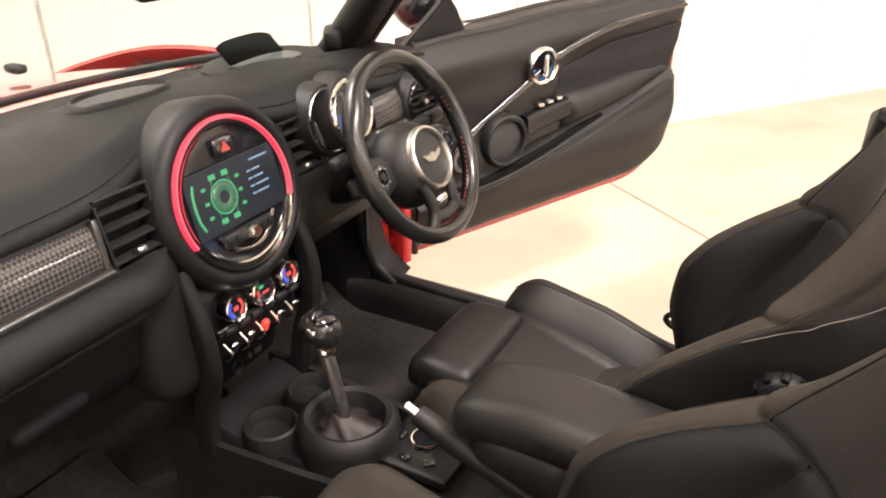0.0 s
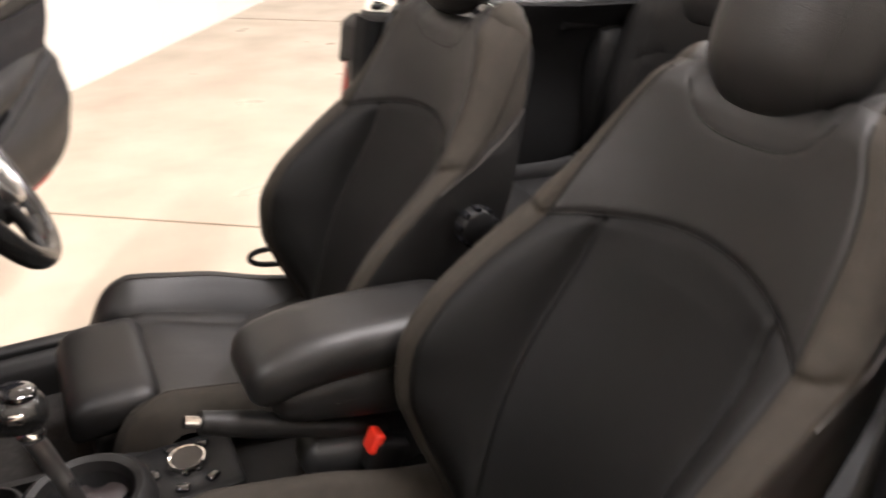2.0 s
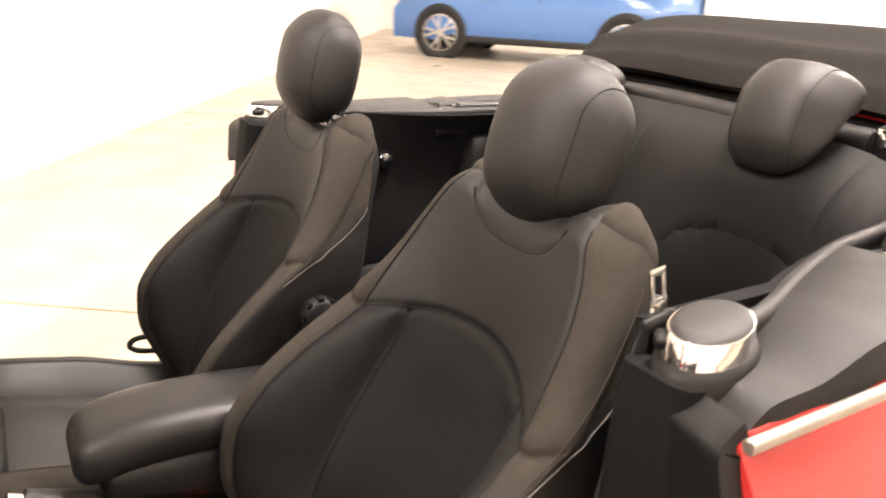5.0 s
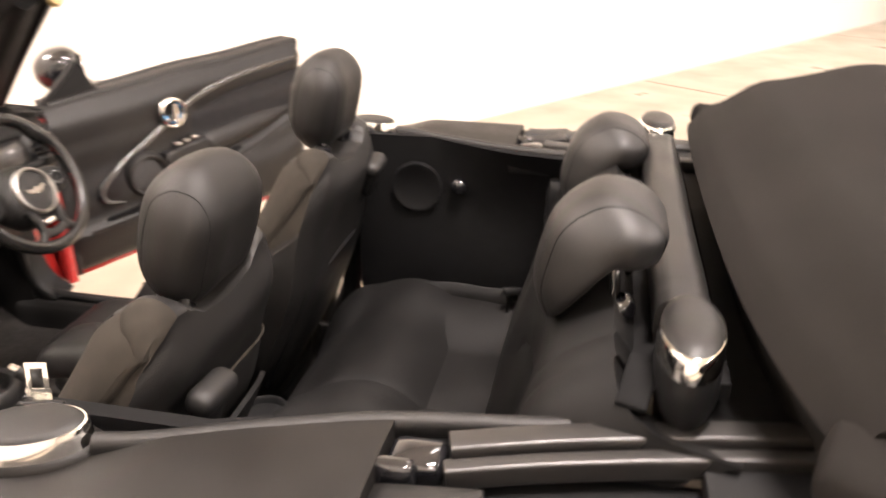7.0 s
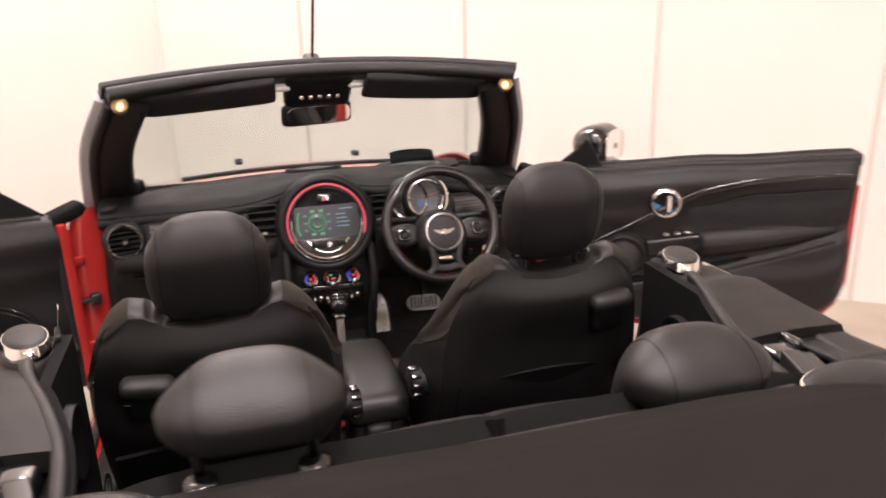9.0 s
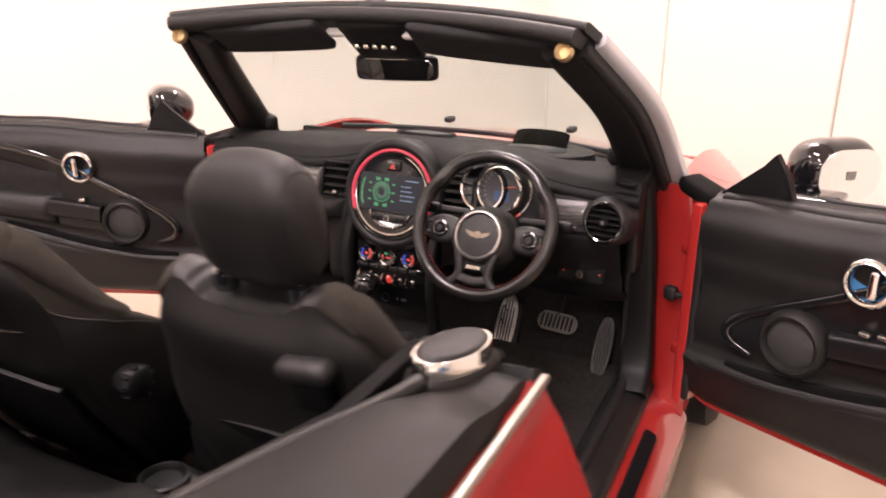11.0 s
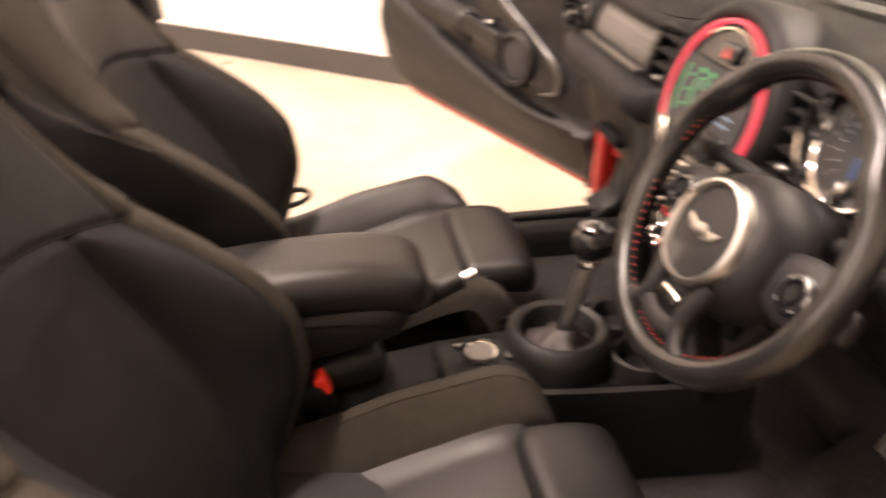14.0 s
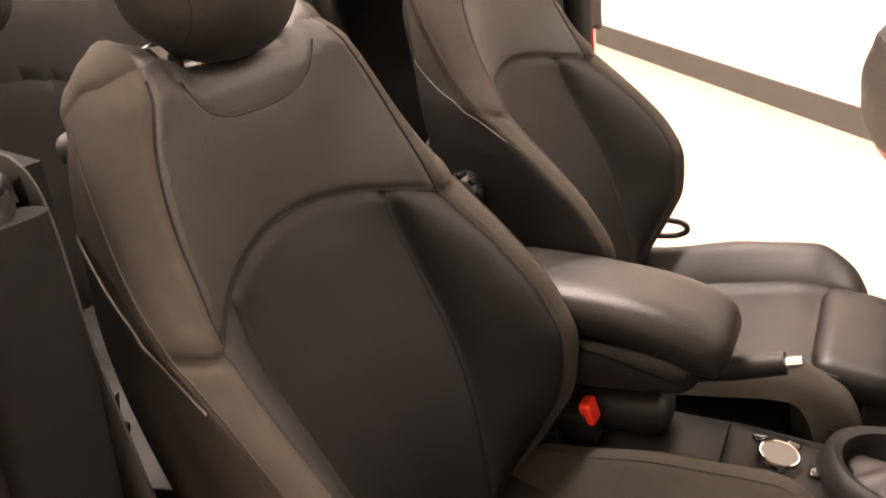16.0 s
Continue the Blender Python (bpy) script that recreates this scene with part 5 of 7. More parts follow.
def back_front(x, z):
    """Front of the backrest between its two ridges: depth towards the steering wheel."""
    x = abs(x)
    xr, yr, yc = curve_lin(RIDGE_X, z), curve_lin(RIDGE_Y, z), curve_lin(SPINE_Y, z)
    upper = yc + (yr - yc) * min(1.0, x / xr) ** 2.2
    xk, yk = curve_lin(CREASE_X, z), curve_lin(CREASE_Y, z)
    if x < xk:
        lower = yc + (yk - yc) * (x / xk) ** 2
    else:
        t = min(1.0, (x - xk) / (xr - xk))
        lower = yk + (yr - yk) * (1 - (1 - t) ** 1.8)
    arch = back_arch(x)
    k = max(0.0, min(1.0, (z - arch + 0.030) / 0.038))
    y = lerp(lower, upper, k * k * (3 - 2 * k))
    # sewn seams lie sunk
    y -= 0.0050 * math.exp(-((z - arch) / 0.0065) ** 2)
    if z < arch:
        y -= 0.0060 * math.exp(-((x - xk) / 0.0070) ** 2)
        y += 0.006 * (1 - min(1.0, x / xk) ** 2) * min(1.0, (arch - z) / 0.05)
    y -= 0.0012 * math.exp(-(dist_poly(x, z, NECK) / 0.0024) ** 2)
    return y


def dist_poly(x, z, line):
    best = 9.0
    for (ax, az), (bx, bz) in zip(line, line[1:]):
        dx, dz = bx - ax, bz - az
        t = max(0.0, min(1.0, ((x - ax) * dx + (z - az) * dz) / (dx * dx + dz * dz)))
        best = min(best, math.hypot(x - ax - t * dx, z - az - t * dz))
    return best


NECK = [(0.0, 0.966), (0.040, 0.969), (0.070, 0.980), (0.088, 1.000), (0.100, 1.026)]


def back_point(s, v):
    """A point of the upholstery: s from the middle (0) over the ridge (1) and the edge (2) to the rear corner (3), v up."""
    z = lerp(0.40, back_top(min(2.0, s)), v)
    xr, yr = curve_lin(RIDGE_X, z), curve_lin(RIDGE_Y, z)
    xe, ye = curve_lin(EDGE_X, z), curve_lin(EDGE_Y, z)
    if s <= 1:
        x = xr * s
        y = back_front(x, z)
        e = max(0.0, (s - 0.93) / 0.07)
        y -= 0.004 * e * e
    elif s <= 2:
        t = s - 1
        x, y = lerp(xr, xe, t), lerp(yr, ye, t)
        puff = 0.010 * math.sin(math.pi * t) + 0.004 * math.exp(-((t - 0.5) / 0.5) ** 2)
        side = Vector((yr - ye, xe - xr)).normalized()
        x, y = x + side.x * puff, y + side.y * puff - 0.004 * max(0.0, 1 - t / 0.1) ** 2
        low = 0.820 + 0.015 * t
        y -= 0.0060 * math.exp(-((z - low) / 0.005) ** 2)
        if z > low:
            x, y = x + side.x * 0.006 * min(1.0, (z - low) / 0.02), y + side.y * 0.006 * min(1.0, (z - low) / 0.02)
    else:
        t = s - 2
        yb = back_rear(z)
        yb = min(yb + 0.035, ye - 0.012)
        x = lerp(xe, min(xe, curve_lin(REAR_X, z)), t) + 0.008 * math.sin(math.pi * t) * max(0.0, min(1.0, (0.86 - z) / 0.08))
        y = lerp(ye, yb, t)
    roll = max(0.0, (v - 0.955) / 0.045)
    return Vector((x, y - 0.018 * roll * roll * (1 - 0.5 * max(0.0, s - 1)), z + 0.004 * roll * (1 - roll)))


REAR_X = [(0.40, 0.170), (0.60, 0.215), (0.80, 0.212), (0.90, 0.200), (0.97, 0.177), (1.01, 0.156), (1.03, 0.142), (1.052, 0.116)]


def back_rear(z):
    return back_line(z) - curve([(0.40, 0.120), (0.75, 0.130), (0.95, 0.105), (1.06, 0.065)], z)


def seat_shape():
    """Meshes of one front seat about its own middle line."""
    out = {}
    NV = 170
    S = [i / 64 for i in range(65)] + [1 + i / 12 for i in range(1, 13)] + [2 + i / 10 for i in range(1, 11)]
    full = [-s for s in S[:0:-1]] + S
    NX = len(full) - 1
    pts = {}
    for j in range(NV + 1):
        half = [back_point(s, j / NV) for s in S]
        row = [Vector((-p.x, p.y, p.z)) for p in half[:0:-1]] + half
        for i, p in enumerate(row):
            pts[i, j] = p
    normals = {}
    for (i, j), p in pts.items():
        du = pts[min(NX, i + 1), j] - pts[max(0, i - 1), j]
        dv = pts[i, min(NV, j + 1)] - pts[i, max(0, j - 1)]
        normals[i, j] = dv.cross(du).normalized()
    groups = {}
    for j in range(NV):
        for i in range(NX):
            c = (pts[i, j] + pts[i + 1, j + 1]) / 2
            s = abs(full[i] + full[i + 1]) / 2
            x, z = abs(c.x), c.z
            end = "_out" if c.x > 0 else "_in"
            if s < 1:
                g = "yoke" if z > back_arch(x) else "centre_panel" if x < curve_lin(CREASE_X, z) else "bolster" + end
            elif s < 2:
                g = ("wing" if z > 0.820 + 0.015 * (s - 1) else "edge") + end
            else:
                t = (curve_lin(EDGE_Y, z) - c.y)
                g = ("wing_side" if z > 0.835 and t < curve_lin(PIPE_Y, z) else "side") + end
            groups.setdefault(g, []).append((i, j))
    for g, cells in groups.items():
        bm = bmesh.new()
        vs = {}
        ns = []
        for i, j in cells:
            q = []
            for key in ((i, j), (i, j + 1), (i + 1, j + 1), (i + 1, j)):
                if key not in vs:
                    vs[key] = bm.verts.new(pts[key])
                    ns.append(normals[key])
                q.append(vs[key])
            bm.faces.new(q)
        out[g] = (bm, ns)
    # rear shell and the top, closing the backrest behind the upholstery
    cols = [0] + [i for i in range(NX + 1) if abs(full[i]) <= 1 and (i - NX // 2) % 4 == 0] + [NX]

    def behind(i, j):
        b = pts[NX, j]
        if abs(full[i]) > 1:
            k = (abs(full[i]) - 1) / 2
            side = 64 if full[i] > 0 else -64
            return behind(NX // 2 + side, j).lerp(pts[NX if full[i] > 0 else 0, j], k)
        p = pts[i, j]
        x = max(-b.x, min(b.x, p.x))
        t = x / b.x
        dip = 0.014 * (1 - full[i] ** 2) * max(0.0, (j / NV - 0.9) / 0.1)
        bulge = 0.010 * math.exp(-((p.z - 0.93) / 0.05) ** 2) * (1 - t * t)
        return Vector((x, lerp(min(back_rear(p.z), b.y - 0.004), b.y, abs(t) ** 6) - bulge, p.z - dip))
    out["back_shell"] = loft([[behind(i, j) for i in cols] for j in range(0, NV + 1, 2)], False, False)
    crown = {"crown": [], "crown_in": [], "crown_out": []}
    mid = NX // 2
    spans = {"crown_in": range(0, mid - 63), "crown": range(mid - 64, mid + 65), "crown_out": range(mid + 64, NX + 1)}
    for f in (0.0, 0.03, 0.08, 0.16, 0.3, 0.5, 0.7, 0.84, 0.92, 0.97, 1.0):
        row = {}
        for i in range(NX + 1):
            a, b, q = pts[i, NV], behind(i, NV), abs(full[i])
            rise = 0.020 * (q ** 3 if q <= 1 else ((3 - q) / 2) ** 0.7) - 0.004 * max(0.0, 1 - q)
            row[i] = a.lerp(b, f) + Vector((0, 0, rise * math.sin(math.pi * f) ** 0.6))
        for k, cells in spans.items():
            crown[k].append([row[i] for i in cells])
    for k, rows in crown.items():
        out[k] = loft(rows, False, False)
    return out


def head_warp(p):
    k = p.z / 0.107
    return Vector((p.x * (1 - 0.10 * min(0, k) ** 2), p.y - 0.022 * (p.x / 0.10) ** 2 + 0.010 * (1 - k * k) * (p.y > 0), p.z))


def seat_headrest():
    return pad((0.198, 0.112, 0.204), 0.054, 16, warp=head_warp, egg=0.50)


def head_seam(x, half=(0.099, 0.056, 0.102), r=0.054, egg=0.50, warp=None, n=48):
    """A seam running over a headrest at a distance x from its middle."""
    out = []
    hy, hz = half[1], half[2]
    for i in range(n + 1):
        a = math.pi * (-0.35 + 1.75 * i / n)
        d = Vector((0, math.cos(a) * hy, math.sin(a) * hz))
        m = max(abs(d.y) / hy, abs(d.z) / hz)
        q = d / m
        core = Vector((0, max(-(hy - r), min(hy - r, q.y)), max(-(hz - r), min(hz - r, q.z))))
        e = q - core
        q = core + e.normalized() * math.sqrt(max(1e-6, r * r - max(0.0, abs(x) - half[0] + r) ** 2))
        a_, b_, c_ = x / half[0], q.y / hy, q.z / hz
        p = Vector((x * lerp(1, ball(b_, c_), egg), q.y * lerp(1, ball(a_, c_), egg), q.z * lerp(1, ball(a_, b_), egg)))
        out.append((warp or head_warp)(p))
    return out


def cushion_top(x, y):
    u = min(1, abs(x) / 0.240)
    z = curve_lin([(-0.06, 0.392), (0.10, 0.415), (0.25, 0.462), (0.37, 0.496), (0.45, 0.500)], y)
    z += 0.074 * curve_lin([(0, 0), (0.45, 0.03), (0.58, 0.22), (0.70, 0.66), (0.80, 0.97), (0.85, 1.0), (0.92, 0.84), (0.97, 0.56), (1.0, 0.22)], u) * curve([(-0.06, 0.85), (0.2, 1.0), (0.36, 0.8), (0.47, 0.1)], y)
    z -= 0.006 * math.exp(-((abs(x) - 0.140) / 0.006) ** 2)
    return z


def build_seat(side, offset, recline=0.0, lift=0.0):
    """side 1: driver."""
    s = thing("front_seat", ("driver's" if side > 0 else "passenger's") + " black leather sports seat with cloth side wings and separate headrest", "car seat", "front seats")
    base = Matrix.Translation(((0.323 if side > 0 else 0.318) * side, offset, 0)) @ Matrix.Diagonal((side, 1, 1, 1))
    lean = Matrix.Translation((0, 0.0, 0.5)) @ Matrix.Rotation(radians(recline), 4, "X") @ Matrix.Translation((0, 0, -0.5))
    M = Matrix.Translation((0.317 * side, 0.001, lift)) @ Matrix.Diagonal((side, 1, 1, 1)) @ lean
    sh = seat_shape()
    turn = M.to_3x3().inverted().transposed()
    looks = {"centre_panel": (SEATPANEL_SHADED, "centre_panel", "smooth black leather centre panel"), "yoke": (SEATSKIN, "shoulder_panel", "black leather shoulder panel"),
             "bolster": (SEATPANEL_SHADED, "bolster", "black leather side bolster"), "wing": (CLOTH, "wing", "charcoal cloth shoulder wing"), "edge": (CLOTH, "bolster_edge", "charcoal cloth bolster edge"),
             "wing_side": (CLOTH, "wing_side", "charcoal cloth wing side"), "side": (LEATHER, "back_side", "black leatherette backrest side")}
    for k in [k for k in sh if k != "back_shell" and "crown" not in k]:
        mat, nm, lab = looks[k.replace("_out", "").replace("_in", "")]
        bm, ns = sh[k]
        place(bm, M)
        if side < 0:
            bmesh.ops.reverse_faces(bm, faces=bm.faces)
        part(nm, bm, mat, s, lab, normals=[(turn @ n).normalized() for n in ns])
    part("shoulder_top", place(sh["crown"], M), LEATHER, s, "black leather shoulder top")
    for k in ("crown_in", "crown_out"):
        part("wing_top", place(sh[k], M), CLOTH, s, "charcoal cloth wing top")
    part("back_shell", place(sh["back_shell"], M), LEATHER, s, "black leatherette seat back")
    # stitched edges, and dark lines painting the shade in the seams
    def run(fn, r, mat, name, lab):
        for e in (-1, 1):
            pts = [(e * p[0], p[1], p[2]) for p in fn]
            part(name, place(sweep(pts, circle(r, 6), up=(1, 0.2, 0)), M), mat, s, lab)
    vs = [lerp(0.10, 0.985, i / 50) for i in range(51)]
    run([back_point(1.0, v) + Vector((0, 0.0004, 0)) for v in vs], 0.0016, SEAM, "seam", "dark line for the shade in a sewn seam")
    run([back_point(1.90, v) + Vector((0.0008, 0.0006, 0)) for v in vs], 0.0007, THREAD, "stitching", "grey seam stitching")
    pipe = []
    for i in range(25):
        z = lerp(0.835, 0.945, i / 24)
        v = (z - 0.40) / 0.646
        a, b = back_point(2.0, v), back_point(3.0, v)
        pipe.append(a.lerp(b, min(1.0, curve_lin(PIPE_Y, z) / max(0.01, a.y - b.y))) + Vector((0.0015, 0, 0)))
    run(pipe, 0.0013, PIPING, "piping", "pale grey edge piping")
    def front(line, off=-0.0010):
        return [(x, back_front(x, z) + off, z) for x, z in line]
    arch = [lerp(-0.192, 0.192, i / 48) for i in range(49)]
    part("seam", place(sweep(front([(x, back_arch(x)) for x in arch]), circle(0.0018, 6), up=(0, 1, 0.1)), M), SEAM, s, "dark line for the shade in the sewn arch seam")
    run(front([(curve_lin(CREASE_X, z), z) for z in [lerp(0.842, 0.47, i / 30) for i in range(31)]]), 0.0014, SEAM, "seam", "dark line for the shade in a sewn seam")
    neck = [tuple(p.xy) for p in smooth_path([(a, b, 0) for a, b in [(-x, z) for x, z in NECK[:0:-1]] + NECK], 5)]
    part("seam", place(sweep(front([p for p in neck if p[1] < 1.018], -0.0003), circle(0.0010, 5), up=(0, 1, 0.1)), M), SEAM, s, "dark line for the shade in a sewn seam")
    # headrest on two posts
    M = base @ lean
    hm = M @ pose(0.001 if side > 0 else -0.011, -0.222, 1.118, 13, 0, 0)
    part("headrest", place(seat_headrest(), hm), SEATSKIN, s, "black leather headrest")
    for e in (-1, 1):
        part("headrest_seam", place(sweep(head_seam(e * 0.082), circle(0.0008, 5), up=(1, 0, 0)), hm), SEAM, s, "dark line for the shade in the headrest seam")
        part("headrest_post", place(tube([(e * 0.066, -0.240, 1.06), (e * 0.066, -0.233, 1.01)], 0.0075, 10, 4, up=(1, 0, 0)), M), CHROME, s, "chrome headrest post")
        part("post_collar", place(lathe([(0.009, 0.012), (0.016, 0.010), (0.019, 0.0), (0.019, -0.02)], 20, pose(e * 0.066, -0.235, 1.030, 10, 0, 0)), M), GLOSS, s, "black post collar")
    # cushion
    lean_m, M = M, base
    fwd, rise = (0.0, 0.0) if side > 0 else (0.022, 0.012)
    def cush(u, v):
        x = lerp(-0.240, 0.240, u)
        y = lerp(-0.08, 0.385 + fwd + 0.075 * curve([(0.0, 0.0), (0.50, 0.0), (0.66, 1.0), (0.85, 1.0), (1.0, 0.2)], abs(x) / 0.240), v)
        z = cushion_top(x, y) + rise * v
        if v > 0.90 and abs(x) > 0.14:
            z -= 0.07 * ((v - 0.90) / 0.10) ** 2
        return (x, y, z)
    def span(a, b):
        return lambda u, v: cush(lerp(a, b, u), v)
    part("cushion", place(surface(span(0.205, 0.795), 40, 48, 0.05), M), CUSHION, s, "black leather seat cushion")
    part("cushion_bolster", place(surface(span(0.0, 0.205), 20, 48, 0.05), M), CLOTH, s, "charcoal cloth cushion bolster")
    part("cushion_bolster", place(surface(span(0.795, 1.0), 20, 48, 0.05), M), LEATHER, s, "black leather cushion bolster")
    def skirt(p):
        return Vector((p.x * (1 - 0.08 * (p.z < 0)), p.y, p.z))
    part("cushion_side", place(pad((0.47, 0.50, 0.12), 0.04, 8, warp=skirt, at=(0, 0.175, 0.385)), M), LEATHER, s, "black leatherette cushion side")
    def thigh(p):
        return Vector((p.x * (1 - 0.05 * (p.y > 0) * p.y / 0.07), p.y, p.z - 0.016 * (p.y / 0.07) ** 2 * (p.y > 0) + 0.004 * (1 - (p.x / 0.14) ** 2)))
    part("thigh_pad", place(pad((0.266, 0.142, 0.072), 0.028, 10, warp=thigh, at=pose(0, 0.438 + fwd, 0.484 + rise, 2, 0, 0)), M), CUSHION, s, "pull-out black leather thigh pad")
    part("thigh_pad_base", place(pad((0.25, 0.12, 0.06), 0.02, 5, at=(0, 0.42, 0.43)), M), LEATHER, s)
    for e in (-1, 1):
        pts = [(e * 0.190, lerp(-0.02, 0.42, i / 16), cushion_top(e * 0.190, lerp(-0.02, 0.42, i / 16)) + 0.0008) for i in range(17)]
        part("stitching", place(sweep(pts, circle(0.0011, 5)), M), THREAD, s, "grey seam stitching")
    # base, rails, recline wheel
    part("seat_base", place(pad((0.44, 0.36, 0.10), 0.03, 4, at=(0, 0.14, 0.33)), M), PLASTIC_D, s, "black plastic seat base")
    part("side_shield", place(pad((0.03, 0.40, 0.11), 0.014, 5, at=(0.246, 0.10, 0.385)), M), PLASTIC_D, s, "black plastic seat side shield")
    M = lean_m
    am = M @ Matrix.Translation((-0.244, -0.120, 0.742)) @ Matrix.Rotation(radians(-90), 4, "Y")
    prof = [(0, 0.022), (0.026, 0.022), (0.030, 0.018), (0.032, 0.0), (0.03, -0.02)]
    part("recline_knob", lathe(prof, 28, am), PLASTIC_D, s, "black recline knob")
    for k in range(9):
        a = 2 * math.pi * k / 9
        part("knob_rib", place(pad((0.009, 0.012, 0.020), 0.003, 2, at=Matrix.Rotation(a, 4, "Z") @ pose(0.031, 0, 0.010)), am), GLOSS, s, "gloss black knob rib")
    part("release_lever", place(join(tube([(0.262, 0.00, 0.46), (0.275, 0.02, 0.478), (0.285, 0.055, 0.500), (0.287, 0.105, 0.502), (0.284, 0.120, 0.488), (0.280, 0.098, 0.474), (0.272, 0.04, 0.466), (0.262, 0.01, 0.452)], 0.0065, 8, 5)), M), PLASTIC_D, s, "black seat height lever")
    # back of the seat: entry grip and pocket
    part("entry_grip", place(pad((0.088, 0.040, 0.036), 0.017, 7, at=pose(0.105, -0.290, 0.948, 15, -6, 0)), M), PLASTIC, s, "black seat-back entry grip")
    part("grip_recess", place(pad((0.066, 0.024, 0.062), 0.011, 5, at=pose(0.105, -0.280, 0.912, 15, -6, 0)), M), PLASTIC_D, s)
    def pocket(u, v):
        x = lerp(-0.19, 0.19, u)
        z = lerp(0.52, 0.80 - 0.03 * (x / 0.19) ** 2, v)
        return (x, back_line(z) - 0.122 - 0.018 * math.sin(math.pi * u) ** 0.6 * (0.3 + 0.7 * v), z)
    part("map_pocket", place(surface(pocket, 20, 12, 0.008), M), PLASTIC_D, s, "black seat-back map pocket")
    part("back_seam", place(sweep([(lerp(-0.20, 0.20, i / 20), back_line(0.90) - 0.112 + 0.09 * abs(lerp(-1, 1, i / 20)) ** 6, 0.90 - 0.02 * lerp(-1, 1, i / 20) ** 2) for i in range(21)], circle(0.002, 5)), M), THREAD, s, "grey stitched seam")
    return s


build_seat(1, 0.010, 0.0, 0.002)
build_seat(-1, 0.0, 4.2, 0.029)

# ---- rear seats ----
def build_rear():
    r = thing("rear_seat", "black leather rear bench with two separate headrests", "rear seat")
    def bench(u, v):
        x = lerp(-0.505, 0.505, u)
        e = min(1, abs(x) / 0.505)
        y = lerp(-0.188 - 0.055 * e ** 8, -0.72, v)
        d = max(0.0, 0.27 - (-0.188 - y)) / 0.27
        side = max(0.0, (abs(x) - 0.30) / 0.205)
        mid = max(0.0, 1 - abs(x) / 0.085)
        rolls = (0.060 * math.sin(math.pi * min(1.0, d ** 0.72)) ** 2, 0.046 * math.sin(math.pi * min(1.0, side * 0.62)) ** 2, 0.026 * mid * mid * (3 - 2 * mid))
        z = 0.498 + sum(q ** 2.2 for q in rolls) ** (1 / 2.2)
        z -= 0.07 * max(0.0, (d - 0.80) / 0.20) ** 2
        z -= 0.006 * math.exp(-((abs(x) - 0.075) / 0.006) ** 2)
        return (x, y, z)
    part("bench_cushion", surface(bench, 110, 60, 0.06), LINING, r, "black leather bench cushion with a rolled front edge")
    part("bench_front", pad((1.0, 0.06, 0.20), 0.028, 6, at=(0, -0.236, 0.40)), LEATHER, r, "black leather bench front")
    def back(u, v):
        x = lerp(-0.462, 0.462, u)
        z = lerp(0.50, 1.026 - 0.05 * abs(2 * u - 1) ** 8, v)
        y = lerp(-0.645, -0.765, v)
        k = min(1, abs(abs(x) - 0.265) / 0.20)
        y += 0.040 * k ** 2 * math.sin(math.pi * min(1, v * 1.02)) ** 0.5 - 0.02
        y -= 0.010 * math.exp(-(x / 0.008) ** 2)
        if v > 0.88:
            y -= 0.045 * ((v - 0.88) / 0.12) ** 2
        if abs(x) > 0.432:
            y -= 0.11 * ((abs(x) - 0.432) / 0.030) ** 2.4
        y -= 0.005 * math.exp(-((abs(x) - 0.412) / 0.005) ** 2) + 0.004 * math.exp(-((abs(x) - 0.385) / 0.005) ** 2)
        arch = 0.84 + 0.05 * math.sqrt(max(0, 1 - ((abs(x) - 0.265) / 0.15) ** 2))
        y -= 0.006 * math.exp(-((z - arch) / 0.007) ** 2) * (abs(abs(x) - 0.265) < 0.15)
        return (x, y, z)
    # darkened leather paints the shade on the bench's front face
    part("bench_back", surface(back, 150, 50, 0.05), SEATPANEL_SHADED, r, "black leather bench backrest")
    for e in (-1, 1):
        drop = 0.048 if e > 0 else 0.0
        def shape(p):
            k = p.z / 0.08
            t = curve([(0.0, 0.0), (1.0, 1.0)], (0.040 - p.y) / 0.050)
            foot = lerp(-0.112, -0.002, t)
            return Vector((p.x, p.y - 0.016 * (p.x / 0.10) ** 2, foot + (p.z + 0.086) / 0.172 * (0.086 - foot)))
        part("headrest", place(pad((0.190, 0.140, 0.172), 0.062, 14, warp=shape, egg=0.42), pose(0.258 * e, -0.780, 1.094 - drop, 14, 0, 0)), LEATHER, r, "black leather rear headrest")
        for f in (-1, 1):
            part("headrest_post", tube([(0.26 * e + f * 0.058, -0.80, 1.10 - drop), (0.26 * e + f * 0.058, -0.808, 1.03)], 0.0065, 10, 4, up=(1, 0, 0)), CHROME, r, "chrome headrest post")
            part("post_collar", lathe([(0.008, 0.012), (0.016, 0.009), (0.021, 0.0), (0.021, -0.01)], 20, pose(0.26 * e + f * 0.058, -0.809, 1.050 if e < 0 else 1.040)), GLOSS, r, "black post collar")
            hm = pose(0.258 * e, -0.780, 1.094 - drop, 14, 0, 0)
            part("headrest_seam", place(sweep(head_seam(f * 0.062, (0.095, 0.070, 0.086), 0.062, 0.42, shape), circle(0.0008, 5), up=(1, 0, 0)), hm), SEAM, r)


build_rear()


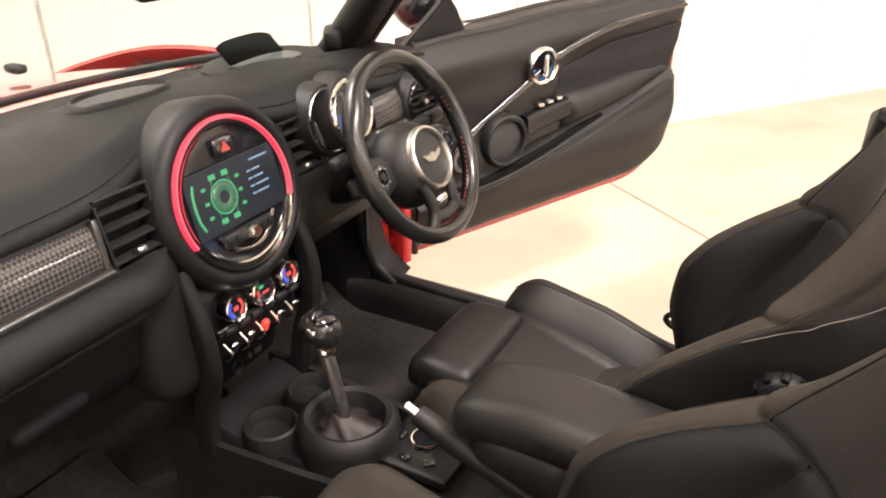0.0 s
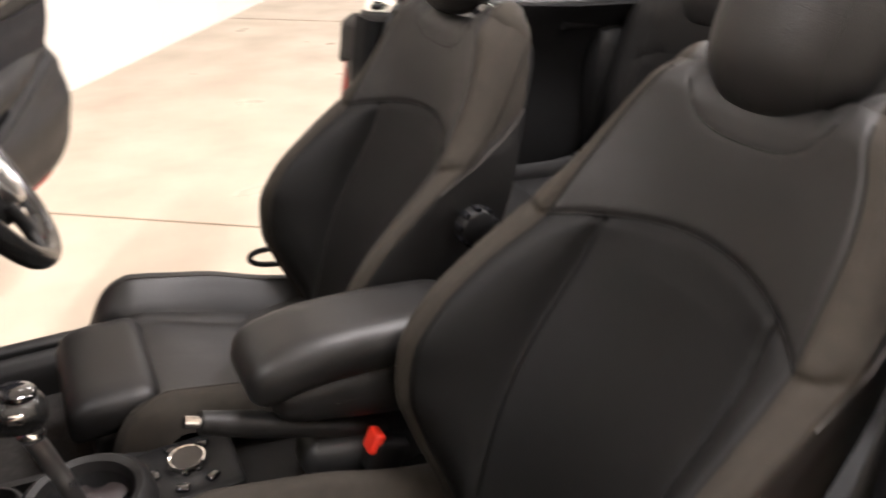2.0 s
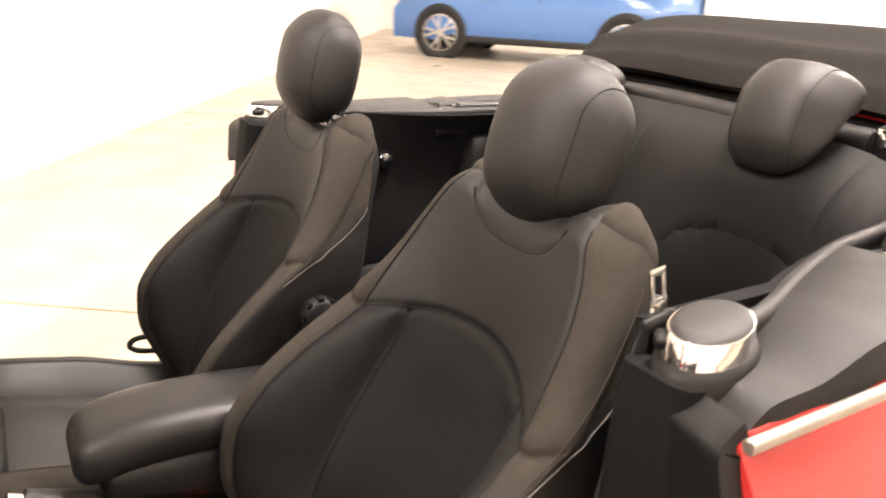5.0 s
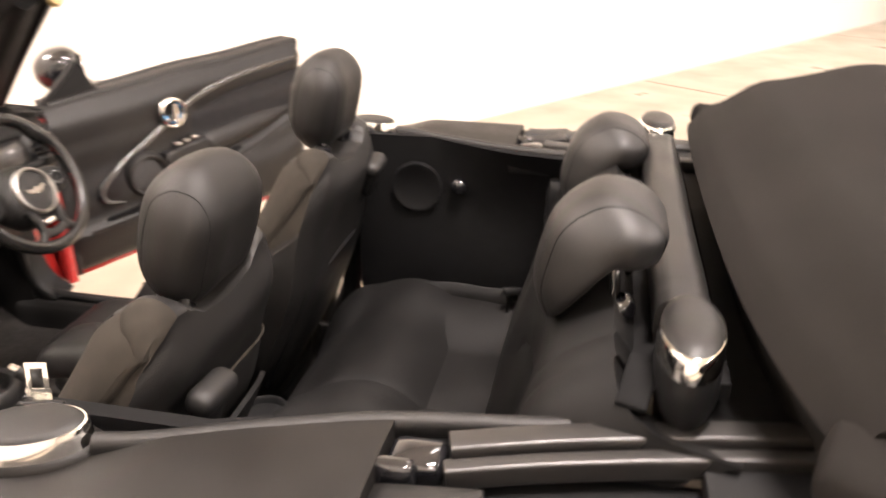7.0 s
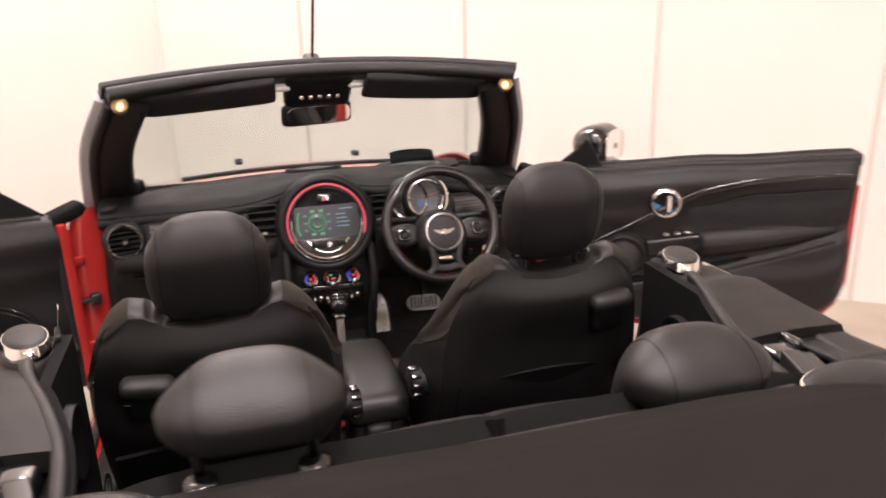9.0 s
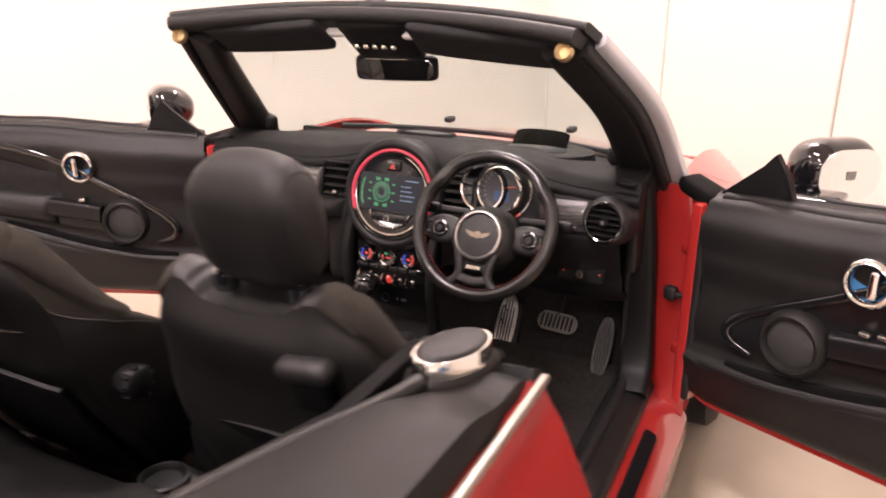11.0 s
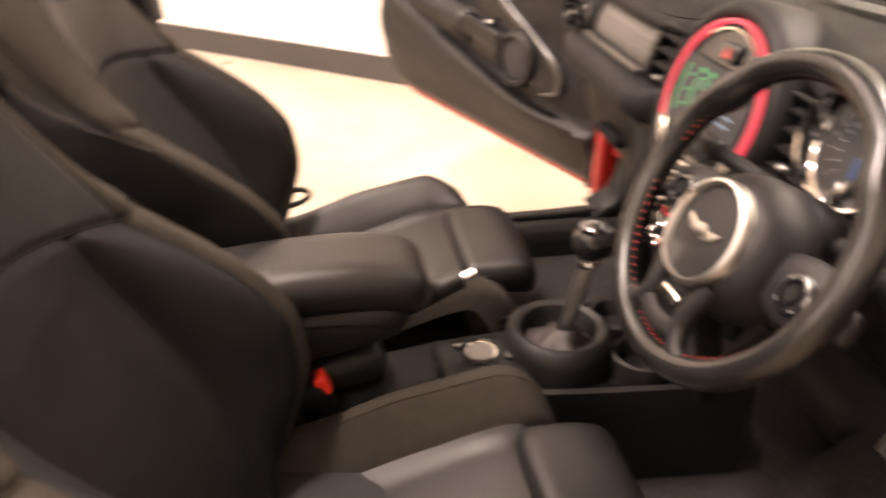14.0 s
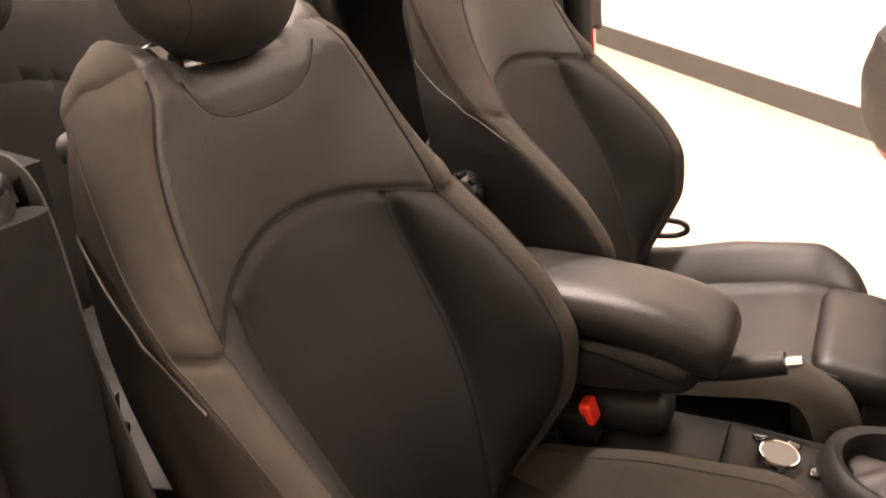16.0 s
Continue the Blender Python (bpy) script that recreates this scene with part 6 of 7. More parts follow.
# ---- rear side trim, caps, parcel strip, folded roof ----
def build_rear_trim():
    def shelf_inner(y):
        return curve_lin([(-1.09, 0.400), (-0.95, 0.428), (-0.74, 0.474), (-0.586, 0.497), (-0.46, 0.536), (-0.30, 0.594), (-0.17, 0.610)], y)
    for s, mm in SIDES:
        def side(u, v):
            y = lerp(-0.20, -0.86, u)
            z = lerp(0.40, 0.985, v)
            x = lerp(0.565 - 0.035 * math.sin(math.pi * min(1, v * 1.2)) ** 2 * math.sin(math.pi * u), min(0.565, shelf_inner(y) + 0.004), max(0.0, (v - 0.62) / 0.38) ** 2)
            return (x, y, z)
        part("side_trim", place(surface(side, 30, 24, -0.02), mm), TRIM_D, car, "black rear side trim")
        def shelf(u, v):
            y = lerp(-0.175, -0.585, u)
            x = lerp(shelf_inner(y), 0.704, v)
            z = 0.972 + 0.020 * math.sin(math.pi * (0.25 + 0.5 * v)) - 0.03 * (v > 0.999)
            z -= 0.03 * max(0, (0.12 - u) / 0.12) ** 2
            near = max(0.0, min(1.0, (y + 0.37) / 0.11))
            z -= 0.022 * near * near * (3 - 2 * near)
            return (x, y, z)
        part("belt_shelf", place(surface(shelf, 24, 12, 0.03), mm), SHELF, car, "black grained rear belt shelf")
        part("shelf_lip", place(sweep([(shelf_inner(lerp(-0.29, -0.85, i / 16)) + 0.004, lerp(-0.29, -0.85, i / 16), 0.975) for i in range(17)], rrect(0.022, 0.030, 0.010)), mm), PLASTIC, car, "black shelf lip")
        part("rail_flap", place(pad((0.10, 0.11, 0.012), 0.005, 4, at=pose(0.640, -0.640, 0.975, -6, 0, 0)), mm), PLASTIC, car, "black hinged flap")
        # chrome-ringed cap by the belt outlet
        cm = mm @ pose(0.612, -0.226, 0.967, 0, 0, -20) @ Matrix.Diagonal((0.66, 1.10, 1, 1))
        part("cap_ring", lathe([(0.0500, 0.0345), (0.0525, 0.0345), (0.0540, 0.0325), (0.0560, 0.014), (0.0570, 0.010)], 48, cm), CHROME, car, "chrome band of the belt cap")
        part("cap_top", lathe([(0, 0.0395), (0.040, 0.0390), (0.0475, 0.0375), (0.0508, 0.0340)], 48, cm), PLASTIC, car, "black belt cap top")
        part("cap_collar", lathe([(0.0562, 0.0115), (0.0600, 0.0105), (0.0650, 0.0040), (0.0690, -0.014), (0.070, -0.05)], 48, cm), SHELF, car, "black moulded cap collar")
        part("belt_slot", place(pad((0.024, 0.026, 0.013), 0.006, 4, at=pose(0.600, -0.184, 0.988, 0, 0, -40)), mm), PLASTIC_D, car, "black belt slot in the cap")
        # rear cap at the end of the roll bar cover, same make
        rm = mm @ pose(0.417, -0.882, 1.050, 0, 0, 3) @ Matrix.Diagonal((1.42, 0.68, 1, 1))
        part("cap_ring", lathe([(0.0470, 0.0355), (0.0490, 0.0350), (0.0505, 0.032), (0.0515, 0.014), (0.0515, 0.008)], 48, rm), CHROME, car, "chrome band of the rear cap")
        part("cap_top", lathe([(0, 0.0440), (0.030, 0.0430), (0.042, 0.0400), (0.0478, 0.0345)], 48, rm), CUSHION, car, "black rear cap top")
        part("cap_plinth", lathe([(0.0505, 0.010), (0.0520, 0.0), (0.0515, -0.035), (0.042, -0.055), (0.040, -0.13)], 40, rm), PLASTIC_D, car, "black cap plinth")
        part("corner_trim", place(pad((0.16, 0.40, 0.50), 0.03, 5, at=(0.555, -0.86, 0.675)), mm), PLASTIC_D, car, "black rear corner trim")
        part("belt_guide", place(pad((0.075, 0.034, 0.008), 0.0035, 4, at=pose(0.446, -0.832, 1.028, 6, 14, 12)), mm), TRIM_D, car, "black belt guide strap")
        # speaker and dial in the side trim
        sp = mm @ Matrix.Translation((0.532, -0.350, 0.862)) @ Matrix.Rotation(radians(-90), 4, "Y")
        part("side_speaker", lathe([(0, -0.001), (0.052, 0.0005), (0.056, 0.0025), (0.060, 0.002), (0.062, -0.02)], 36, sp), PLASTIC_D, car, "black rear speaker")
        part("side_knob", lathe([(0, 0.02), (0.014, 0.018), (0.020, 0.01), (0.022, -0.01)], 24, mm @ Matrix.Translation((0.535, -0.455, 0.872)) @ Matrix.Rotation(radians(-90), 4, "Y")), GLOSS, car, "black coat hook")
    # padded roll bar cover behind the seats, with a seam near each end
    bar = []
    for i in range(61):
        x = lerp(-0.352, 0.352, i / 60)
        seam = 1 - 0.035 * math.exp(-((abs(x) - 0.303) / 0.004) ** 2)
        bar.append([(x, -0.881 + p[0] * seam, 1.046 + p[1] * seam + 0.0015 * math.sin(17 * x)) for p in [(q[0], q[1]) for q in rrect(0.064, 0.064, 0.020, 5)]])
    part("roll_bar_cover", loft(bar), CUSHION, car, "padded black roll bar cover")
    # near-black sheet added to stand for the shade in the gap
    part("cover_gap_shade", surface(lambda u, v: (lerp(-0.42, 0.42, u), lerp(-0.80, -0.93, v), 1.000), 6, 3, 0.02), TRIM_D, car, "dark sheet for the shade in the gap behind the bench")
    part("roof_well", surface(lambda u, v: (lerp(-0.68, 0.68, u), lerp(-0.90, -1.20, v), 0.955 - 0.01 * v), 8, 6, 0.02), PLASTIC_D, car, "black roof well")
    roof = new("folded_roof")
    roof.parent = car
    roof["label"] = "folded black cloth soft top"
    def stack(u, v):
        k = lerp(-1, 1, u)
        yf = -0.938 - 0.075 * k ** 4
        y = lerp(yf, -1.72, v)
        z = curve([(0, 1.088), (0.03, 1.118), (0.16, 1.162), (0.42, 1.192), (0.8, 1.12), (1.0, 1.0)], v)
        z -= 0.045 * abs(k) ** 4
        w = curve([(0, 0.555), (0.25, 0.61), (0.5, 0.64), (1, 0.54)], v)
        z += 0.004 * math.sin(9 * v + 4 * k) * math.sin(3 * k)
        return (k * w, y, z)
    part("top_layer", surface(stack, 40, 40, 0.02), CANVAS, roof, "black soft-top cloth")
    def under(u, v):
        k = lerp(-1, 1, u)
        x, y, z = stack(u, 0)
        return (x * 1.0, y - 0.01 - 0.03 * v, lerp(z - 0.015, 0.97, v))
    part("folded_edge", surface(under, 40, 8, 0.02), CANVAS, roof, "shadowed lower folds of black cloth")
    for s, mm in SIDES:
        def cheek(u, v):
            x, y, z = stack(1.0, u)
            return (x + 0.02 * math.sin(math.pi * v), y, lerp(z - 0.01, 0.95, v))
        part("side_fold", place(surface(cheek, 24, 6, 0.01), mm), CANVAS, roof, "black soft-top side fold")
        part("corner_wedge", place(pad((0.10, 0.16, 0.05), 0.02, 5, at=pose(0.60, -1.05, 1.045, 10, 0, 20)), mm), CANVAS, roof)
    part("boot_lid", surface(lambda u, v: (lerp(-0.60, 0.60, u), lerp(-1.60, -1.86, v), 0.985 - 0.05 * v * v), 10, 6, 0.02), RED, car, "red boot lid")


build_rear_trim()

# ---- centre console ----
con = thing("centre_console", "black centre console with cup holders, gear lever and parking brake", "console")
KNOB = material("satin_black_knob", (0.010, 0.0095, 0.009), 0.24, spec=0.5, mix=(0.016, 0.015, 0.014), scale=20, amount=0.5, rough_var=0.05)
GAITER = material("dark_leather_gaiter", (0.008, 0.005, 0.005), 0.6, mix=(0.018, 0.011, 0.0105), scale=30, amount=0.6, bump=0.3, bump_scale=700)


def build_console():
    def tunnel(u, v):
        # over the tunnel from side to side, back to front
        k = lerp(-1, 1, u)
        y = lerp(-0.36, 0.74, v)
        h = curve([(-0.36, 0.46), (-0.10, 0.455), (0.20, 0.455), (0.34, 0.470), (0.46, 0.470), (0.60, 0.470), (0.74, 0.50)], y)
        w = curve([(-0.36, 0.085), (0.25, 0.085), (0.50, 0.105), (0.74, 0.13)], y)
        return (k * w, y, lerp(h, 0.29, max(0, (abs(k) - 0.78) / 0.22) ** 1.3))
    part("tunnel", surface(tunnel, 40, 50, 0.01), PLASTIC_D, con, "black centre tunnel")
    # ring of the gear lever
    gm = Matrix.Translation((0, 0.503, 0.50))
    part("shift_ring", lathe([(0.058, 0.012), (0.062, 0.026), (0.072, 0.030), (0.082, 0.022), (0.086, 0.0), (0.090, -0.06)], 44, gm), PLASTIC, con, "black rounded shift surround")
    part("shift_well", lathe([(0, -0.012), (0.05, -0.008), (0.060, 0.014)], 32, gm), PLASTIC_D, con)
    rings = []
    for i in range(9):
        t = i / 8
        r = lerp(0.054, 0.014, t ** 0.7)
        rings.append([(r * (1 + 0.26 * (1 - t) * math.sin(5 * a + 3 * t)) * math.cos(a), 0.503 + 0.016 * t + r * (1 + 0.26 * (1 - t) * math.sin(5 * a + 3 * t)) * math.sin(a), 0.497 + 0.028 * t ** 1.2) for a in [2 * math.pi * k / 30 for k in range(30)]])
    part("gaiter", loft(rings), GAITER, con, "creased dark leather gaiter")
    part("shift_shaft", tube([(0, 0.512, 0.52), (0, 0.53, 0.60), (0, 0.542, 0.645)], 0.0115, 14, 5), SATIN, con, "polished dark shift shaft")
    part("shaft_collar", lathe([(0.013, -0.004), (0.016, 0.0), (0.016, 0.006), (0.013, 0.010)], 24, pose(0, 0.540, 0.638, 15, 0, 0)), CHROME, con, "chrome shaft collar")
    def knob(p):
        return Vector((p.x * (1 - 0.15 * (p.z < 0)), p.y, p.z))
    part("shift_knob", place(pad((0.054, 0.070, 0.058), 0.026, 9, warp=knob), pose(0, 0.548, 0.676, 12, 0, 0)), KNOB, con, "smooth black shift knob")
    part("knob_cap", lathe([(0, 0.004), (0.016, 0.003), (0.020, 0.0)], 24, pose(0, 0.540, 0.706, 14, 0, 0)), GLOSS, con, "black knob cap")
    part("knob_trim", lathe([(0.0195, 0.001), (0.0205, 0.0018), (0.0212, -0.002)], 24, pose(0, 0.540, 0.704, 14, 0, 0)), CHROME_D, con, "dark chrome knob ring")
    part("knob_button", place(pad((0.006, 0.018, 0.014), 0.003, 3, at=(-0.026, 0.0, 0.008)), pose(0, 0.548, 0.676, 12, 0, 0)), CHROME, con, "chrome release button")
    # cup holders
    for x in (-0.055, 0.055):
        cm = Matrix.Translation((x, 0.622, 0.497))
        part("cup_holder", lathe([(0.0, -0.075), (0.034, -0.075), (0.038, 0.0), (0.041, 0.006), (0.046, 0.004), (0.050, -0.02), (0.050, -0.09)], 36, cm), PLASTIC, con, "black plastic cup holder")
        part("cup_tab", place(pad((0.030, 0.008, 0.045), 0.003, 3, at=pose(0, -0.036, -0.028, 0, 0, 0)), cm), PLASTIC_D, con)
    # side walls of the console front
    for s, mm in SIDES:
        def wall(u, v):
            y = lerp(0.42, 0.78, u)
            return (lerp(0.088, 0.122, u ** 0.6), y, lerp(0.30, 0.485, v))
        part("console_side", place(surface(wall, 12, 8, -0.012), mm), PLASTIC, con, "black console side")
    # controller wheel on its plate
    pm = Matrix.Translation((0.026, 0.372, 0.487))
    part("controller_plate", place(pad((0.125, 0.135, 0.020), 0.009, 5), pm), PLASTIC_D, con, "black controller plate")
    part("controller", lathe([(0, 0.026), (0.022, 0.026), (0.0235, 0.024), (0.025, 0.008)], 32, pm), GLOSS, con, "black controller knob")
    part("controller_ring", lathe([(0.0225, 0.0265), (0.0245, 0.027), (0.0262, 0.024), (0.0265, 0.008)], 32, pm), CHROME, con, "chrome controller ring")
    for a in (20, 90, 160, 215, 325):
        part("controller_key", place(pad((0.020, 0.014, 0.008), 0.004, 3, at=Matrix.Rotation(radians(a), 4, "Z") @ pose(0.045, 0, 0.012, 0, 0, 90)), pm), GLOSS, con)
    # parking brake
    p0, p1 = Vector((-0.028, 0.10, 0.497)), Vector((-0.034, 0.372, 0.619))
    part("brake_lever", sweep([p0.lerp(p1, t) for t in (0, 0.2, 0.45, 0.7, 0.93)], rrect(0.034, 0.034, 0.014), scale=lambda t: curve([(0, 0.75), (0.4, 0.85), (0.8, 1.05), (1, 0.85)], t)), PLASTIC, con, "black parking brake grip")
    part("brake_button", sweep([p0.lerp(p1, t) for t in (0.92, 0.97, 1.0)], circle(0.008, 14)), CHROME, con, "chrome brake button")
    part("brake_gaiter", pad((0.085, 0.20, 0.07), 0.03, 6, at=pose(-0.02, 0.13, 0.475, 12, 0, 0)), RUBBER, con, "black brake gaiter")
    part("rear_cup_holder", lathe([(0, -0.05), (0.034, -0.05), (0.037, 0.0), (0.041, 0.005), (0.046, 0.002), (0.048, -0.06)], 32, pose(0.002, -0.165, 0.568)), PLASTIC_D, con, "black rear cup holder")
    part("rear_cup_base", pad((0.12, 0.14, 0.12), 0.03, 5, at=(0.0, -0.165, 0.50)), PLASTIC_D, con)
    # rear end of the tunnel
    part("console_rear", pad((0.15, 0.12, 0.16), 0.03, 6, at=(0, -0.30, 0.43)), PLASTIC_D, con)


CHROME_D = material("dark_chrome", (0.22, 0.215, 0.21), 0.12, 1.0, mix=(0.15, 0.145, 0.14), scale=30, amount=0.5)
build_console()


def build_armrest():
    a = new("armrest")
    a.parent = con
    a["label"] = "padded black leather armrest between the front seats"
    def lid(p):
        k = (p.y + 0.17) / 0.34
        return Vector((p.x * (1.0 - 0.06 * k), p.y, p.z * (1.0) + 0.010 * math.sin(math.pi * k) - 0.014 * max(0, k - 0.75) / 0.25))
    part("armrest_lid", pad((0.150, 0.34, 0.075), 0.034, 10, warp=lid, at=pose(0.003, 0.120, 0.648, 3, 0, 0)), CUSHION, a, "padded black leather lid")
    def box(p):
        k = (p.y + 0.15) / 0.30
        return Vector((p.x, p.y, p.z + 0.03 * max(0, k - 0.45) * (p.z < 0) * 2))
    part("armrest_box", pad((0.132, 0.30, 0.095), 0.030, 8, warp=box, at=pose(0.003, 0.112, 0.585, 3, 0, 0)), PLASTIC, a, "black plastic armrest box")
    part("box_seam", sweep([(0.0705, lerp(-0.02, 0.24, i / 12), 0.602 + 0.012 * math.sin(i / 12 * math.pi)) for i in range(13)], circle(0.002, 5)), SEAM, a)
    part("hinge_post", pad((0.07, 0.07, 0.20), 0.02, 5, at=(0, -0.03, 0.52)), PLASTIC_D, a, "black armrest hinge post")


build_armrest()

# ---- pedals, mats, belts ----
DARKPAD = material("dark_pedal_plate", (0.07, 0.068, 0.066), 0.4, 0.6, mix=(0.04, 0.04, 0.04), scale=40, amount=0.5)


def build_pedals():
    p = thing("pedal_set", "brushed metal sports pedals with rubber ribs and a footrest", "pedals")
    fm = pose(0.205, 1.02, 0.405, 58, 0, 0)
    def plate(name, m, w, h, lab, ribs=5, look=None):
        part(name, place(panel([(w / 2 * math.cos(a) * abs(math.cos(a)) ** -0.25, h / 2 * math.sin(a) * abs(math.sin(a)) ** -0.1) for a in [2 * math.pi * (q + 0.5) / 36 for q in range(36)]] if h > w else rrect(w, h, h * 0.48, 8), 0.010, 0.003), m), look or SATIN, p, lab)
        for i in range(ribs):
            x = lerp(-w * 0.30, w * 0.30, i / max(1, ribs - 1)) if h > w else 0
            if h > w:
                part("pedal_rib", place(pad((w * 0.07, h * (0.55 if abs(x) > w * 0.2 else 0.82), 0.005), 0.002, 2, at=(x, 0, 0.011)), m), RUBBER, p)
            else:
                xx = lerp(-w * 0.36, w * 0.36, i / max(1, ribs - 1))
                part("pedal_rib", place(pad((w * 0.05, h * 0.72, 0.006), 0.002, 2, at=(xx, 0, 0.011)), m), RUBBER, p)
    plate("footrest", fm, 0.062, 0.185, "brushed metal footrest plate")
    part("footrest_base", place(pad((0.09, 0.26, 0.05), 0.015, 4, at=(0, -0.03, -0.03)), fm), PLASTIC_D, p, "black footrest base")
    bm_ = pose(0.370, 1.015, 0.445, 52, 0, -6)
    plate("brake_pedal", bm_, 0.125, 0.058, "brushed metal brake pedal", 8)
    part("brake_arm", tube([(0.37, 1.03, 0.45), (0.375, 1.06, 0.52), (0.375, 1.08, 0.62)], 0.009), PLASTIC_D, p)
    am = pose(0.515, 0.995, 0.40, 60, 0, -4)
    plate("accelerator", am, 0.052, 0.185, "dark ribbed accelerator plate", 5, DARKPAD)
    part("accelerator_base", place(pad((0.085, 0.07, 0.02), 0.006, 3, at=(0, -0.105, -0.008)), am), RUBBER, p)


build_pedals()


def build_mats():
    for s, mm in SIDES:
        m = thing("floor_mat", "black velour car floor mat in the footwell", "floor mat", "floor mats")
        def mat(u, v):
            x = lerp(0.14, 0.575, u)
            y = lerp(0.38, 0.98, v)
            return (x, y, 0.306 + 0.10 * max(0, (y - 0.88) / 0.10) ** 1.5 * 0.6 + 0.003 * math.sin(9 * x) * math.sin(7 * y))
        part("velour_surface", place(surface(mat, 20, 24, 0.008), mm), CARPET, m, "black velour pile")
        edge = [(0.145, 0.385, 0.312), (0.57, 0.385, 0.312), (0.57, 0.88, 0.312), (0.145, 0.88, 0.312)]
        part("binding", place(sweep([Vector(edge[0]).lerp(Vector(edge[1]), i / 8) for i in range(9)], circle(0.004, 6)), mm), RUBBER, m, "black stitched binding")


build_mats()
BELT = material("black_belt_webbing", (0.018, 0.018, 0.018), 0.75, spec=0.3, mix=(0.03, 0.03, 0.03), scale=200, amount=0.5, bump=0.5, bump_scale=1200)


def build_belts():
    for s, mm in SIDES:
        b = thing("seat_belt", "black front seat belt with a metal tongue hanging at the pillar", "seat belt", "seat belts")
        part("webbing", place(sweep(smooth_path([(0.580, -0.228, 0.958), (0.566, -0.215, 0.975), (0.562, -0.20, 0.94), (0.570, -0.17, 0.80), (0.575, -0.10, 0.55), (0.58, -0.04, 0.40)], 8), rrect(0.044, 0.003, 0.001, 1), up=(1, 0, 0)), mm), BELT, b, "black belt webbing")
        tm = mm @ (pose(0.566, -0.205, 1.000, 80, 0, 78) if s < 0 else pose(0.567, -0.165, 0.74, 80, 0, 20)) @ Matrix.Scale(0.78, 4)
        part("tongue", place(join(pad((0.008, 0.055, 0.003), 0.001, 2, at=(-0.012, 0.02, 0)), pad((0.008, 0.055, 0.003), 0.001, 2, at=(0.012, 0.02, 0)), pad((0.032, 0.010, 0.003), 0.001, 2, at=(0, 0.046, 0)), pad((0.036, 0.022, 0.003), 0.001, 2, at=(0, 0.002, 0))), tm), CHROME, b, "bright metal belt tongue")
        part("tongue_grip", place(pad((0.066, 0.020, 0.012), 0.005, 3, at=(0, -0.016, 0)), tm), PLASTIC_D, b, "black tongue grip")
        k = thing("belt_buckle", "black seat belt buckle with a red release button", "buckle", "belt buckles")
        bm_ = mm @ pose(0.066, 0.118, 0.508, 24, 0, 0)
        part("buckle_body", place(pad((0.034, 0.060, 0.055), 0.010, 5, at=(0, -0.012, -0.018)), bm_), PLASTIC_D, k, "black buckle body")
        part("buckle_stem", place(pad((0.026, 0.03, 0.16), 0.008, 3, at=(0, -0.03, -0.10)), bm_), PLASTIC_D, k)
        part("release_button", place(pad((0.030, 0.018, 0.034), 0.005, 4, at=(0, 0.014, 0.002)), bm_), RED_BTN, k, "red release button")
    # rear belt on the far side with its tongue, and a second by the near headrest
    rb = thing("seat_belt", "black rear seat belt lying across the side trim", "seat belt", "seat belts")
    part("webbing", sweep(smooth_path([(0.50, -0.33, 0.60), (0.49, -0.45, 0.615), (0.47, -0.56, 0.62), (0.45, -0.66, 0.64)], 8), rrect(0.004, 0.045, 0.001, 1)), BELT, rb, "black belt webbing")
    tm = pose(0.440, -0.600, 0.615, 80, 10, -60)
    part("tongue", place(join(pad((0.008, 0.045, 0.003), 0.001, 2, at=(-0.011, 0.0, 0)), pad((0.008, 0.045, 0.003), 0.001, 2, at=(0.011, 0.0, 0)), pad((0.030, 0.010, 0.003), 0.001, 2, at=(0, -0.02, 0)), pad((0.034, 0.018, 0.003), 0.001, 2, at=(0, 0.022, 0))), tm), CHROME, rb, "bright metal belt tongue")
    part("tongue_grip", place(pad((0.055, 0.020, 0.014), 0.005, 3, at=(0, 0.036, 0)), tm), PLASTIC_D, rb)
    lb = thing("seat_belt", "black rear seat belt running from the parcel strip", "seat belt", "seat belts")
    part("webbing", sweep(smooth_path([(-0.425, -0.865, 1.030), (-0.435, -0.835, 1.022), (-0.445, -0.805, 0.995), (-0.45, -0.790, 0.95)], 8), rrect(0.045, 0.003, 0.001, 1)), BELT, lb, "black belt webbing")


build_belts()


# ---- label and striker on the passenger's jamb ----
def build_jamb_details():
    PAPER = material("label_paper", (0.30, 0.27, 0.225), 0.6, mix=(0.27, 0.245, 0.205), scale=60, amount=0.5)
    INK = material("label_ink", (0.09, 0.085, 0.08), 0.7, mix=(0.14, 0.13, 0.12), scale=200, amount=0.5)
    st = thing("sticker", "cream paper information sticker with dark printed bars", "sticker")
    m = Matrix.Translation((-0.6945, -0.1755, 0.790)) @ Matrix.Rotation(radians(-90), 4, "X") @ pose(0, 0, 0, 0, 6, -4)
    part("paper", place(panel(rrect(0.044, 0.084, 0.003), 0.001, 0), m), PAPER, st, smooth=False)
    for i in range(11):
        part("text_bar", place(pad((0.0016 + 0.0012 * (i % 3 == 0), lerp(0.018, 0.068, (i * 37 % 10) / 10), 0.0012), 0.0003, 1, at=(-0.018 + 0.0036 * i, 0.007 * ((i * 7) % 3 - 1) * (i % 2), 0.0006)), m), INK, st)
    for s, mm in SIDES:
        part("striker", place(join(pad((0.06, 0.012, 0.05), 0.005, 3), tube([(-0.018, 0.01, -0.012), (-0.018, 0.035, -0.012), (0.018, 0.035, 0.012), (0.018, 0.01, 0.012)], 0.005, 8, 3)), mm @ pose(0.694, -0.168, 0.712)), DARKTRIM, car, "metal door striker")


build_jamb_details()

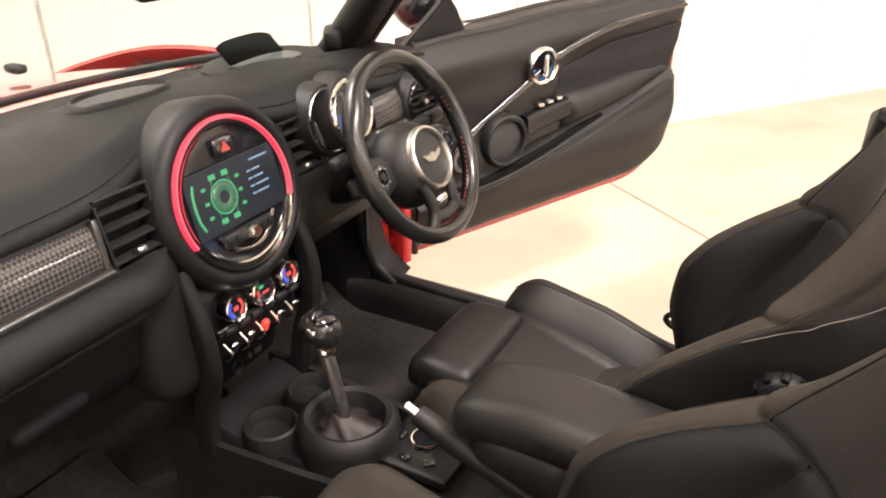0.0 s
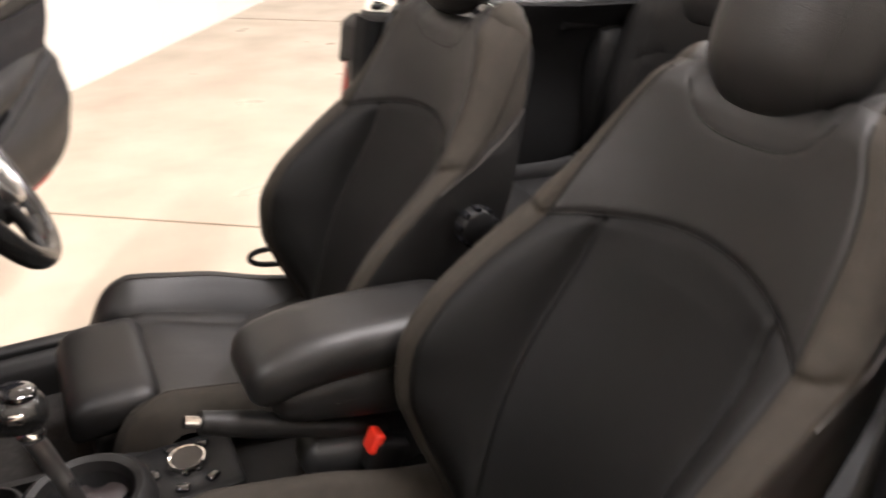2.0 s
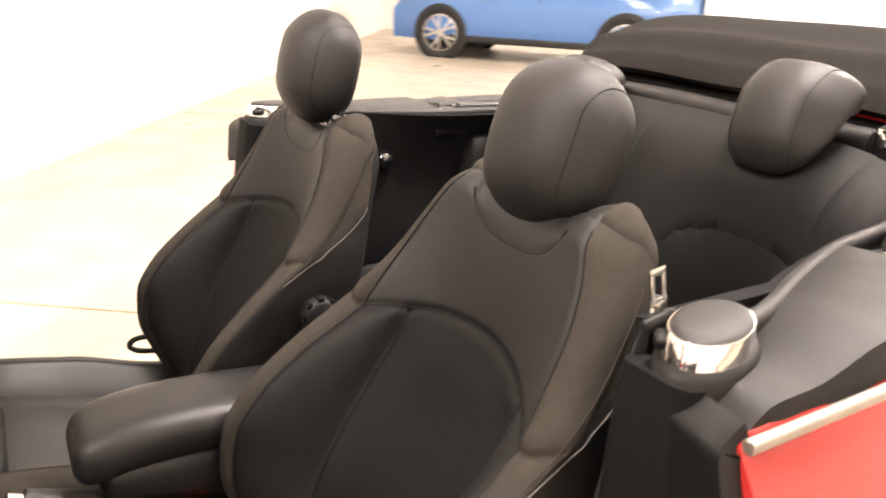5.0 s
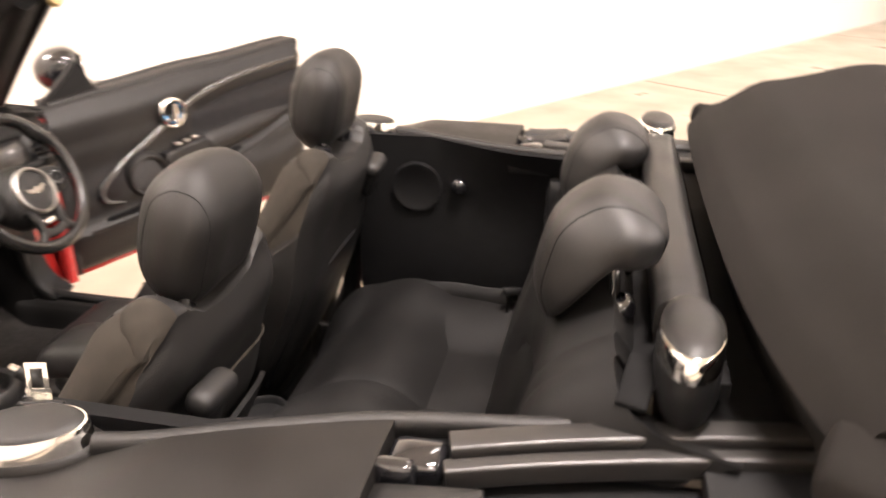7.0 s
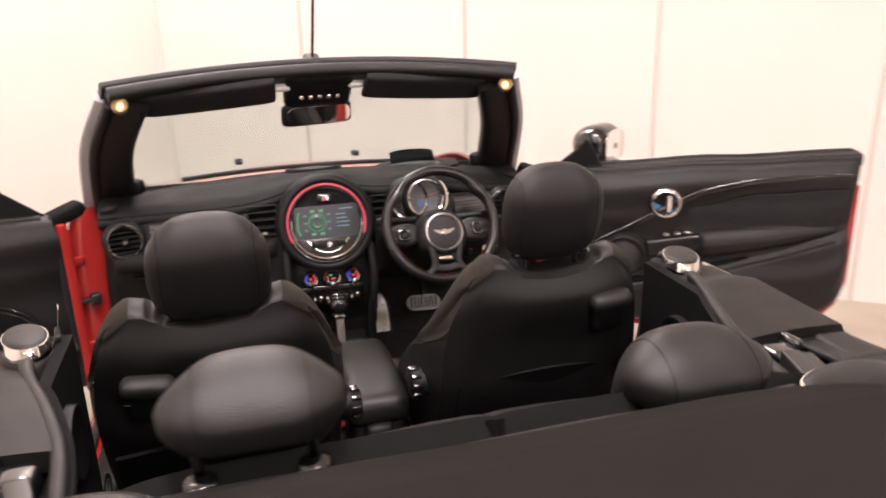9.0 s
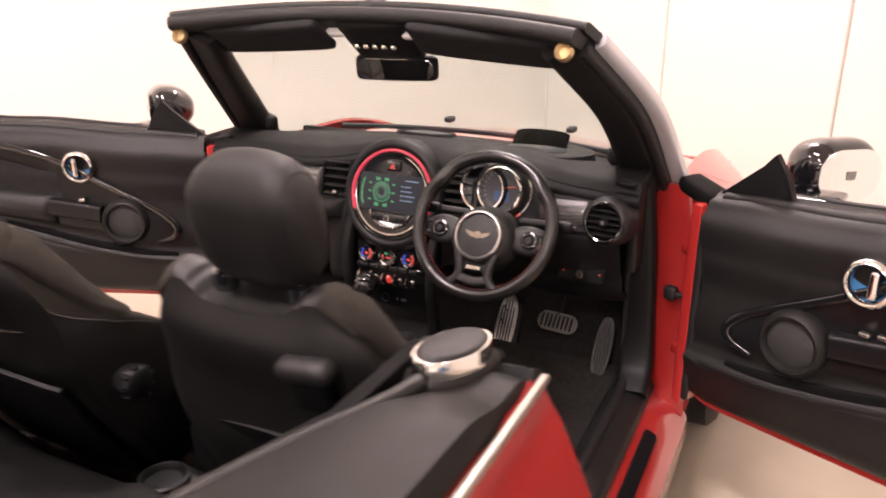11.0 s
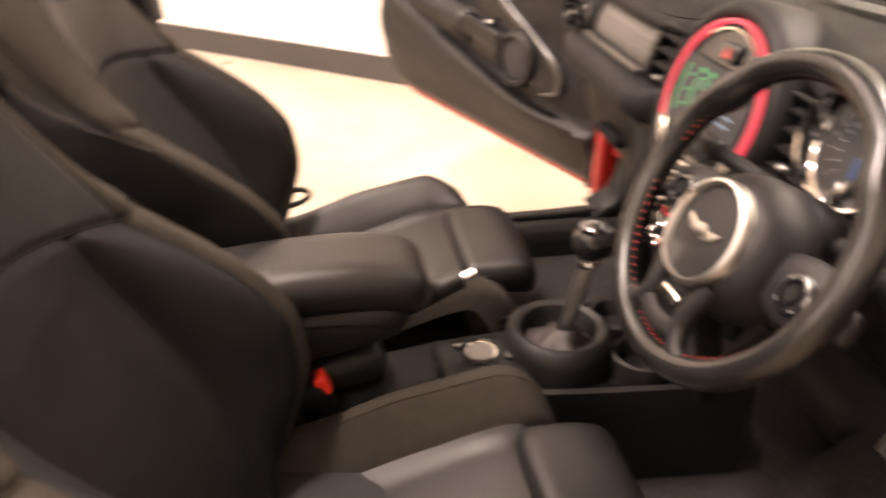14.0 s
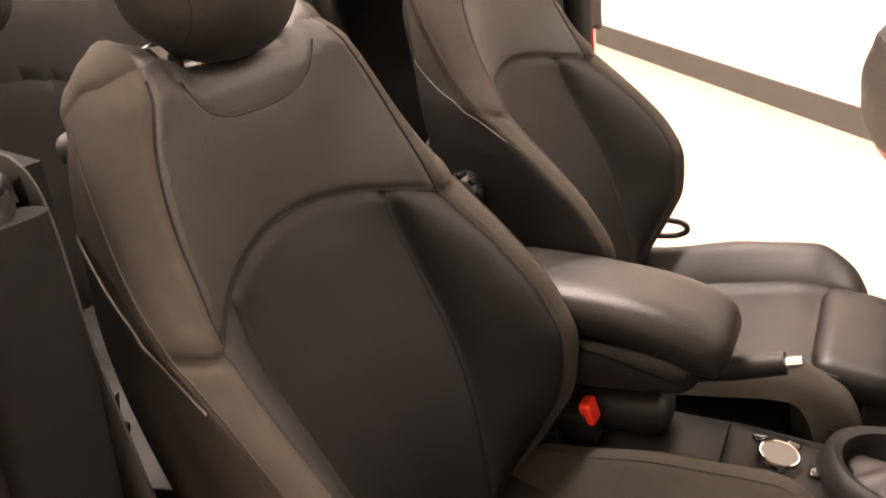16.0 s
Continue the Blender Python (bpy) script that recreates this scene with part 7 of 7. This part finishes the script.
# ---- other cars of the showroom ----
BLUE = material("blue_paint", (0.045, 0.14, 0.36), 0.28, coat=1.0, mix=(0.04, 0.12, 0.31), scale=4, amount=0.4)
WHITEP = material("white_paint", (0.75, 0.74, 0.72), 0.3, coat=0.8, mix=(0.68, 0.67, 0.65), scale=4, amount=0.4)
GREYP = material("grey_paint", (0.12, 0.115, 0.11), 0.3, coat=0.8, mix=(0.10, 0.095, 0.09), scale=4, amount=0.4)
DARKGLASS = material("dark_car_glass", (0.02, 0.022, 0.025), 0.06, spec=0.7, mix=(0.03, 0.032, 0.035), scale=3, amount=0.4)


def parked_car(at, yaw, paint, lab, L=4.6, H=1.62, W=1.85, wheel_r=0.37):
    c = thing("parked_car", lab, "car", "parked showroom cars", at)
    c.rotation_euler = (0, 0, yaw)
    def hull(u, v):
        # u along the length, v round the section from sill over the roof to sill
        x = lerp(-L / 2, L / 2, u)
        t = x / (L / 2)
        roof = curve([(-1, 0.62 * H), (-0.92, 0.70 * H), (-0.60, 0.98 * H), (-0.1, H), (0.25, 0.95 * H), (0.52, 0.68 * H), (0.9, 0.60 * H), (1, 0.42 * H)], t)
        belt = min(roof, 0.60 * H)
        w = W / 2 * curve([(-1, 0.86), (-0.8, 0.97), (0.7, 0.97), (1, 0.78)], t)
        prof = [(w * 0.96, 0.26), (w, 0.45), (w, belt * 0.85), (w * 0.96, belt), (lerp(w * 0.96, w * 0.74, (roof - belt) / (0.4 * H + 1e-6)), lerp(belt, roof, 0.92)), (w * 0.55 if roof > belt else w * 0.8, roof), (0, roof + 0.02)]
        full = prof + [(-a, b) for a, b in prof[-2::-1]]
        s = v * (len(full) - 1)
        i = min(int(s), len(full) - 2)
        a, b = lerp(Vector(full[i]), Vector(full[i + 1]), s - i)
        return (x, a, b)
    part("body", surface(hull, 60, 48, 0.02), paint, c, angle=40)
    for e in (-1, 1):
        def glass(u, v):
            x = lerp(-0.33 * L, 0.19 * L, u)
            k = v
            top = 0.93 * H if u < 0.75 else lerp(0.93, 0.74, (u - 0.75) / 0.25) * H
            return (x, e * (lerp(W / 2 * 0.955, W / 2 * 0.755, k) + 0.008), lerp(0.625 * H, top, k))
        part("side_window", surface(glass, 16, 6, 0.006), DARKGLASS, c, "dark side glass")
        part("sill_trim", pad((L * 0.62, 0.05, 0.10), 0.02, 4, at=(0, e * W / 2 * 0.97, 0.30)), RUBBER, c, "black sill trim")
        for x in (-0.30 * L, 0.31 * L):
            wm = Matrix.Translation((x, e * (W / 2 - 0.10), wheel_r)) @ Matrix.Rotation(radians(-90 * e), 4, "X")
            r = wheel_r
            w_ = new("wheel")
            w_.parent = c
            part("wheel_arch", lathe([(r * 0.9, 0.10), (r * 1.12, 0.112), (r * 1.16, 0.10), (r * 1.16, 0.0)], 36, wm), RUBBER, w_, "black wheel arch")
            part("tyre", lathe([(r * 0.70, 0.09), (r * 0.76, 0.115), (r * 0.95, 0.12), (r, 0.09), (r, -0.10), (r * 0.7, -0.10)], 40, wm), RUBBER, w_, "black tyre")
            part("rim", lathe([(0, 0.02), (r * 0.6, 0.02), (r * 0.69, 0.10), (r * 0.73, 0.10), (r * 0.73, -0.05)], 40, wm), PLASTIC_D, w_, "dark wheel well")
            for k in range(5):
                for dd in (-0.16, 0.16):
                    a = 2 * math.pi * k / 5 + dd
                    part("spoke", place(pad((r * 0.66, 0.035, 0.03), 0.008, 3, at=Matrix.Rotation(a, 4, "Z") @ pose(r * 0.36, 0, 0.085, 0, 0, 10 if dd > 0 else -10)), wm), SATIN, w_, "bright alloy spoke")
            part("rim_edge", lathe([(r * 0.68, 0.10), (r * 0.71, 0.118), (r * 0.745, 0.112)], 40, wm), SATIN, w_, "bright rim edge")
            part("hub_cap", lathe([(0, 0.105), (r * 0.13, 0.10), (r * 0.16, 0.07)], 20, wm), SATIN, w_)
        part("mirror", pad((0.18, 0.16, 0.13), 0.05, 5, at=(0.15 * L, e * (W / 2 + 0.07), 0.64 * H)), paint, c, "door mirror")
        part("door_seam", pad((0.008, 0.012, 0.70), 0.003, 2, at=(-0.02 * L, e * (W / 2 - 0.020), 0.66)), RUBBER, c)
    return c


parked_car((8.9, -7.35, 0), math.atan2(0.62, 0.78), BLUE, "blue sport utility car with five-spoke alloy wheels parked in the showroom")
parked_car((3.6, -12.6, 0), math.atan2(0.3, 0.95), WHITEP, "white car parked far across the showroom", 4.3, 1.5)
parked_car((-1.6, -13.4, 0), math.atan2(0.3, 0.95), WHITEP, "white car parked far across the showroom", 4.3, 1.5)
parked_car((0.2, -9.6, 0), math.atan2(0.5, 0.85), GREYP, "dark grey car parked beyond the folded roof", 4.2, 1.35)
